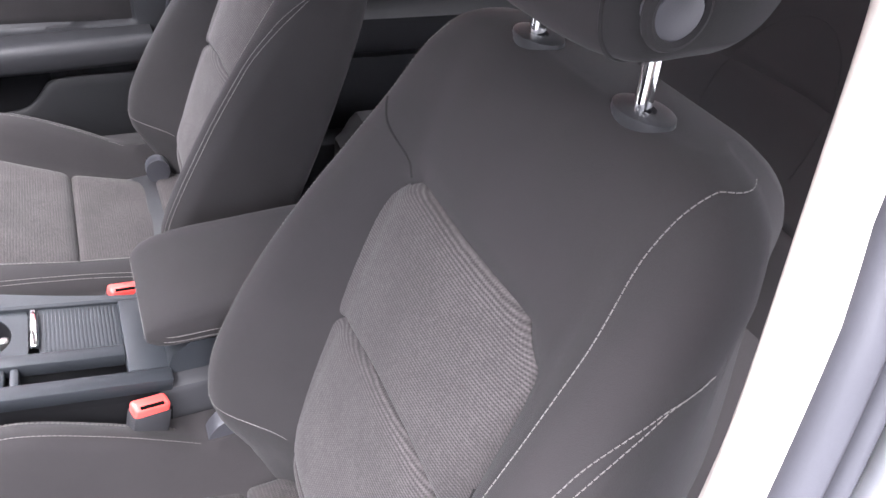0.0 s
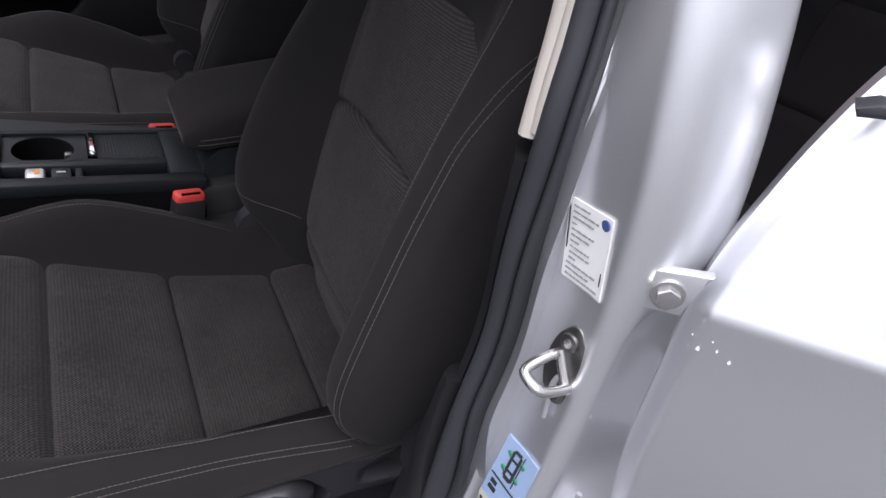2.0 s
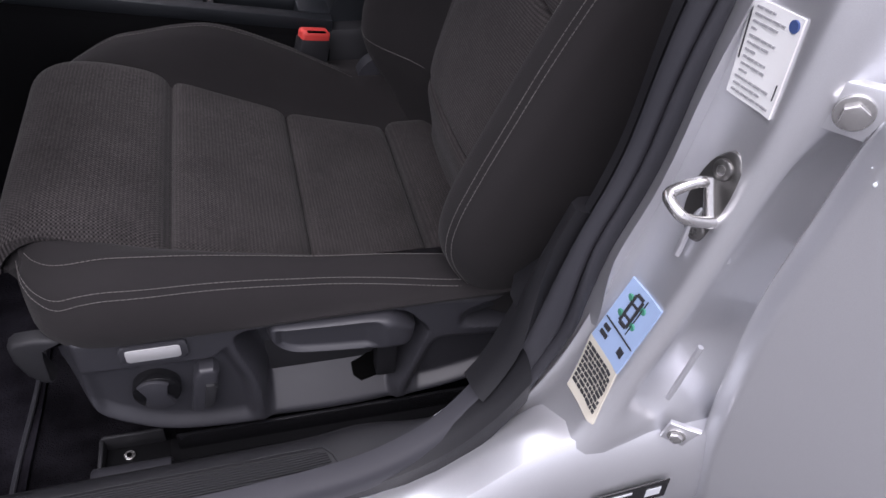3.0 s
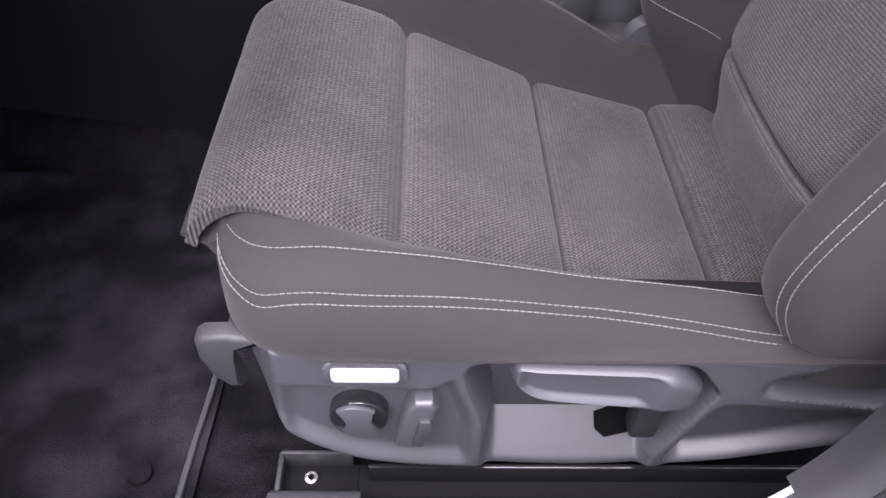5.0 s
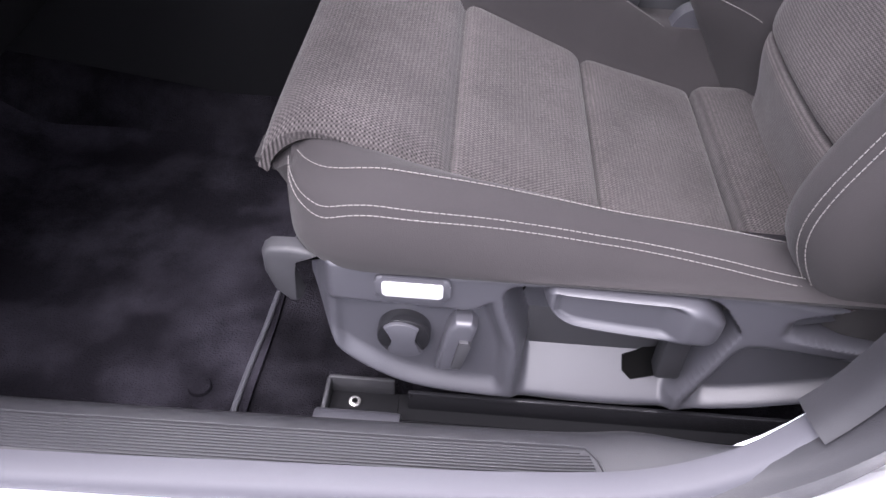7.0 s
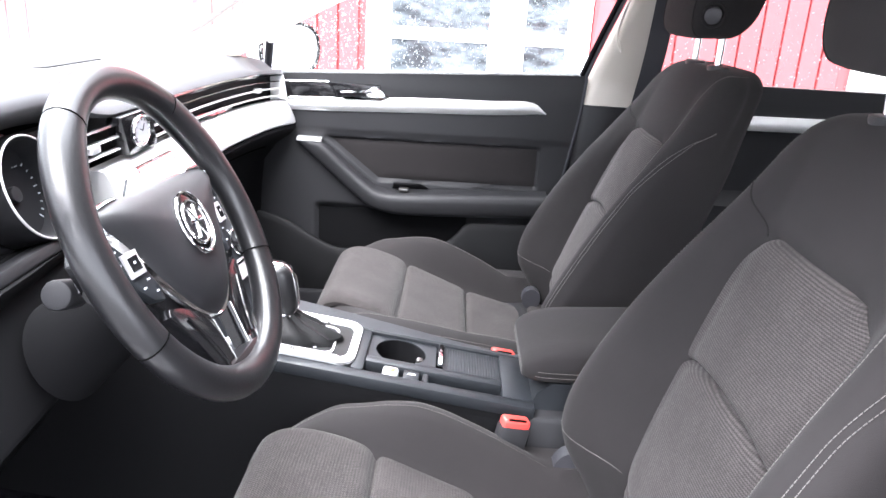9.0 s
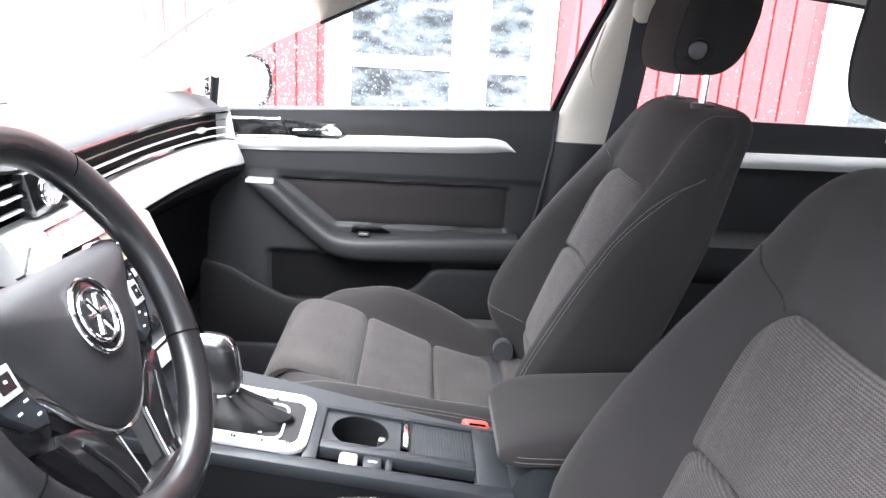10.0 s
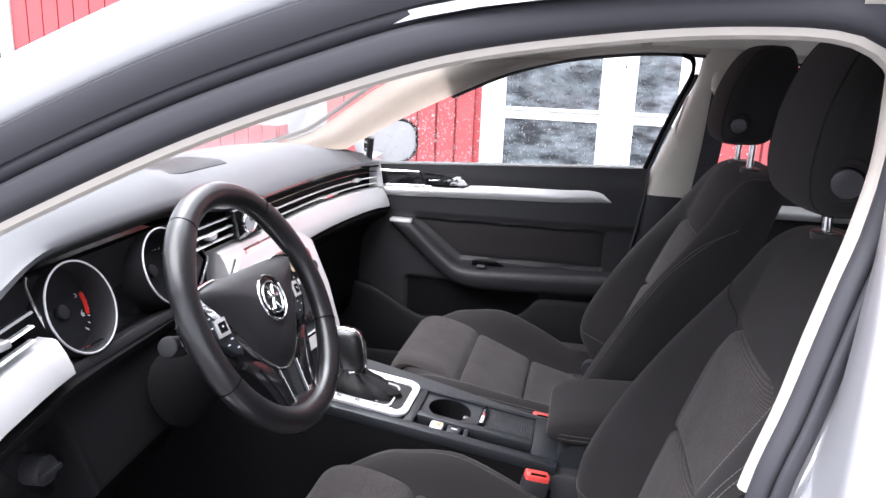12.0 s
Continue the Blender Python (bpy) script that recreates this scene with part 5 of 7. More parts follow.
for y in (-0.655, -0.15):
    rail = thing("seat_rail", "black steel seat rail bolted to the floor", "seat rail", "seat rails", place=(0, y, 0.29))
    part("rail_bar", tube([(x, y - 0.010, 0.317) for x in np.linspace(-0.215, 0.285, 12)], (0.0095, 0.0095), 16), gloss_black, rail, "polished black runner")
    part("rail_base", box(-0.21, 0.30, y - 0.020, y + 0.040, 0.286, 0.306, 0.003), side_black, rail)
    part("rail_side", box(-0.20, 0.30, y + 0.022, y + 0.027, 0.304, 0.332, 0.002), gloss_black, rail)
    cap = []
    for x, k in ((-0.288, 0.90), (-0.286, 1.0), (-0.208, 1.0), (-0.205, 0.94)):
        cap.append([Vector((x, y - 0.011 + 0.0165 * k * math.cos(a) * (1.1 if math.sin(a) < 0 else 1.0), 0.315 + (0.0165 if math.sin(a) > 0 else 0.026) * k * math.copysign(abs(math.sin(a)) ** 0.8, math.sin(a)))) for a in np.linspace(0, 2 * math.pi, 29)[:-1]])
    part("end_cap", loft(cap), cover_plastic, rail, "grey plastic cap on the rail end", flat=50)
    part("end_tray", box(-0.282, -0.206, y + 0.004, y + 0.042, 0.286, 0.302, 0.002), side_black, rail, "black bracket floor")
    part("tray_lip", box(-0.284, -0.279, y + 0.004, y + 0.044, 0.300, 0.322, 0.002), plastic, rail)
    part("tray_lip", box(-0.282, -0.215, y + 0.040, y + 0.045, 0.300, 0.324, 0.002), plastic, rail)
    part("screw", cylinder((-0.254, y + 0.026, 0.302), (-0.254, y + 0.026, 0.307), 0.0065, 16, 0.001), steel, rail, "bright screw head")
    part("screw_socket", cylinder((-0.254, y + 0.026, 0.3065), (-0.254, y + 0.026, 0.3074), 0.0032, 6), dark_groove, rail)
whole("seat_base_frame", box(-0.22, 0.25, YD - 0.21, YD + 0.21, 0.33, 0.44, 0.02), plastic, "dark frame under the driver seat", "seat frame")
whole("seat_base_frame", box(-0.20, 0.27, YP - 0.22, YP + 0.22, 0.30, 0.46, 0.02), plastic, "dark frame under the passenger seat", "seat frame")


def buckle(x, y, z, turn, label):
    b = thing("seat_belt_buckle", label, "belt buckle", "seat belt buckles", place=(x, y, z))
    m = pose(x, y, z, 0, 12, turn)
    part("housing", box(-0.0225, 0.024, -0.013, 0.013, -0.085, -0.002, 0.005, 2, m), plastic, b, "black plastic housing")
    part("red_button", box(-0.021, 0.0225, -0.011, 0.011, -0.012, 0.009, 0.005, 3, m), red, b, "bright red release button")
    part("slot", box(-0.014, 0.014, -0.0095, -0.0055, 0.006, 0.0094, 0.0, 1, m), dark_groove, b)


buckle(0.026, -0.150, 0.566, 15, "red-topped seat belt buckle beside the driver seat")
buckle(0.020, 0.092, 0.557, 12, "red-topped seat belt buckle beside the passenger seat")

# ---- centre console ----
CON = Matrix.Translation((0.03, -0.012, 0.577)) @ Euler((0, radians(8.2), 0)).to_matrix().to_4x4()
console = thing("centre_console", "blue-black plastic centre console with cup holder and tray", "car console", place=(-0.2, -0.012, 0.3))


def con_box(x0, x1, y0, y1, z0, z1, bevel=0.003, seg=2):
    return box(x0, x1, y0, y1, z0, z1, bevel, seg, CON)


def con_at(u, v, w):
    return CON @ Vector((u, v, w))


far_edge = curve((-0.85, 0.130), (-0.45, 0.130), (-0.36, 0.124), (-0.2, 0.100), (-0.08, 0.079), (0.0, 0.071), (0.05, 0.070))
# console sides: footwell shade is carried by their near-black colour
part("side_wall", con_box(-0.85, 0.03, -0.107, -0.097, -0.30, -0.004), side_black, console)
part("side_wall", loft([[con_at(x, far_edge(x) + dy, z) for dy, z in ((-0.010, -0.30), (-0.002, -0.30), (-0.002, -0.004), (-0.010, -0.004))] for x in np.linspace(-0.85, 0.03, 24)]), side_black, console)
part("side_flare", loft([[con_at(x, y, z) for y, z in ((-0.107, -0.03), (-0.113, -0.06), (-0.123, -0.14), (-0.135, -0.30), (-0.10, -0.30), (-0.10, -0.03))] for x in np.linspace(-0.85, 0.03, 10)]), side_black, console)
part("tub", con_box(-0.27, 0.0, -0.100, 0.066, -0.075, -0.065), plastic, console)
for nm, a in (("left_rail", (-0.52, 0.030, -0.108, -0.084)), ("middle_rail", (-0.242, -0.020, -0.053, -0.032)),
              ("rear_bridge", (-0.020, 0.030, -0.084, 0.058)), ("front_bridge", (-0.262, -0.242, -0.084, 0.058))):
    part(nm, con_box(*a, -0.02, 0.0, 0.003), console_plastic, console)
rail_lip = [(0.0, -0.02), (0.0, -0.003), (0.003, 0.0), (1.0, 0.0), (1.0, -0.004), (1.0, -0.02)]
part("right_rail", loft([[con_at(x, 0.058 + dy if dy < 0.5 else far_edge(x) + (-0.004 if dz == 0.0 else 0.0), dz) for dy, dz in rail_lip] for x in np.linspace(-0.52, 0.030, 24)]), console_plastic, console)
part("tray_floor", con_box(-0.142, -0.020, -0.084, -0.053, -0.034, -0.030), low_plastic, console)
part("tray_wall", con_box(-0.148, -0.138, -0.084, -0.053, -0.05, -0.003), console_plastic, console)
shutter = part("roller_cover", con_box(-0.116, -0.020, -0.032, 0.058, -0.016, -0.006, 0.001), console_plastic, console, "ribbed sliding cover")
for k in range(19):
    x = -0.110 + 0.0046 * k
    part("rib", con_box(x, x + 0.0030, -0.028, 0.054, -0.0066, -0.0054, 0.0005, 1), console_plastic, shutter)
part("chrome_grip", con_box(-0.1265, -0.1155, -0.022, 0.050, -0.006, 0.004, 0.004, 3), chrome, console, "polished chrome grip of the cover")
rings = [[con_at(-0.188 + r * math.cos(a), 0.013 + r * math.sin(a), z) for a in np.linspace(0, 2 * math.pi, 37)[:-1]] for z, r in ((-0.0085, 0.0425), (-0.012, 0.0418), (-0.020, 0.041), (-0.066, 0.037))]
part("cup_holder", loft(rings, caps=False), side_black, console, "round black cup holder")
hole = [(-0.188 + 0.0422 * math.cos(a), 0.013 + 0.0422 * math.sin(a)) for a in np.linspace(0, 2 * math.pi, 49)[:-1]]
square = []
for u, v in hole:
    du, dv = u + 0.188, v - 0.013
    k = min(0.054 / max(abs(du), 1e-6) if du < 0 else 0.060 / max(abs(du), 1e-6), 0.045 / max(abs(dv), 1e-6))
    square.append((-0.188 + du * k, 0.013 + dv * k))
part("cup_plate", loft([[con_at(u, v, w) for u, v in pts] for pts, w in ((square, -0.010), (square, -0.008), (hole, -0.008), (hole, -0.016))], caps=False), console_plastic, console, "plate round the cup holder")
part("cup_floor", cylinder(con_at(-0.188, 0.013, -0.072), con_at(-0.188, 0.013, -0.066), 0.040, 32), side_black, console)
part("cup_surround", con_box(-0.243, -0.122, -0.032, 0.058, -0.07, -0.066), plastic, console)
part("cup_clip", con_box(-0.160, -0.149, 0.006, 0.020, -0.032, -0.014, 0.003), dark_steel, console, "small steel clip in the cup holder")
epb = part("parking_brake_switch", con_box(-0.212, -0.186, -0.082, -0.054, -0.02, -0.001, 0.005, 3), silver, console, "bright parking brake switch")
part("switch_lamp", con_box(-0.200, -0.193, -0.073, -0.063, -0.002, 0.0005, 0.001), amber, epb)
auto_hold = part("button", con_box(-0.179, -0.153, -0.083, -0.054, -0.02, -0.002, 0.003), console_plastic, console, "square black button")
part("button_mark", con_box(-0.172, -0.160, -0.070, -0.067, -0.003, -0.0012, 0.0), dial_grey, auto_hold)
# flush surround of the selector plate
part("gate_surround", con_box(-0.520, -0.5025, -0.0865, 0.0625, -0.02, -0.0005, 0.002), console_plastic, console)
# selector plate
plate_o = [(-0.380 + u, -0.010 + v) for u, v in rounded_rect(0.243, 0.154, 0.030, 7)]
part("gate_plate", prism(plate_o, con_at, -0.03, 0.0008, 0.001), boot_leather, console, "black selector plate")
part("gate_frame", ring_of(plate_o, 0.013, con_at, -0.01, 0.0055), silver, console, "bright silver selector surround")
part("gate_inner", ring_of([(-0.385 + u, -0.012 + v) for u, v in rounded_rect(0.180, 0.096, 0.016, 6)], 0.003, con_at, -0.01, 0.003), silver, console, "thin chrome inner frame")
for side in (-0.0765, 0.050):
    for k in range(5):
        x = -0.465 + 0.037 * k
        b = part("key", con_box(x, x + 0.034, side, side + 0.017, -0.004, 0.0035, 0.002), silver, console)
        part("key_mark", con_box(x + 0.031, x + 0.0325, side + 0.002, side + 0.015, 0.003, 0.0042, 0.0), gloss_black, b)
for k in range(7):
    part("gear_mark", con_box(-0.43 + 0.017 * k, -0.425 + 0.017 * k, -0.046, -0.041, -0.001, 0.0016, 0.0), dial_grey, console)
lever_g = thing("gear_selector", "black leather gear selector with chrome top", "gear selector", place=(-0.34, -0.02, 0.64))
boot = []
for z, rx, ry, cx in ((0.0, 0.084, 0.042, -0.375), (0.010, 0.078, 0.041, -0.375), (0.018, 0.062, 0.036, -0.379), (0.026, 0.042, 0.028, -0.385), (0.035, 0.026, 0.021, -0.388), (0.042, 0.018, 0.018, -0.390)):
    boot.append([con_at(cx + rx * math.cos(a) * (1 + 0.12 * math.sin(7 * a + z * 90)), -0.012 + ry * math.sin(a) * (1 + 0.12 * math.cos(5 * a + z * 60)), z + 0.003 * math.sin(9 * a)) for a in np.linspace(0, 2 * math.pi, 61)[:-1]])
part("boot", loft(boot, caps=False), boot_leather, lever_g, "creased leather boot")
part("collar", cylinder(con_at(-0.389, -0.012, 0.030), con_at(-0.390, -0.012, 0.040), 0.0215, 24, 0.002), chrome, lever_g, "chrome ring")
KNOB = [(0.036, 0.019, 0.018, -0.390), (0.042, 0.023, 0.020, -0.391), (0.052, 0.0275, 0.022, -0.393), (0.068, 0.0295, 0.023, -0.398), (0.088, 0.0305, 0.024, -0.405), (0.102, 0.0300, 0.0235, -0.409), (0.111, 0.026, 0.021, -0.411), (0.1155, 0.018, 0.015, -0.411)]
knob_rings = []
for z, rx, ry, cx in KNOB:
    knob_rings.append([con_at(cx + rx * math.copysign(abs(math.cos(a)) ** 0.7, math.cos(a)), -0.012 + ry * math.copysign(abs(math.sin(a)) ** 0.7, math.sin(a)), z) for a in np.linspace(0, 2 * math.pi, 41)[:-1]])
part("knob", loft(knob_rings), leather, lever_g, "black leather knob", flat=60)
# chrome band from the front edge of the top, over it and down the rear
trace = [(-0.0290, 0.100, -0.409), (-0.0255, 0.110, -0.411), (-0.015, 0.1160, -0.411), (0.0, 0.1172, -0.411), (0.016, 0.1160, -0.411), (0.0262, 0.110, -0.411), (0.0306, 0.100, -0.408), (0.0312, 0.086, -0.404), (0.0302, 0.068, -0.398), (0.0282, 0.052, -0.393), (0.0240, 0.042, -0.391)]
band_pts = spline([con_at(cx + r, -0.012, z) for r, z, cx in trace], 40)
centre = con_at(-0.402, -0.012, 0.078)
part("chrome_band", sweep(band_pts, [(-0.0075, -0.003), (-0.0075, 0.0), (-0.006, 0.0012), (0.006, 0.0012), (0.0075, 0.0), (0.0075, -0.003)], lambda i, p: (Vector((0, 1, 0)), (p - centre).normalized())), chrome, lever_g, "chrome band over the knob", flat=50)

rest = thing("armrest", "grey cloth centre armrest with pale seam", "armrest", place=(0.2, -0.01, 0.58))
arm_rings = []
for x in [0.036, 0.0365, 0.040, 0.050, 0.065] + list(np.linspace(0.09, 0.40, 12)):
    q = math.sqrt(max(0.0, 1 - clamp01((0.075 - x) / 0.040) ** 2))
    q2 = math.sqrt(max(0.0, 1 - clamp01((0.125 - x) / 0.090) ** 2))
    hw, zt, zb = 0.080 + 0.016 * q, 0.630 + 0.040 * q2, 0.618 - 0.014 * q
    ring = []
    for k in range(24):
        a = 2 * math.pi * k / 24
        c, s = math.cos(a), math.sin(a)
        ring.append(Vector((x, -0.012 + hw * math.copysign(abs(c) ** 0.35, c), (zt + zb) / 2 + (zt - zb) / 2 * math.copysign(abs(s) ** 0.5, s) + 0.01 * ease(0.08, 0.3, x))))
    arm_rings.append(ring)
part("pad", loft(arm_rings), cloth, rest, flat=60)
seam_a = [Vector((x, -0.012 - 0.0965 * math.sqrt(max(0.0, 1 - clamp01((0.075 - x) / 0.040) ** 2)) ** 0.3 , 0.622)) for x in np.linspace(0.046, 0.36, 50)]
for off in (0.0, 0.008):
    part("stitching", stitches([p + Vector((0, 0, off)) for p in seam_a], (0, -1, 0.1)), thread, rest, "pale double seam")
    part("stitching", stitches([Vector((0.0355, -0.012 + 0.08 * u, 0.622 + off)) for u in np.linspace(-1, 1, 20)], (-1, 0, 0)), thread, rest, "pale double seam")
part("pedestal", loft([[Vector((x + 0.01 * k, -0.012 + y, z)) for x, y in ((0.05 + 0.012 * k, -0.085), (0.05 + 0.012 * k, 0.085), (0.36, 0.085), (0.36, -0.085))] for k, z in ((1, 0.40), (0, 0.555), (0.6, 0.59), (1.6, 0.606))]), console_plastic, rest, "black plastic armrest base")
part("rear_console", box(0.03, 0.45, -0.122, 0.10, 0.30, 0.56, 0.012), plastic, rest)

# ---- steering wheel ----
WN, WU = Vector((0.889, 0, 0.457)).normalized(), Vector((-0.457, 0, 0.889)).normalized()
HUB = Vector((-0.3655, -0.371, 0.917))
TURN = radians(-4)


def on_wheel(u, v, w):
    """u towards the passenger, v up the wheel, w towards the driver; the wheel is turned a little."""
    c, s = math.cos(TURN), math.sin(TURN)
    return HUB + Vector((0, 1, 0)) * (u * c - v * s) + WU * (u * s + v * c) + WN * w


wheel = thing("steering_wheel", "black leather three-spoke steering wheel with chrome accents", "steering wheel", place=HUB)
ring, thick_rim = [], []
for k in range(96):
    a = 2 * math.pi * k / 96
    low = 1 + 0.018 * max(0, -math.sin(a))
    grip = math.exp(-((math.degrees(a) - 38) / 16) ** 2) + math.exp(-((math.degrees(a) - 142) / 16) ** 2)
    ring.append(on_wheel((0.172 - 0.003 * grip) * math.cos(a), 0.169 * math.sin(a) * low, -0.010))
    thick_rim.append((0.0185 + 0.0035 * grip, 0.0170 + 0.001 * grip))
part("rim", tube(ring, thick_rim, 18, WN, True), leather, wheel, "black leather rim")
for deg in (52, 128, 205, 335):
    a = radians(deg)
    part("rim_seam", tube([on_wheel((0.1715 + 0.0195 * math.cos(b)) * math.cos(a), (0.1690 + 0.0195 * math.cos(b)) * math.sin(a), -0.010 + 0.0178 * math.sin(b)) for b in np.linspace(0, 2 * math.pi, 19)[:-1]], 0.0007, 6, (0, 1, 0), True), dark_groove, wheel)
half_o = [(0.0, 0.056), (0.05, 0.056), (0.092, 0.056), (0.126, 0.052), (0.134, 0.045), (0.120, 0.025), (0.101, 0.001), (0.080, -0.032), (0.057, -0.063), (0.030, -0.087), (0.0, -0.097)]
pad_o = [(p[0], p[1]) for p in spline(half_o + [(-u, v) for u, v in half_o[-2::-1]], 81)[:-1]]
rings = [[on_wheel(u * k, v * k, w) for u, v in pad_o] for k, w in ((0.99, -0.040), (1.0, -0.022), (0.992, -0.015), (0.965, -0.010), (0.88, -0.004), (0.7, 0.002), (0.45, 0.006), (0.2, 0.0075))]
airbag = part("airbag_cover", loft(rings), airbag_skin, wheel, "domed dark grey airbag cover", flat=60)
# chrome border under the cover, wide at the upper corners and thin at the tip
edge_pts = pad_o[10:71]
rows = []
for u, v in edge_pts:
    k = 0.0038 + 0.013 * ease(0.070, 0.112, abs(u)) * ease(0.036, 0.018, v)
    out = Vector((u, v + 0.02)).normalized()
    rows.append([on_wheel(u * 0.985, v * 0.985, -0.013), on_wheel(u + out.x * 0.0012, v + out.y * 0.0012, -0.0115),
                 on_wheel(u + out.x * k, v + out.y * k, -0.0140), on_wheel(u + out.x * (k + 0.001), v + out.y * (k + 0.001), -0.020), on_wheel(u * 0.98, v * 0.98, -0.021)])
part("chrome_border", loft(rows), chrome, wheel, "chrome border round the cover", flat=50)
part("emblem_well", cylinder(on_wheel(0.0, 0.002, 0.002), on_wheel(0, 0.002, 0.0082), 0.0335, 40, 0.001), gloss_black, airbag, "round dark emblem well")
part("emblem_ring", tube([on_wheel(0.0335 * math.cos(a), 0.002 + 0.0335 * math.sin(a), 0.0085) for a in np.linspace(0, 2 * math.pi, 49)[:-1]], 0.0020, 8, WN, True), chrome, airbag, "chrome outer ring")
part("emblem_ring", tube([on_wheel(0.0235 * math.cos(a), 0.002 + 0.0235 * math.sin(a), 0.0088) for a in np.linspace(0, 2 * math.pi, 41)[:-1]], 0.0022, 8, WN, True), chrome, airbag, "chrome inner ring")
part("emblem_face", cylinder(on_wheel(0, 0.002, 0.006), on_wheel(0, 0.002, 0.0092), 0.0215, 36, 0.001), low_plastic, airbag, "dark emblem disc")
for deg in (62, 118):
    a = radians(deg)
    part("emblem_bar", tube([on_wheel(-0.019 * math.cos(a), 0.002 - 0.019 * math.sin(a), 0.0095), on_wheel(0.019 * math.cos(a), 0.002 + 0.019 * math.sin(a), 0.0095)], 0.0027, 8), chrome, airbag, "plain chrome bar")
part("emblem_bar", tube([on_wheel(-0.014, 0.004, 0.0092), on_wheel(0.014, 0.004, 0.0092)], 0.0022, 8), chrome, airbag, "plain chrome bar")
for side in (1, -1):
    at_s = lambda u, v, w: on_wheel(u, v, w - 0.10 * max(0, abs(u) - 0.10))
    part("spoke", prism([(side * u, v) for u, v in ((0.080, 0.036), (0.118, 0.036), (0.150, 0.034), (0.162, 0.020), (0.160, -0.014), (0.142, -0.040), (0.116, -0.060), (0.092, -0.066), (0.070, -0.040))], at_s, -0.036, -0.020, 0.004), gloss_black, wheel, "gloss black side spoke")
    at_k = lambda u, v, w: at_s(u - (0.014 if u > 0 else -0.014), v - 0.003, w)
    block = part("switch_block", prism([(side * u, v) for u, v in ((0.112, 0.029), (0.146, 0.026), (0.150, 0.006), (0.140, -0.022), (0.122, -0.042), (0.106, -0.046), (0.102, -0.034), (0.114, -0.008), (0.120, 0.012))], at_k, -0.022, -0.012, 0.003), console_plastic, wheel, "switch block with pale symbols")
    part("rocker", prism([(side * u, v) for u, v in ((0.117, 0.011), (0.140, 0.011), (0.140, -0.013), (0.117, -0.013))], at_k, -0.0125, -0.009, 0.001), silver, block, "bright framed rocker key")
    part("key_face", prism([(side * u, v) for u, v in ((0.121, 0.006), (0.136, 0.006), (0.136, -0.008), (0.121, -0.008))], at_k, -0.0095, -0.0084), gloss_black, block)
    part("key_bar", prism([(side * u, v) for u, v in ((0.127, 0.0012), (0.130, 0.0012), (0.130, -0.0012), (0.127, -0.0012))], at_k, -0.0086, -0.008), dial_grey, block)
    for u, v in ((0.128, 0.020), (0.143, 0.016), (0.145, 0.003), (0.117, -0.020), (0.128, -0.026), (0.112, -0.034)):
        part("symbol", prism([(side * (u - 0.0022), v - 0.0009), (side * (u + 0.0022), v - 0.0009), (side * (u + 0.0022), v + 0.0009), (side * (u - 0.0022), v + 0.0009)], at_k, -0.0122, -0.0115), dial_grey, block)
at_l = lambda u, v, w: on_wheel(u, v, w)
lower = part("lower_spoke", prism([(-0.050, -0.146), (0.050, -0.146), (0.060, -0.158), (0.056, -0.172), (-0.056, -0.172), (-0.060, -0.158)], at_l, -0.026, -0.008, 0.005), leather, wheel, "leather-wrapped lower spoke")
for side in (1, -1):
    leg = part("spoke_leg", prism([(side * u, v) for u, v in ((0.026, -0.090), (0.062, -0.068), (0.094, -0.058), (0.100, -0.066), (0.078, -0.102), (0.062, -0.132), (0.054, -0.162), (0.020, -0.162), (0.022, -0.130))], at_l, -0.032, -0.013, 0.004), gloss_black, lower, "gloss black lower spoke arm")
    part("arm_ridge", tube([at_l(side * u, v, -0.0125) for u, v in ((0.075, -0.078), (0.056, -0.110), (0.046, -0.134), (0.042, -0.156))], 0.0022, 8, WN), gloss_black, leg)
    part("arm_edge", tube([at_l(side * u, v, -0.0128) for u, v in ((0.028, -0.096), (0.0245, -0.128), (0.0225, -0.158))], 0.0009, 6, WN), steel, leg, "thin steel edge")
part("spoke_badge", prism([(0.026, -0.140), (0.048, -0.140), (0.050, -0.158), (0.028, -0.158)], at_l, -0.014, -0.010, 0.0015), chrome, lower, "small chrome badge")
part("badge_slot", prism([(0.032, -0.138), (0.041, -0.138), (0.042, -0.150), (0.033, -0.150)], at_l, -0.0105, -0.0092, 0.0), gloss_black, lower)
part("column_shroud", loft([[on_wheel(r * math.cos(a) * 1.15, r * math.sin(a) - 0.01 - 0.3 * d, -d) for a in np.linspace(0, 2 * math.pi, 33)[:-1]] for d, r in ((0.046, 0.026), (0.052, 0.040), (0.09, 0.050), (0.20, 0.058))]), side_black, wheel, "black plastic column shroud")
for side, lift in ((-1, 0.0), (1, 0.03)):
    stalk = part("stalk", tube(spline([on_wheel(side * 0.05, -0.02, -0.075), on_wheel(side * 0.10, -0.012 + lift * 0.5, -0.068), on_wheel(side * 0.145, -0.004 + lift, -0.058)], 12), [0.009] * 12, 14), low_plastic, wheel, "black control stalk")
    a, b = on_wheel(side * 0.140, -0.005 + lift, -0.060), on_wheel(side * 0.180, 0.003 + lift, -0.050)
    part("stalk_tip", cylinder(a, b, 0.0135, 20, 0.004), low_plastic, stalk, "ribbed stalk end with pale marks")
    for q in (0.35, 0.6):
        m = a.lerp(b, q) + WN * 0.0132
        part("mark", tube([m - WU * 0.004, m + WU * 0.004], 0.0007, 6), dial_grey, stalk)

# ---- dashboard ----
dash = thing("dashboard", "black dashboard with silver trim strip and air vents", "dashboard", place=(-0.65, 0, 0.6))
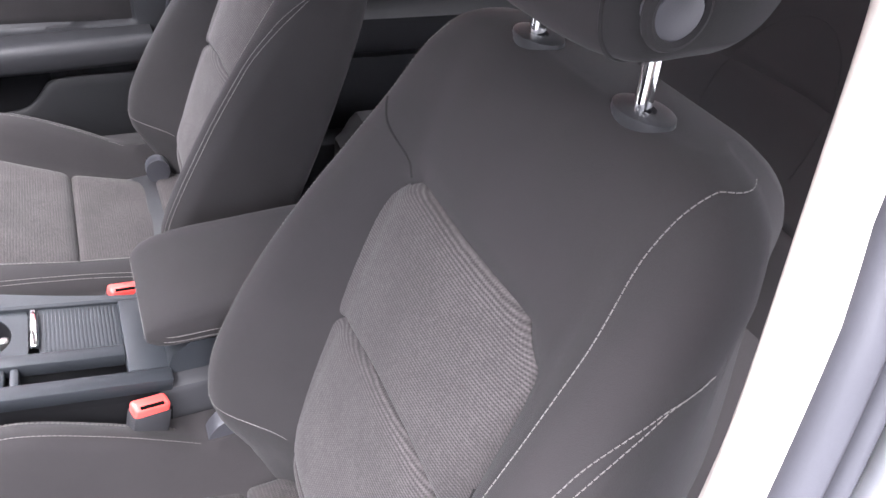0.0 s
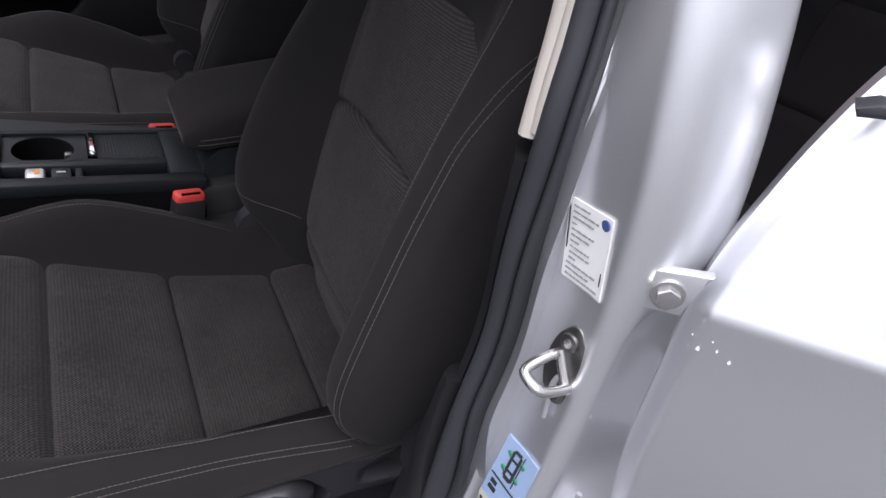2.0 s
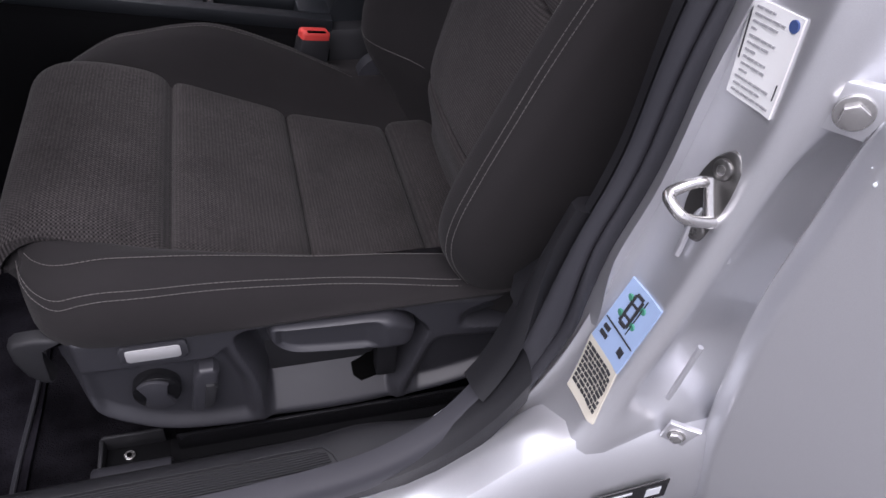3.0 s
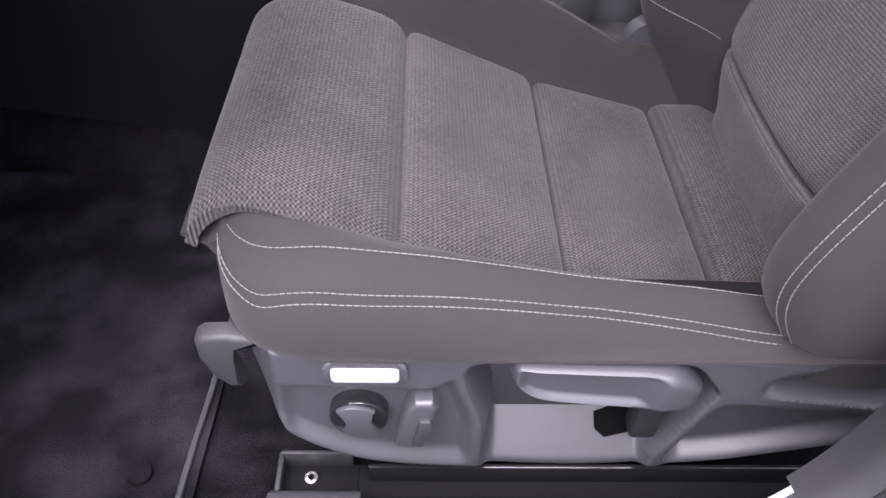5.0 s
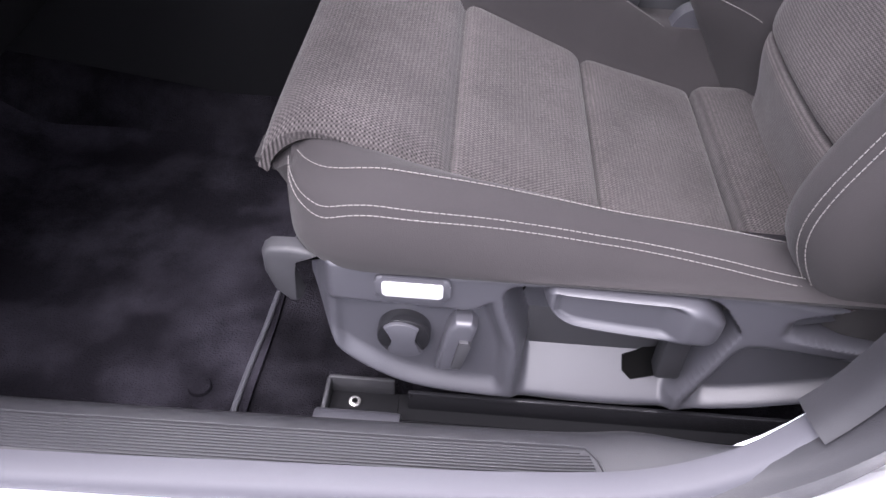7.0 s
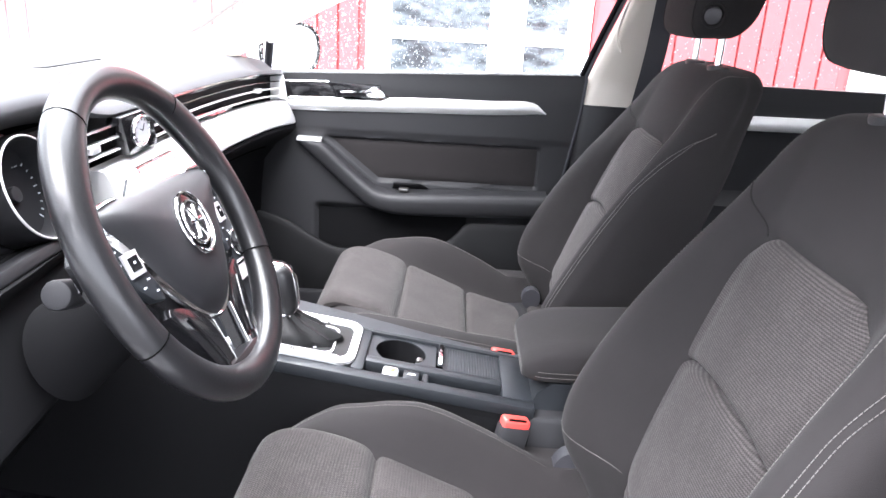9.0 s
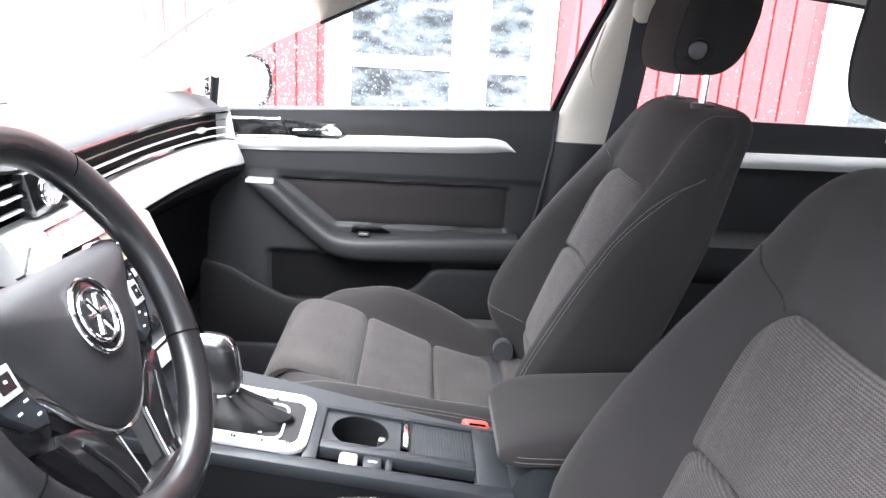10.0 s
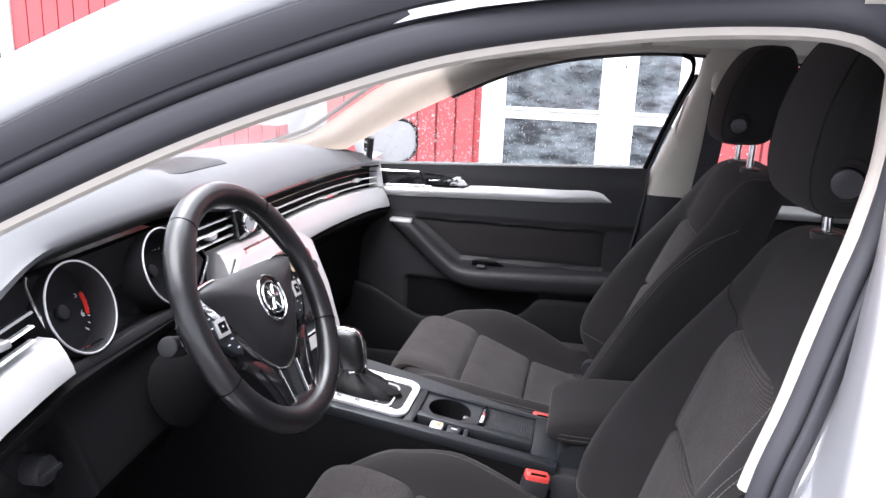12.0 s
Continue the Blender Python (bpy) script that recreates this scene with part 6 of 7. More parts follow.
# Fore-and-aft place of the trim strip's upper edge, across the car.
edge_x = curve((-0.76, -0.520), (-0.70, -0.535), (-0.55, -0.560), (-0.3, -0.570), (0.0, -0.568), (0.35, -0.568), (0.55, -0.556), (0.68, -0.540), (0.75, -0.522))
edge_z = curve((-0.76, 0.905), (-0.6, 0.911), (-0.5, 0.911), (-0.2, 0.912), (0.0, 0.912), (0.35, 0.908), (0.6, 0.902), (0.75, 0.895))


def hood(y):
    return ease(-0.72, -0.52, y) * ease(-0.06, -0.24, y)


TOP = [(-0.40, 0.095), (-0.30, 0.118), (-0.18, 0.133), (-0.11, 0.132), (-0.058, 0.112), (-0.024, 0.087), (-0.010, 0.074), (-0.006, 0.067), (-0.012, 0.062), (-0.06, 0.060), (-0.40, 0.02)]


def top_ring(y):
    h = hood(y)
    out = []
    for k, (dx, dz) in enumerate(TOP):
        x = edge_x(y) + dx
        z = edge_z(y) + dz
        z += h * (0, 0.006, 0.018, 0.022, 0.026, 0.029, 0.031, 0.032, 0.032, 0.012, 0)[k]
        x += h * (0, 0.006, 0.012, 0.012, 0.009, 0.002, -0.005, -0.010, -0.012, 0, 0)[k]
        if 1 <= k <= 5:
            z -= 0.030 * ease(0.45, 0.75, abs(y)) * (0.6 if k > 3 else 1)
        out.append(Vector((x, y, z)))
    return out


part("dash_top", loft([top_ring(y) for y in np.linspace(-0.765, 0.765, 80)]), soft_pad, dash, "soft grained dash top", flat=50)


def grille_at(u, v):
    y, dx = -0.04 + 0.13 * v, -0.150 + 0.055 * u
    rise = float(np.interp(dx, (-0.40, -0.30, -0.18, -0.11, -0.058), (0.095, 0.118, 0.133, 0.132, 0.112)))
    return Vector((edge_x(y) + dx + 0.012 * hood(y), y, edge_z(y) + rise + 0.018 * hood(y) + 0.0015))


part("speaker_grille", sheet(grille_at, -1, 1, 16, -1, 1, 20, (0, 0, -0.006)), low_plastic, dash, "dark grille in the dash top")


def band(y0, y1, rows, n=50):
    """A band across the car on the trim line; rows of (dx, dz) from the strip's upper edge."""
    return loft([[Vector((edge_x(y) + dx, y, edge_z(y) + dz)) for dx, dz in rows] for y in np.linspace(y0, y1, n)])


part("vent_back", band(-0.76, 0.76, [(-0.045, 0.064), (-0.045, 0.0), (-0.060, 0.0), (-0.060, 0.064)]), low_plastic, dash, "black vent recess")
part("vent_lip", band(0.045, 0.755, [(-0.006, 0.068), (0.001, 0.066), (-0.001, 0.061), (-0.010, 0.061)]), gloss_black, dash)
for k in range(3):
    dz = 0.011 + 0.0175 * k
    part("vent_slat", band(0.05, 0.735, [(-0.009, dz + 0.0005), (-0.004, dz), (-0.002, dz + 0.0015), (-0.004, dz + 0.0034), (-0.009, dz + 0.003)]), silver if k != 2 else gloss_black, dash, "silver-edged vent slat")
    part("vent_slat", band(-0.225, -0.075, [(-0.008, dz + 0.006), (-0.002, dz + 0.006), (0.001, dz + 0.0075), (-0.002, dz + 0.0095), (-0.008, dz + 0.009)], 12), silver if k != 2 else gloss_black, dash, "silver-edged vent slat")
    part("vent_slat", band(-0.745, -0.605, [(-0.008, dz - 0.002), (-0.002, dz - 0.002), (0.001, dz - 0.0005), (-0.002, dz + 0.0015), (-0.008, dz + 0.001)], 12), silver if k != 2 else gloss_black, dash, "silver-edged vent slat")
for y in (0.11, 0.62, -0.15, -0.67):
    part("vent_tab", box(edge_x(y) - 0.012, edge_x(y) + 0.004, y - 0.012, y + 0.012, edge_z(y) + 0.026, edge_z(y) + 0.036, 0.002), silver, dash, "vent direction tab")
part("vent_end", prism([(-0.03, 0.064), (0.002, 0.064), (0.012, 0.004), (-0.03, 0.004)], lambda u, v, w: Vector((edge_x(0.745) + u, 0.742 + w, edge_z(0.745) + v)), 0, 0.006, 0.001), silver, dash)
strip_rows = [(0.0, 0.0), (0.006, -0.002), (0.017, -0.020), (0.026, -0.042), (0.0285, -0.053), (0.025, -0.057), (-0.02, -0.057), (-0.02, 0.0)]
part("trim_strip", band(-0.14, 0.755, strip_rows), silver, dash, "brushed silver trim strip")
part("trim_strip", band(-0.76, -0.572, [(dx, dz * 0.80) for dx, dz in strip_rows], 20), silver, dash, "brushed silver trim strip")
LOW = [(-0.02, -0.058), (0.0265, -0.0595), (0.026, -0.068), (0.012, -0.086), (-0.024, -0.112), (-0.056, -0.155), (-0.065, -0.230), (-0.070, -0.300), (-0.11, -0.40), (-0.2, -0.46), (-0.3, -0.30), (-0.2, -0.05)]
# near-black, so the shade under the dash sits in the colour
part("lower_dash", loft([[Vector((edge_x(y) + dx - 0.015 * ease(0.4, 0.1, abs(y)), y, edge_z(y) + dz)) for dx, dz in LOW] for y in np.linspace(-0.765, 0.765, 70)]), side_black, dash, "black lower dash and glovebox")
part("glovebox_gap", band(0.16, 0.70, [(-0.0245, -0.113), (-0.0225, -0.111), (-0.0215, -0.1125), (-0.024, -0.115)], 20), dark_groove, dash)
part("dash_stitch_line", stitches([Vector((edge_x(y) + 0.0268, y, edge_z(y) - 0.065)) for y in np.linspace(0.16, 0.74, 60)], (1, 0, 0.3), 0.004, 0.003), rubber, dash)
# clock between the vents
clock = part("clock_panel", prism([(-0.080, 0.060), (0.028, 0.060), (0.044, 0.002), (-0.058, 0.002)], lambda u, v, w: Vector((edge_x(0) + 0.002 + w, u, edge_z(0) + v + 0.004)), -0.02, 0.004, 0.001), gloss_black, dash, "gloss black clock panel")
cc = Vector((edge_x(0) + 0.008, -0.018, edge_z(0) + 0.036))
part("clock_rim", tube([cc + Vector((0.0, 0.028 * math.cos(a), 0.021 * math.sin(a))) for a in np.linspace(0, 2 * math.pi, 41)[:-1]], 0.0025, 8, (1, 0, 0), True), chrome, clock, "chrome clock rim")
part("clock_face", loft([[cc + Vector((d, 0.027 * k * math.cos(a), 0.020 * k * math.sin(a))) for a in np.linspace(0, 2 * math.pi, 37)[:-1]] for d, k in ((-0.003, 1.0), (0.0005, 1.0), (0.0005, 0.05))]), dial_grey, clock, "pale analogue clock face")
for a, r in ((1.1, 0.014), (2.6, 0.010)):
    part("clock_hand", tube([cc + Vector((0.0018, 0, 0)), cc + Vector((0.0018, r * math.cos(a), r * math.sin(a) * 0.8))], 0.0008, 6), ink, clock)
for k in range(12):
    a = 2 * math.pi * k / 12
    part("hour_mark", tube([cc + Vector((0.0012, 0.021 * math.cos(a), 0.0155 * math.sin(a))), cc + Vector((0.0012, 0.025 * math.cos(a), 0.0185 * math.sin(a)))], 0.0006, 5), ink, clock)

# instrument cluster
CN = Vector((0.94, 0, 0.34))
CU = Vector((-0.34, 0, 0.94))
CC = Vector((-0.575, -0.385, 0.923))


def on_cluster(u, v, w):
    return CC + Vector((0, 1, 0)) * u + CU * v + CN * w


cluster = thing("instrument_cluster", "black instrument cluster with two round gauges", "instrument cluster", place=CC)
part("housing", prism([(-0.205, -0.035), (-0.165, -0.062), (0.165, -0.062), (0.225, -0.02), (0.185, 0.058), (0.13, 0.078), (-0.13, 0.078), (-0.18, 0.058)], on_cluster, -0.09, -0.042), gloss_black, cluster, "gloss black cluster housing")
for side, u0 in ((-1, -0.112), (1, 0.098)):
    g = part("gauge", loft([[on_cluster(u0 + r * math.cos(a), 0.002 + r * math.sin(a), w) for a in np.linspace(0, 2 * math.pi, 49)[:-1]] for w, r in ((-0.045, 0.062), (0.004, 0.0635), (0.006, 0.061), (0.003, 0.0585), (-0.032, 0.056), (-0.032, 0.002))]), low_plastic, cluster, "round gauge")
    part("gauge_rim", tube([on_cluster(u0 + 0.0625 * math.cos(a), 0.002 + 0.0625 * math.sin(a), 0.0055) for a in np.linspace(0, 2 * math.pi, 61)[:-1]], 0.0015, 8, CN, True), silver, g, "silver gauge rim")
    for k in range(25):
        a = radians(225 - 270 * k / 24)
        r0 = 0.047 if k % 4 == 0 else 0.050
        part("tick", prism([(u0 + r0 * math.cos(a) - 0.0007 * math.sin(a), 0.002 + r0 * math.sin(a) + 0.0007 * math.cos(a)), (u0 + r0 * math.cos(a) + 0.0007 * math.sin(a), 0.002 + r0 * math.sin(a) - 0.0007 * math.cos(a)),
                           (u0 + 0.054 * math.cos(a) + 0.0007 * math.sin(a), 0.002 + 0.054 * math.sin(a) - 0.0007 * math.cos(a)), (u0 + 0.054 * math.cos(a) - 0.0007 * math.sin(a), 0.002 + 0.054 * math.sin(a) + 0.0007 * math.cos(a))], on_cluster, -0.032, -0.0312), dial_grey, g)
    if side < 0:
        arc = [radians(d) for d in np.linspace(17, -20, 10)]
        part("red_zone", loft([[on_cluster(u0 + r * math.cos(a), 0.002 + r * math.sin(a), w) for r, w in ((0.046, -0.0315), (0.053, -0.0315), (0.053, -0.0308), (0.046, -0.0308))] for a in arc]), dial_red, g, "red zone of the rev counter")
    part("needle_hub", cylinder(on_cluster(u0, 0.002, -0.032), on_cluster(u0, 0.002, -0.024), 0.010, 20, 0.002), plastic, g)


def lettering(text, size, place, right, up, mat_, parent, name="numeral"):
    """Numerals in the built-in font, laid flat as a mesh."""
    c = bpy.data.curves.new(name, "FONT")
    c.body, c.size, c.align_x, c.align_y, c.extrude = text, size, "CENTER", "CENTER", 0.0001
    tmp = bpy.data.objects.new(name, c)
    me_ = bpy.data.meshes.new_from_object(tmp)
    bpy.data.objects.remove(tmp)
    n_ = Vector(right).cross(Vector(up))
    m_ = Matrix((Vector(right).to_4d(), Vector(up).to_4d(), n_.to_4d(), Vector((0, 0, 0, 1)))).transposed()
    m_.col[3] = Vector((*place, 1))
    for row in range(3):
        m_[3][row] = 0
    me_.transform(m_)
    me_.materials.clear()
    me_.materials.append(mat_)
    ob = new(name, me_)
    ob.parent = parent
    ob.location = -parent.location if parent.parent is None else Vector()
    return ob


gauges = [c for c in cluster.children if c.name.startswith("gauge")]
for k, txt in enumerate(("0", "1", "2", "3", "4", "5", "6")):
    a = radians(225 - 245 * k / 6)
    lettering(txt, 0.013, on_cluster(-0.112 + 0.040 * math.cos(a), 0.002 + 0.040 * math.sin(a), -0.0312), (0, 1, 0), CU, dial_grey, gauges[0])
for k, txt in enumerate(("20", "40", "60", "80", "100", "120", "140")):
    a = radians(215 - 250 * k / 9)
    lettering(txt, 0.008, on_cluster(0.098 + 0.042 * math.cos(a), 0.002 + 0.042 * math.sin(a), -0.0312), (0, 1, 0), CU, dial_grey, gauges[1])
disp = part("display", prism([(-0.036, 0.012), (0.022, 0.012), (0.022, 0.060), (-0.036, 0.060)], on_cluster, -0.042, -0.0395), gloss_black, cluster, "small dark trip display")
for u0, v0, u1, v1 in ((-0.030, 0.048, -0.016, 0.054), (-0.010, 0.048, 0.002, 0.054), (-0.028, 0.036, 0.014, 0.044)):
    part("readout", prism([(u0, v0), (u1, v0), (u1, v1), (u0, v1)], on_cluster, -0.0395, -0.039), dial_grey, disp)
part("hex_frame", tube([on_cluster(u, v, -0.004) for u, v in spline([(0.165, 0.052), (0.185, 0.045), (0.222, -0.012), (0.216, -0.022), (0.17, -0.052)], 30)], 0.0022, 8, CN), chrome, cluster, "thin chrome outline")
part("hex_frame", tube([on_cluster(u, v, -0.004) for u, v in spline([(-0.172, 0.062), (-0.178, 0.052), (-0.172, -0.009), (-0.166, -0.022), (-0.142, -0.049), (-0.134, -0.052), (-0.09, -0.051)], 30)], 0.0022, 8, CN), chrome, cluster, "thin chrome outline")
part("side_panel", prism([(0.155, 0.050), (0.183, 0.042), (0.216, -0.014), (0.17, -0.048), (0.158, -0.03)], on_cluster, -0.045, -0.008, 0.001), plastic, cluster)
part("side_panel", prism([(-0.150, 0.062), (-0.172, 0.060), (-0.176, 0.050), (-0.170, -0.010), (-0.140, -0.048), (-0.110, -0.049), (-0.112, -0.02), (-0.14, 0.02)], on_cluster, -0.045, -0.034, 0.001), plastic, cluster)
part("lower_ledge", prism([(-0.19, -0.060), (0.19, -0.060), (0.20, -0.074), (-0.20, -0.078)], on_cluster, -0.03, 0.004, 0.004), low_plastic, cluster, "black ledge below the gauges")
# knee panel coloured near-black for the shade it lies in
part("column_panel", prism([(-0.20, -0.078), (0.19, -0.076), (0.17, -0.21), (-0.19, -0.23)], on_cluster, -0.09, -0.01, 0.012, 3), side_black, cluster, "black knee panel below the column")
switch = thing("light_switch_panel", "black panel with rotary light switch", "light switch", place=(-0.56, -0.62, 0.76))
part("panel", prism([(-0.69, 0.80), (-0.56, 0.81), (-0.55, 0.70), (-0.67, 0.70)], lambda u, v, w: Vector((-0.572 + w, u, v)), -0.03, 0.0, 0.004), gloss_black, switch)
part("rotary_knob", cylinder((-0.575, -0.615, 0.755), (-0.545, -0.615, 0.758), 0.019, 28, 0.004), plastic, switch, "rotary light switch knob")
part("knob_grip", box(-0.548, -0.538, -0.632, -0.598, 0.753, 0.761, 0.002), plastic, switch)

# centre stack
SR = Vector((0.10, 0.995, 0)).normalized()
SU = Vector((-0.44, 0.044, 0.897)).normalized()
SN = SR.cross(SU).normalized()
SC = Vector((-0.486, 0.0, 0.804))


def on_stack(u, v, w):
    return SC + SR * u + SU * v + SN * w


stack = thing("centre_stack", "silver framed centre stack with screen and climate controls", "centre stack", place=SC)
stack_o = [(-0.146, 0.078), (-0.112, 0.104), (0.112, 0.104), (0.146, 0.078), (0.138, -0.02), (0.108, -0.118), (-0.108, -0.118), (-0.138, -0.02)]
part("housing", prism(stack_o, on_stack, -0.08, 0.0, 0.004), console_plastic, stack)
part("silver_frame", ring_of(stack_o, 0.030, on_stack, -0.006, 0.006), silver, stack, "brushed silver frame")
part("chrome_edge", ring_of([(u * 0.80, v * 0.80) for u, v in stack_o], 0.004, on_stack, -0.002, 0.0065), chrome, stack)
part("screen", prism([(-0.070, 0.022), (0.070, 0.022), (0.074, 0.088), (-0.074, 0.088)], on_stack, -0.002, 0.003, 0.001), gloss_black, stack, "black touch screen")
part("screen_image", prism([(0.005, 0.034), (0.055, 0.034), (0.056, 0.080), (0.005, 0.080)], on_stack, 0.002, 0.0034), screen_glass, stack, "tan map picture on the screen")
for side in (-1, 1):
    for k in range(4):
        part("screen_key", prism([(side * u, 0.030 + 0.014 * k + v) for u, v in ((0.079, 0), (0.096, 0), (0.097, 0.011), (0.079, 0.011))], on_stack, -0.001, 0.003, 0.001), console_plastic, stack)
    part("radio_knob", cylinder(on_stack(side * 0.104, 0.028, 0), on_stack(side * 0.104, 0.028, 0.014), 0.011, 24, 0.002), plastic, stack, "round radio knob")
    kn = part("climate_knob", cylinder(on_stack(side * 0.072, -0.062, 0), on_stack(side * 0.072, -0.062, 0.016), 0.020, 30, 0.002), gloss_black, stack, "climate control knob")
    part("knob_ring", tube([on_stack(side * 0.072 + 0.021 * math.cos(a), -0.062 + 0.021 * math.sin(a), 0.004) for a in np.linspace(0, 2 * math.pi, 31)[:-1]], 0.002, 8, SN, True), chrome, kn)
part("button_bar", prism([(-0.075, 0.006), (0.075, 0.006), (0.075, 0.018), (-0.075, 0.018)], on_stack, -0.001, 0.003, 0.001), silver, stack, "row of silver keys")
for k in range(6):
    part("climate_key", prism([(-0.042 + 0.0145 * k, -0.072), (-0.030 + 0.0145 * k, -0.072), (-0.030 + 0.0145 * k, -0.052), (-0.042 + 0.0145 * k, -0.052)], on_stack, -0.001, 0.003, 0.001), gloss_black, stack)
slim = part("slim_key_bar", band(-0.062, 0.076, [(0.008, -0.010), (0.0155, -0.0125), (0.0222, -0.027), (0.0195, -0.031), (0.008, -0.016)], 16), chrome, stack, "slim chrome-edged key bar")
part("key_face", band(-0.056, 0.070, [(0.011, -0.014), (0.0170, -0.0145), (0.0226, -0.026), (0.019, -0.028), (0.010, -0.016)], 16), dial_grey, slim)
part("lower_housing", loft([[on_stack(u, v, w) for u, w in ((-0.108, -0.004), (0.108, -0.004), (0.12, -0.1), (-0.12, -0.1))] for v in (-0.117, -0.16, -0.21)]), console_plastic, stack)

# ---- passenger door ----
door = thing("passenger_door", "closed black passenger door with silver trim strip", "car door", place=(-0.2, 0.79, 0.36))
belt_z = curve((-0.72, 0.950), (-0.49, 0.962), (0.0, 0.985), (0.235, 0.996))


pull_top = curve((-0.49, 0.801), (-0.437, 0.799), (-0.422, 0.790), (-0.35, 0.727), (-0.30, 0.690), (-0.275, 0.679), (-0.24, 0.676), (-0.1, 0.682), (0.16, 0.692))
pull_low = curve((-0.49, 0.792), (-0.45, 0.752), (-0.40, 0.709), (-0.35, 0.668), (-0.30, 0.634), (-0.26, 0.623), (-0.22, 0.620), (-0.1, 0.622), (0.16, 0.632))
pull_out = curve((-0.49, 0.752), (-0.44, 0.748), (-0.35, 0.738), (-0.28, 0.722), (-0.2, 0.712), (0.16, 0.712))
pocket_rim = curve((-0.58, 0.606), (-0.52, 0.586), (-0.45, 0.546), (-0.40, 0.521), (-0.36, 0.513), (-0.25, 0.520), (-0.13, 0.541), (-0.095, 0.549), (-0.07, 0.572), (-0.05, 0.598), (-0.02, 0.606), (0.11, 0.609), (0.17, 0.612))


def field_left(z):
    return -0.285 - 1.26 * (z - 0.703)


def door_face(u, v):
    """The door card: proud under the window, hollow behind the cloth and behind the pocket."""
    z = 0.34 + (belt_z(u) - 0.34) * v
    y = 0.779 - 0.005 * ease(0.812, 0.830, z) + 0.004 * ease(0.93, 0.98, z)
    y += 0.012 * ease(0.808, 0.802, z) * ease(0.695, 0.701, z) * ease(field_left(z) - 0.010, field_left(z), u) * ease(0.132, 0.126, u)
    y += 0.016 * ease(0.632, 0.612, z) * ease(-0.455, -0.435, u) * ease(0.165, 0.15, u)
    return Vector((u, y, z))


part("door_card", sheet(door_face, -0.66, 0.228, 150, 0, 1, 120, (0, 0.03, 0)), plastic, door, flat=60)
part("belt_ledge", tube([(x, 0.800, belt_z(x) - 0.004) for x in np.linspace(-0.68, 0.232, 30)], (0.016, 0.010), 10), soft_pad, door)
part("cloth_field", sheet(lambda u, v: Vector((field_left(0.703 + 0.099 * v) + 0.003 + (0.124 - field_left(0.703 + 0.099 * v)) * u, 0.789 - 0.005 * (1 - abs(2 * u - 1) ** 10) * (1 - abs(2 * v - 1) ** 6), 0.703 + 0.099 * v)), 0, 1, 40, 0, 1, 16, (0, 0.01, 0)), cloth, door, "dark cloth field")
rings = []
for x in np.linspace(-0.49, 0.158, 70):
    t, b, f = pull_top(x), pull_low(x), pull_out(x)
    k = min(1.0, (t - b) / 0.05)
    rings.append([Vector((x, y, z)) for y, z in ((0.800, t + 0.002), (f + 0.026, t + 0.001), (f + 0.008, t - 0.001), (f + 0.001, t - 0.008 * k), (f, t - 0.020 * k), (f + 0.004, b + 0.014 * k), (f + 0.012, b + 0.003 * k), (f + 0.030, b), (0.800, b + 0.002))])
part("armrest_pull", loft(rings), plastic, door, "black armrest rising into a door pull", flat=50)
# flat dark sheet added for the shade deep in the pocket
part("pocket_well", sheet(lambda u, v: Vector((-0.445 + 0.40 * u, 0.7915, 0.505 + 0.110 * v)), 0, 1, 8, 0, 1, 4, (0, 0.004, 0)), side_black, door, "dark sheet painted as the shade inside the pocket")
part("switch_recess", prism([(-0.245, 0.683), (-0.15, 0.686), (-0.17, 0.700), (-0.24, 0.699)], lambda u, v, w: Vector((u, 0.755 + (0.70 - v) * 1.2, v - w)), 0.0, 0.004), gloss_black, door, "black window switch recess")
rings = []
for x in np.linspace(-0.60, 0.17, 70):
    r = pocket_rim(x)
    rings.append([Vector((x, y, z)) for y, z in ((0.790, r - 0.060), (0.756, r - 0.030), (0.752, r - 0.006), (0.747, r + 0.0005), (0.741, r), (0.737, r - 0.006), (0.735, r - 0.020), (0.728, r - 0.070), (0.726, 0.42), (0.735, 0.35), (0.80, 0.345))])
part("door_pocket", loft(rings), shaded_pocket, door, "black door pocket with a rounded lip", flat=50)
strip_t = curve((-0.545, 0.900), (-0.40, 0.906), (-0.2, 0.917), (0.0, 0.921), (0.108, 0.922), (0.139, 0.897))
strip_b = curve((-0.56, 0.870), (-0.40, 0.873), (-0.2, 0.880), (0.0, 0.886), (0.139, 0.894))
part("silver_strip", sheet(lambda u, v: Vector((u, 0.770 - 0.008 * math.sin(math.pi * v) + 0.006 * ease(0.0, 0.14, u), strip_b(u) + (strip_t(u) - strip_b(u)) * v)), -0.56, 0.139, 60, 0, 1, 8, (0, 0.012, 0)), silver, door, "brushed silver strip across the door")
tri = [(-0.556, 0.942), (-0.412, 0.946), (-0.392, 0.906), (-0.528, 0.902)]
part("trim_gap", prism([(-0.415, 0.944), (-0.285, 0.944), (-0.270, 0.906), (-0.392, 0.904)], lambda u, v, w: Vector((u, 0.7745 - w, v)), -0.01, 0.003, 0.001), gloss_black, door, "gloss black handle bowl")
part("speaker_cover", prism(tri, lambda u, v, w: Vector((u, 0.772 - w, v)), -0.01, 0.004, 0.001), gloss_black, door, "black panel in a chrome frame")
part("speaker_frame", tube([Vector((u, 0.766, v)) for u, v in tri + tri[:1] + tri[1:2]], 0.0034, 8, (0, 1, 0)), chrome, door, "chrome frame")
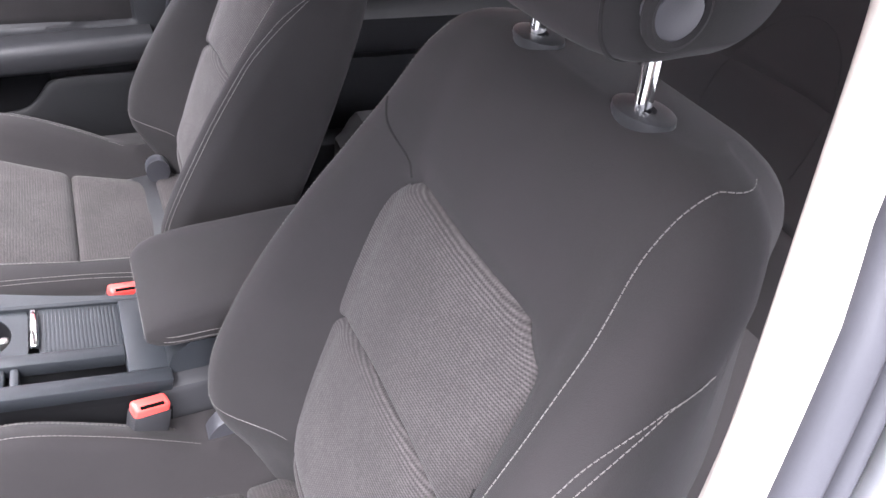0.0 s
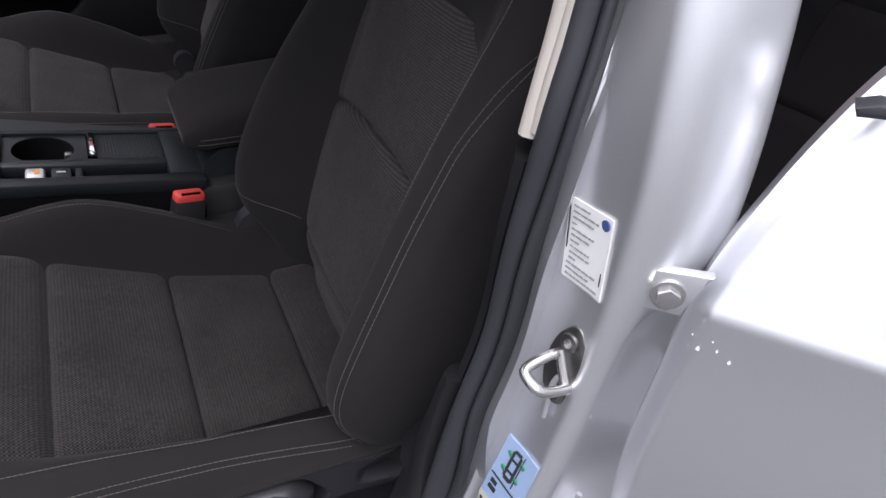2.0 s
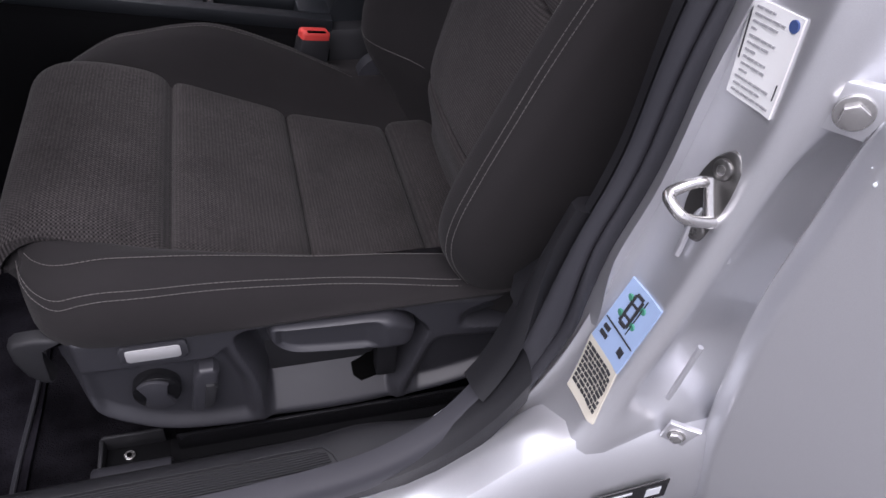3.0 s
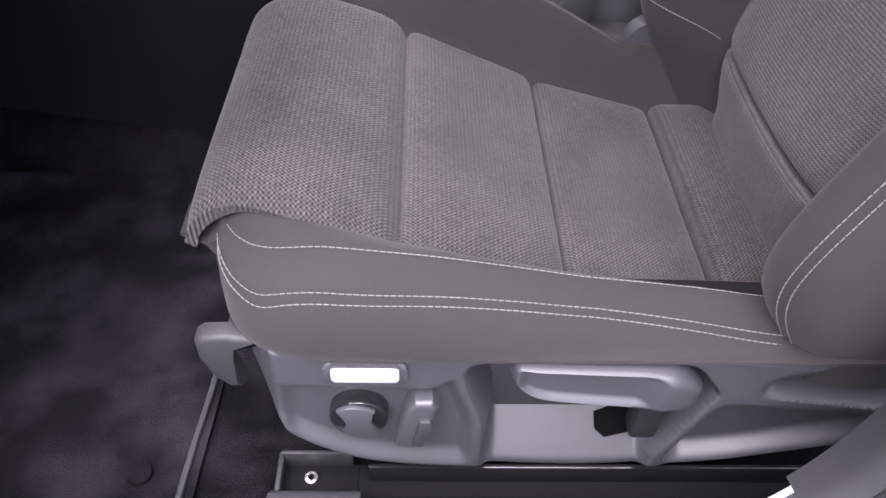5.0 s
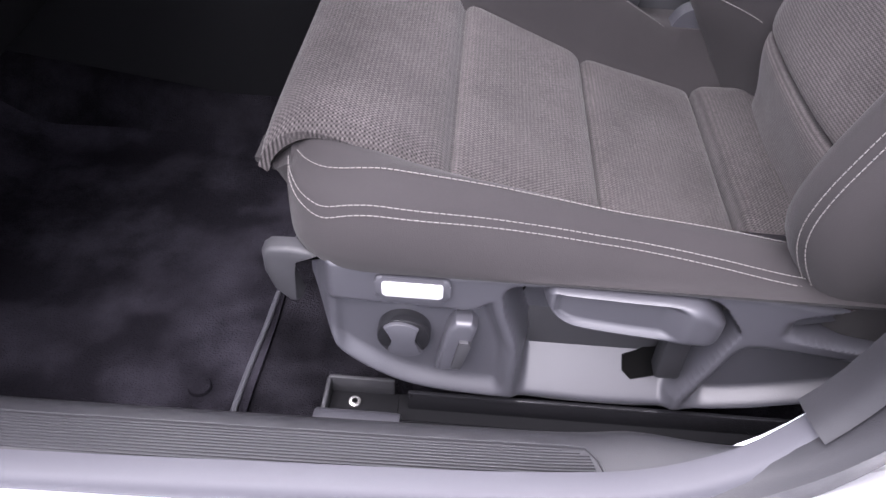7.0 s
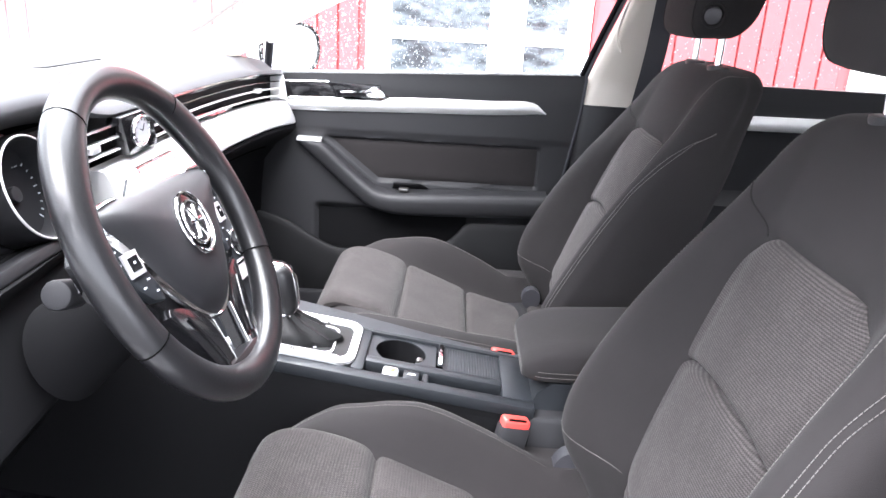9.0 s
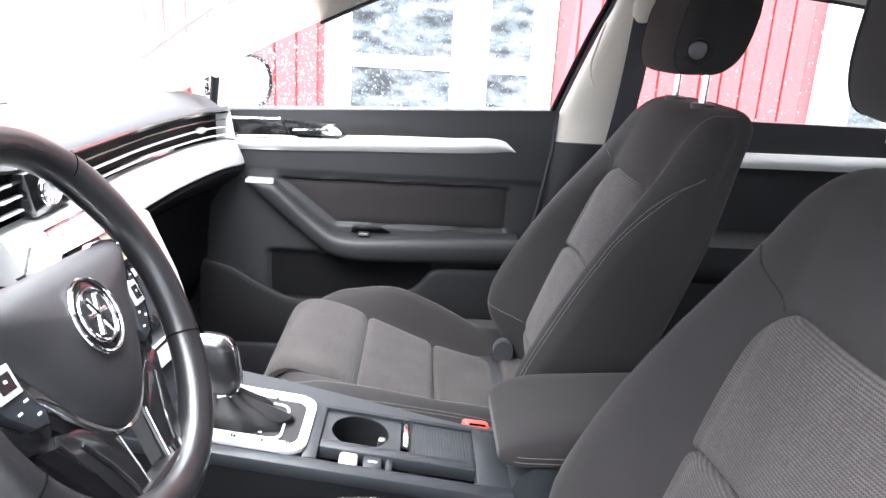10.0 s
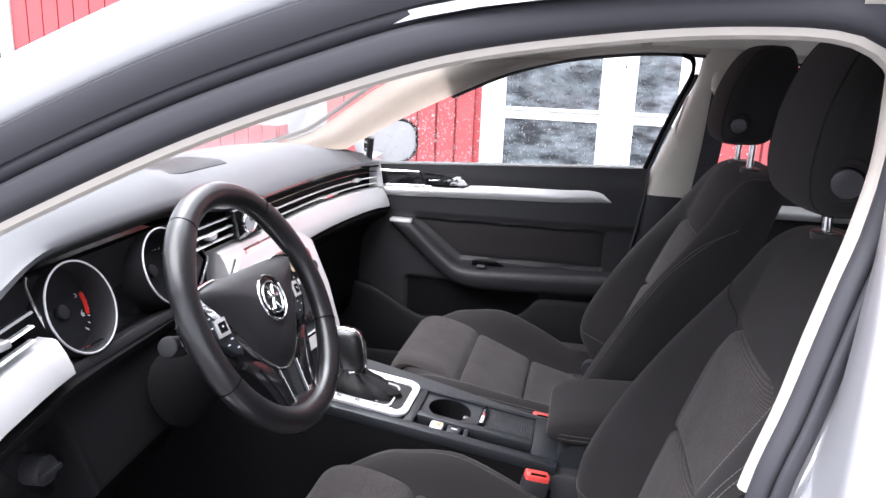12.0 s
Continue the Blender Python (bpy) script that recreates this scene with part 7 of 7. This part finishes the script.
hand = part("door_handle", prism([(-0.385, 0.925), (-0.31, 0.928), (-0.300, 0.940), (-0.288, 0.940), (-0.262, 0.917), (-0.278, 0.906), (-0.375, 0.906)], lambda u, v, w: Vector((u, 0.770 - w, v)), -0.01, 0.010, 0.004), chrome, door, "chrome inner door handle")
part("handle_recess", prism([(-0.380, 0.922), (-0.315, 0.925), (-0.318, 0.914), (-0.376, 0.912)], lambda u, v, w: Vector((u, 0.7595 - w, v)), 0.0, 0.0015), gloss_black, hand)
part("pull_cap", prism([(-0.492, 0.752), (-0.440, 0.748), (-0.428, 0.755), (-0.430, 0.782), (-0.492, 0.782)], lambda u, v, w: Vector((u, v, 0.800 + w - 0.08 * max(0, u + 0.44))), -0.004, 0.005, 0.002), silver, door, "bright cap on the door pull")
part("window_switch", box(-0.225, -0.200, 0.735, 0.752, 0.682, 0.690, 0.002), dark_steel, door, "small window switch")
part("door_shut_line", tube([(0.232, 0.778, 0.99), (0.225, 0.775, 0.90), (0.20, 0.77, 0.75), (0.165, 0.765, 0.60), (0.14, 0.76, 0.42)], 0.004, 8), rubber, door)
# door mirror outside
mir = thing("door_mirror", "silver door mirror outside the passenger window", "door mirror", place=(-0.5, 0.95, 0.98))
shell = []
for k in range(16):
    u = k / 15
    r = math.sqrt(max(0.0, 1 - (1 - u) ** 2.2)) if k else 0.05
    shell.append([Vector((-0.660 + 0.115 * u, 1.005 + 0.098 * r * math.copysign(abs(math.cos(a)) ** 0.75, math.cos(a)), 0.993 + 0.062 * r * math.copysign(abs(math.sin(a)) ** 0.8, math.sin(a)))) for a in np.linspace(0, 2 * math.pi, 33)[:-1]])
part("shell", loft(shell), paint, mir, "silver painted mirror shell")
part("rim", tube([Vector((-0.545, 1.005 + 0.098 * math.copysign(abs(math.cos(a)) ** 0.75, math.cos(a)), 0.993 + 0.062 * math.copysign(abs(math.sin(a)) ** 0.8, math.sin(a)))) for a in np.linspace(0, 2 * math.pi, 41)[:-1]], 0.005, 8, (1, 0, 0), True), gloss_black, mir, "black mirror rim")
part("mirror_glass", loft([[Vector((x, 1.005 + 0.094 * k * math.copysign(abs(math.cos(a)) ** 0.75, math.cos(a)), 0.993 + 0.058 * k * math.copysign(abs(math.sin(a)) ** 0.8, math.sin(a)))) for a in np.linspace(0, 2 * math.pi, 33)[:-1]] for x, k in ((-0.549, 1.0), (-0.546, 1.0), (-0.546, 0.05))]), chrome, mir, "mirror glass")
for o_ in mir.children:
    o_.data.transform(Matrix.Translation((-0.560, 1.010, 1.000)) @ Euler((0, 0, radians(-32))).to_matrix().to_4x4() @ Matrix.Scale(1.15, 4) @ Matrix.Translation((0.545, -1.005, -0.993)))
part("foot", box(-0.63, -0.56, 0.82, 0.93, 0.945, 0.975, 0.010), paint, mir)
part("quarter_post", tube([(-0.575, 0.803, 0.958), (-0.560, 0.775, 1.035)], 0.010, 8), rubber, mir, "black window post")

# ---- rear cabin ----
rear_door_p = thing("rear_passenger_door", "black rear passenger door card with silver strip", "car door", place=(0.6, 0.79, 0.4))
part("door_card", sheet(lambda u, v: Vector((u, 0.788 - 0.012 * ease(0.86, 0.9, 0.36 + 0.63 * v) - 0.05 * ease(0.72, 0.69, 0.36 + 0.63 * v) * ease(0.58, 0.62, 0.36 + 0.63 * v), 0.36 + 0.635 * v)), 0.34, 1.15, 40, 0, 1, 40, (0, 0.03, 0)), low_plastic, rear_door_p)
whole("passenger_sill", box(-0.95, 1.6, 0.715, 0.83, 0.24, 0.40, 0.012), sill_plastic, "black plastic sill on the passenger side", "door sill", kind="structure")
part("silver_strip", sheet(lambda u, v: Vector((u, 0.768 - 0.006 * math.sin(math.pi * v), 0.882 + 0.036 * v + 0.01 * (u - 0.3))), 0.40, 1.1, 20, 0, 1, 6, (0, 0.012, 0)), silver, rear_door_p, "brushed silver strip")
part("door_handle", prism([(0.40, 0.93), (0.46, 0.93), (0.485, 0.915), (0.46, 0.90), (0.40, 0.90)], lambda u, v, w: Vector((u, 0.764 - w, v)), -0.01, 0.010, 0.004), chrome, rear_door_p, "chrome inner handle")
bench = thing("rear_bench", "dark cloth rear bench seat", "rear seat", place=(1.0, 0, 0.3))


def bench_back(u, v):
    z = 0.46 + 0.56 * v
    s = 0.66 * u
    fold = 0.008 * math.exp(-((z - 0.82) / 0.006) ** 2) + 0.008 * math.exp(-((z - 0.64) / 0.006) ** 2)
    side = 0.03 * abs(math.sin(u * math.pi * 1.5)) ** 3
    return Vector((0.985 + 0.30 * (z - 0.46) + fold - side + 0.05 * ease(0.98, 1.02, z), s, z))


part("backrest", sheet(bench_back, -1, 1, 70, 0, 1, 50, (0.10, 0, 0)), cloth, bench)
part("cushion", sheet(lambda u, v: Vector((0.52 + 0.50 * v, 0.66 * u, 0.485 - 0.03 * v + 0.016 * math.sin(math.pi * v) - 0.06 * (1 - ease(0, 0.10, v)) + 0.02 * abs(math.sin(u * math.pi * 1.5)) ** 3)), -1, 1, 60, 0, 1, 30, (0, 0, -0.12)), cloth, bench)
part("stitching", stitches([Vector((0.56 + 0.0 * k, -0.62 + 0.02 * k, 0.487)) for k in range(20)], (0, 0, 1)), thread, bench, "pale seam")
for mid in (-0.62, 0.0, 0.62):
    arch = [bench_back(mid + 0.19 * math.cos(a) * min(1.0, 1.4 - 0.4 * abs(math.cos(a))), 0.52 + 0.32 * math.sin(a)) + Vector((-0.001, 0, 0)) for a in np.linspace(-0.25, math.pi + 0.25, 40)]
    part("seam", tube(arch, 0.0007, 6), cloth_back, bench)
part("shoulder_panel", box(1.08, 1.32, -0.72, -0.60, 0.5, 1.02, 0.03, 3), plastic, bench)
buckle(0.98, -0.43, 0.505, 0, "dark seat belt buckle on the rear bench")
for s in (-0.36, 0.0, 0.36):
    hr = thing("rear_head_restraint", "dark cloth rear head restraint", "head restraint", "rear head restraints", place=(1.2, s, 1.0))
    part("pad", ellipsoid((1.20, s, 1.075), 0.05, 0.12, 0.07, 24, 0.7), cloth, hr)
whole("parcel_shelf", box(1.24, 1.75, -0.66, 0.66, 0.97, 1.0, 0.01), plastic, "dark parcel shelf behind the rear bench", "parcel shelf", kind="structure")
whole("boot_panel", box(1.74, 1.78, -0.74, 0.74, 0.25, 1.22, 0.01), plastic, "dark panel closing the rear of the cabin", "car panel", kind="structure")
# Added plate, hidden by the dash: keeps windscreen light out of the footwell.
whole("scuttle", box(-1.19, -0.90, -0.76, 0.76, 0.90, 0.925, 0.005), low_plastic, "black scuttle closing the footwell", "car panel", kind="structure")
whole("bulkhead", box(-1.20, -1.12, -0.76, 0.76, 0.25, 0.96, 0.01), side_black, "dark footwell bulkhead", "car panel", kind="structure")
whole("door_outer", box(-0.70, 1.3, 0.835, 0.86, 0.28, 0.955, 0.01), paint, "silver outer skin of the passenger side", "car body", kind="structure")
whole("bonnet", sheet(lambda u, v: Vector((-1.12 - 0.95 * u, 0.72 * v, 0.985 - 0.16 * u - 0.05 * v * v)), 0, 1, 20, -1, 1, 20, (0, 0, -0.1)), paint, "silver car bonnet ahead of the windscreen", "bonnet", kind="structure")

# roof fittings
mirror_in = thing("interior_mirror", "black framed interior mirror under the roof", "interior mirror", place=(-0.36, 0.0, 1.26))
mo = [(u, v) for u, v in rounded_rect(0.225, 0.064, 0.022, 6)]
MI = look((-0.375, 0.02, 1.262), (0.45, -0.55, 1.18))


def on_mirror(u, v, w):
    return MI @ Vector((u, v, -w))


part("shell", prism(mo, on_mirror, -0.03, 0.0, 0.004), plastic, mirror_in)
part("bezel", ring_of(mo, 0.006, on_mirror, -0.004, 0.003), silver, mirror_in, "grey mirror bezel")
part("mirror_glass", prism([(u * 0.94, v * 0.84) for u, v in mo], on_mirror, -0.001, 0.001), chrome, mirror_in, "mirror glass")
part("stem", tube(spline([(-0.385, 0.02, 1.285), (-0.36, 0.01, 1.32), (-0.31, 0.0, 1.345)], 10), 0.014, 12), plastic, mirror_in)
for xx, yy in ((0.06, 0.60),):
    grab = thing("grab_handle", "cream folding grab handle on the roof edge", "grab handle", place=(xx, yy, 1.31))
    part("grip", tube(spline([(-0.036, 0.622, 1.318), (-0.030, 0.604, 1.316), (-0.010, 0.594, 1.326), (0.02, 0.590, 1.333), (0.08, 0.588, 1.337), (0.14, 0.590, 1.337), (0.168, 0.598, 1.330), (0.182, 0.606, 1.322), (0.186, 0.624, 1.326)], 40), (0.009, 0.012), 12), cream, grab)
    for x in (-0.034, 0.183):
        part("mount", box(x - 0.012, x + 0.012, 0.606, 0.645, 1.310 + 0.05 * max(0, x), 1.345 + 0.05 * max(0, x), 0.005), cream, grab)
visor = thing("sun_visor", "cream sun visor folded against the roof", "sun visor", place=(-0.16, 0.36, 1.35))
part("flap", box(-0.20, -0.06, 0.18, 0.54, -0.012, 0.006, 0.006, 3, Matrix.Translation((0, 0, 1.366)) @ Euler((radians(-6), radians(-10), 0)).to_matrix().to_4x4()), cream, visor)
part("warning_label", box(-0.155, -0.10, 0.28, 0.42, -0.0135, -0.0115, 0.0, 1, Matrix.Translation((0, 0, 1.366)) @ Euler((radians(-6), radians(-10), 0)).to_matrix().to_4x4()), paper, visor, "pale warning label")
lamp = thing("roof_console", "cream roof console with reading lamps", "roof console", place=(-0.12, 0, 1.35))
part("housing", box(-0.20, -0.02, -0.085, 0.085, 1.335, 1.362, 0.010, 3), cream, lamp)
for y in (-0.05, 0.05):
    part("lens", box(-0.10, -0.06, y - 0.02, y + 0.02, 1.330, 1.3365, 0.003), paper, lamp, "pale lamp lens")

# front wing and footwell sides, added to stop light leaking into the footwell
for side in (-1, 1):
    whole("kick_panel", box(-1.13, -0.80, side * 0.775 - 0.02, side * 0.775 + 0.02, 0.26, 0.90, 0.01), side_black, "black footwell side panel", "car panel", kind="structure")
    whole("front_wing", box(-1.95, -0.82, side * 0.835 - 0.02, side * 0.835 + 0.02, 0.30, 0.90, 0.03, 3), paint, "silver front wing", "car body", kind="structure")
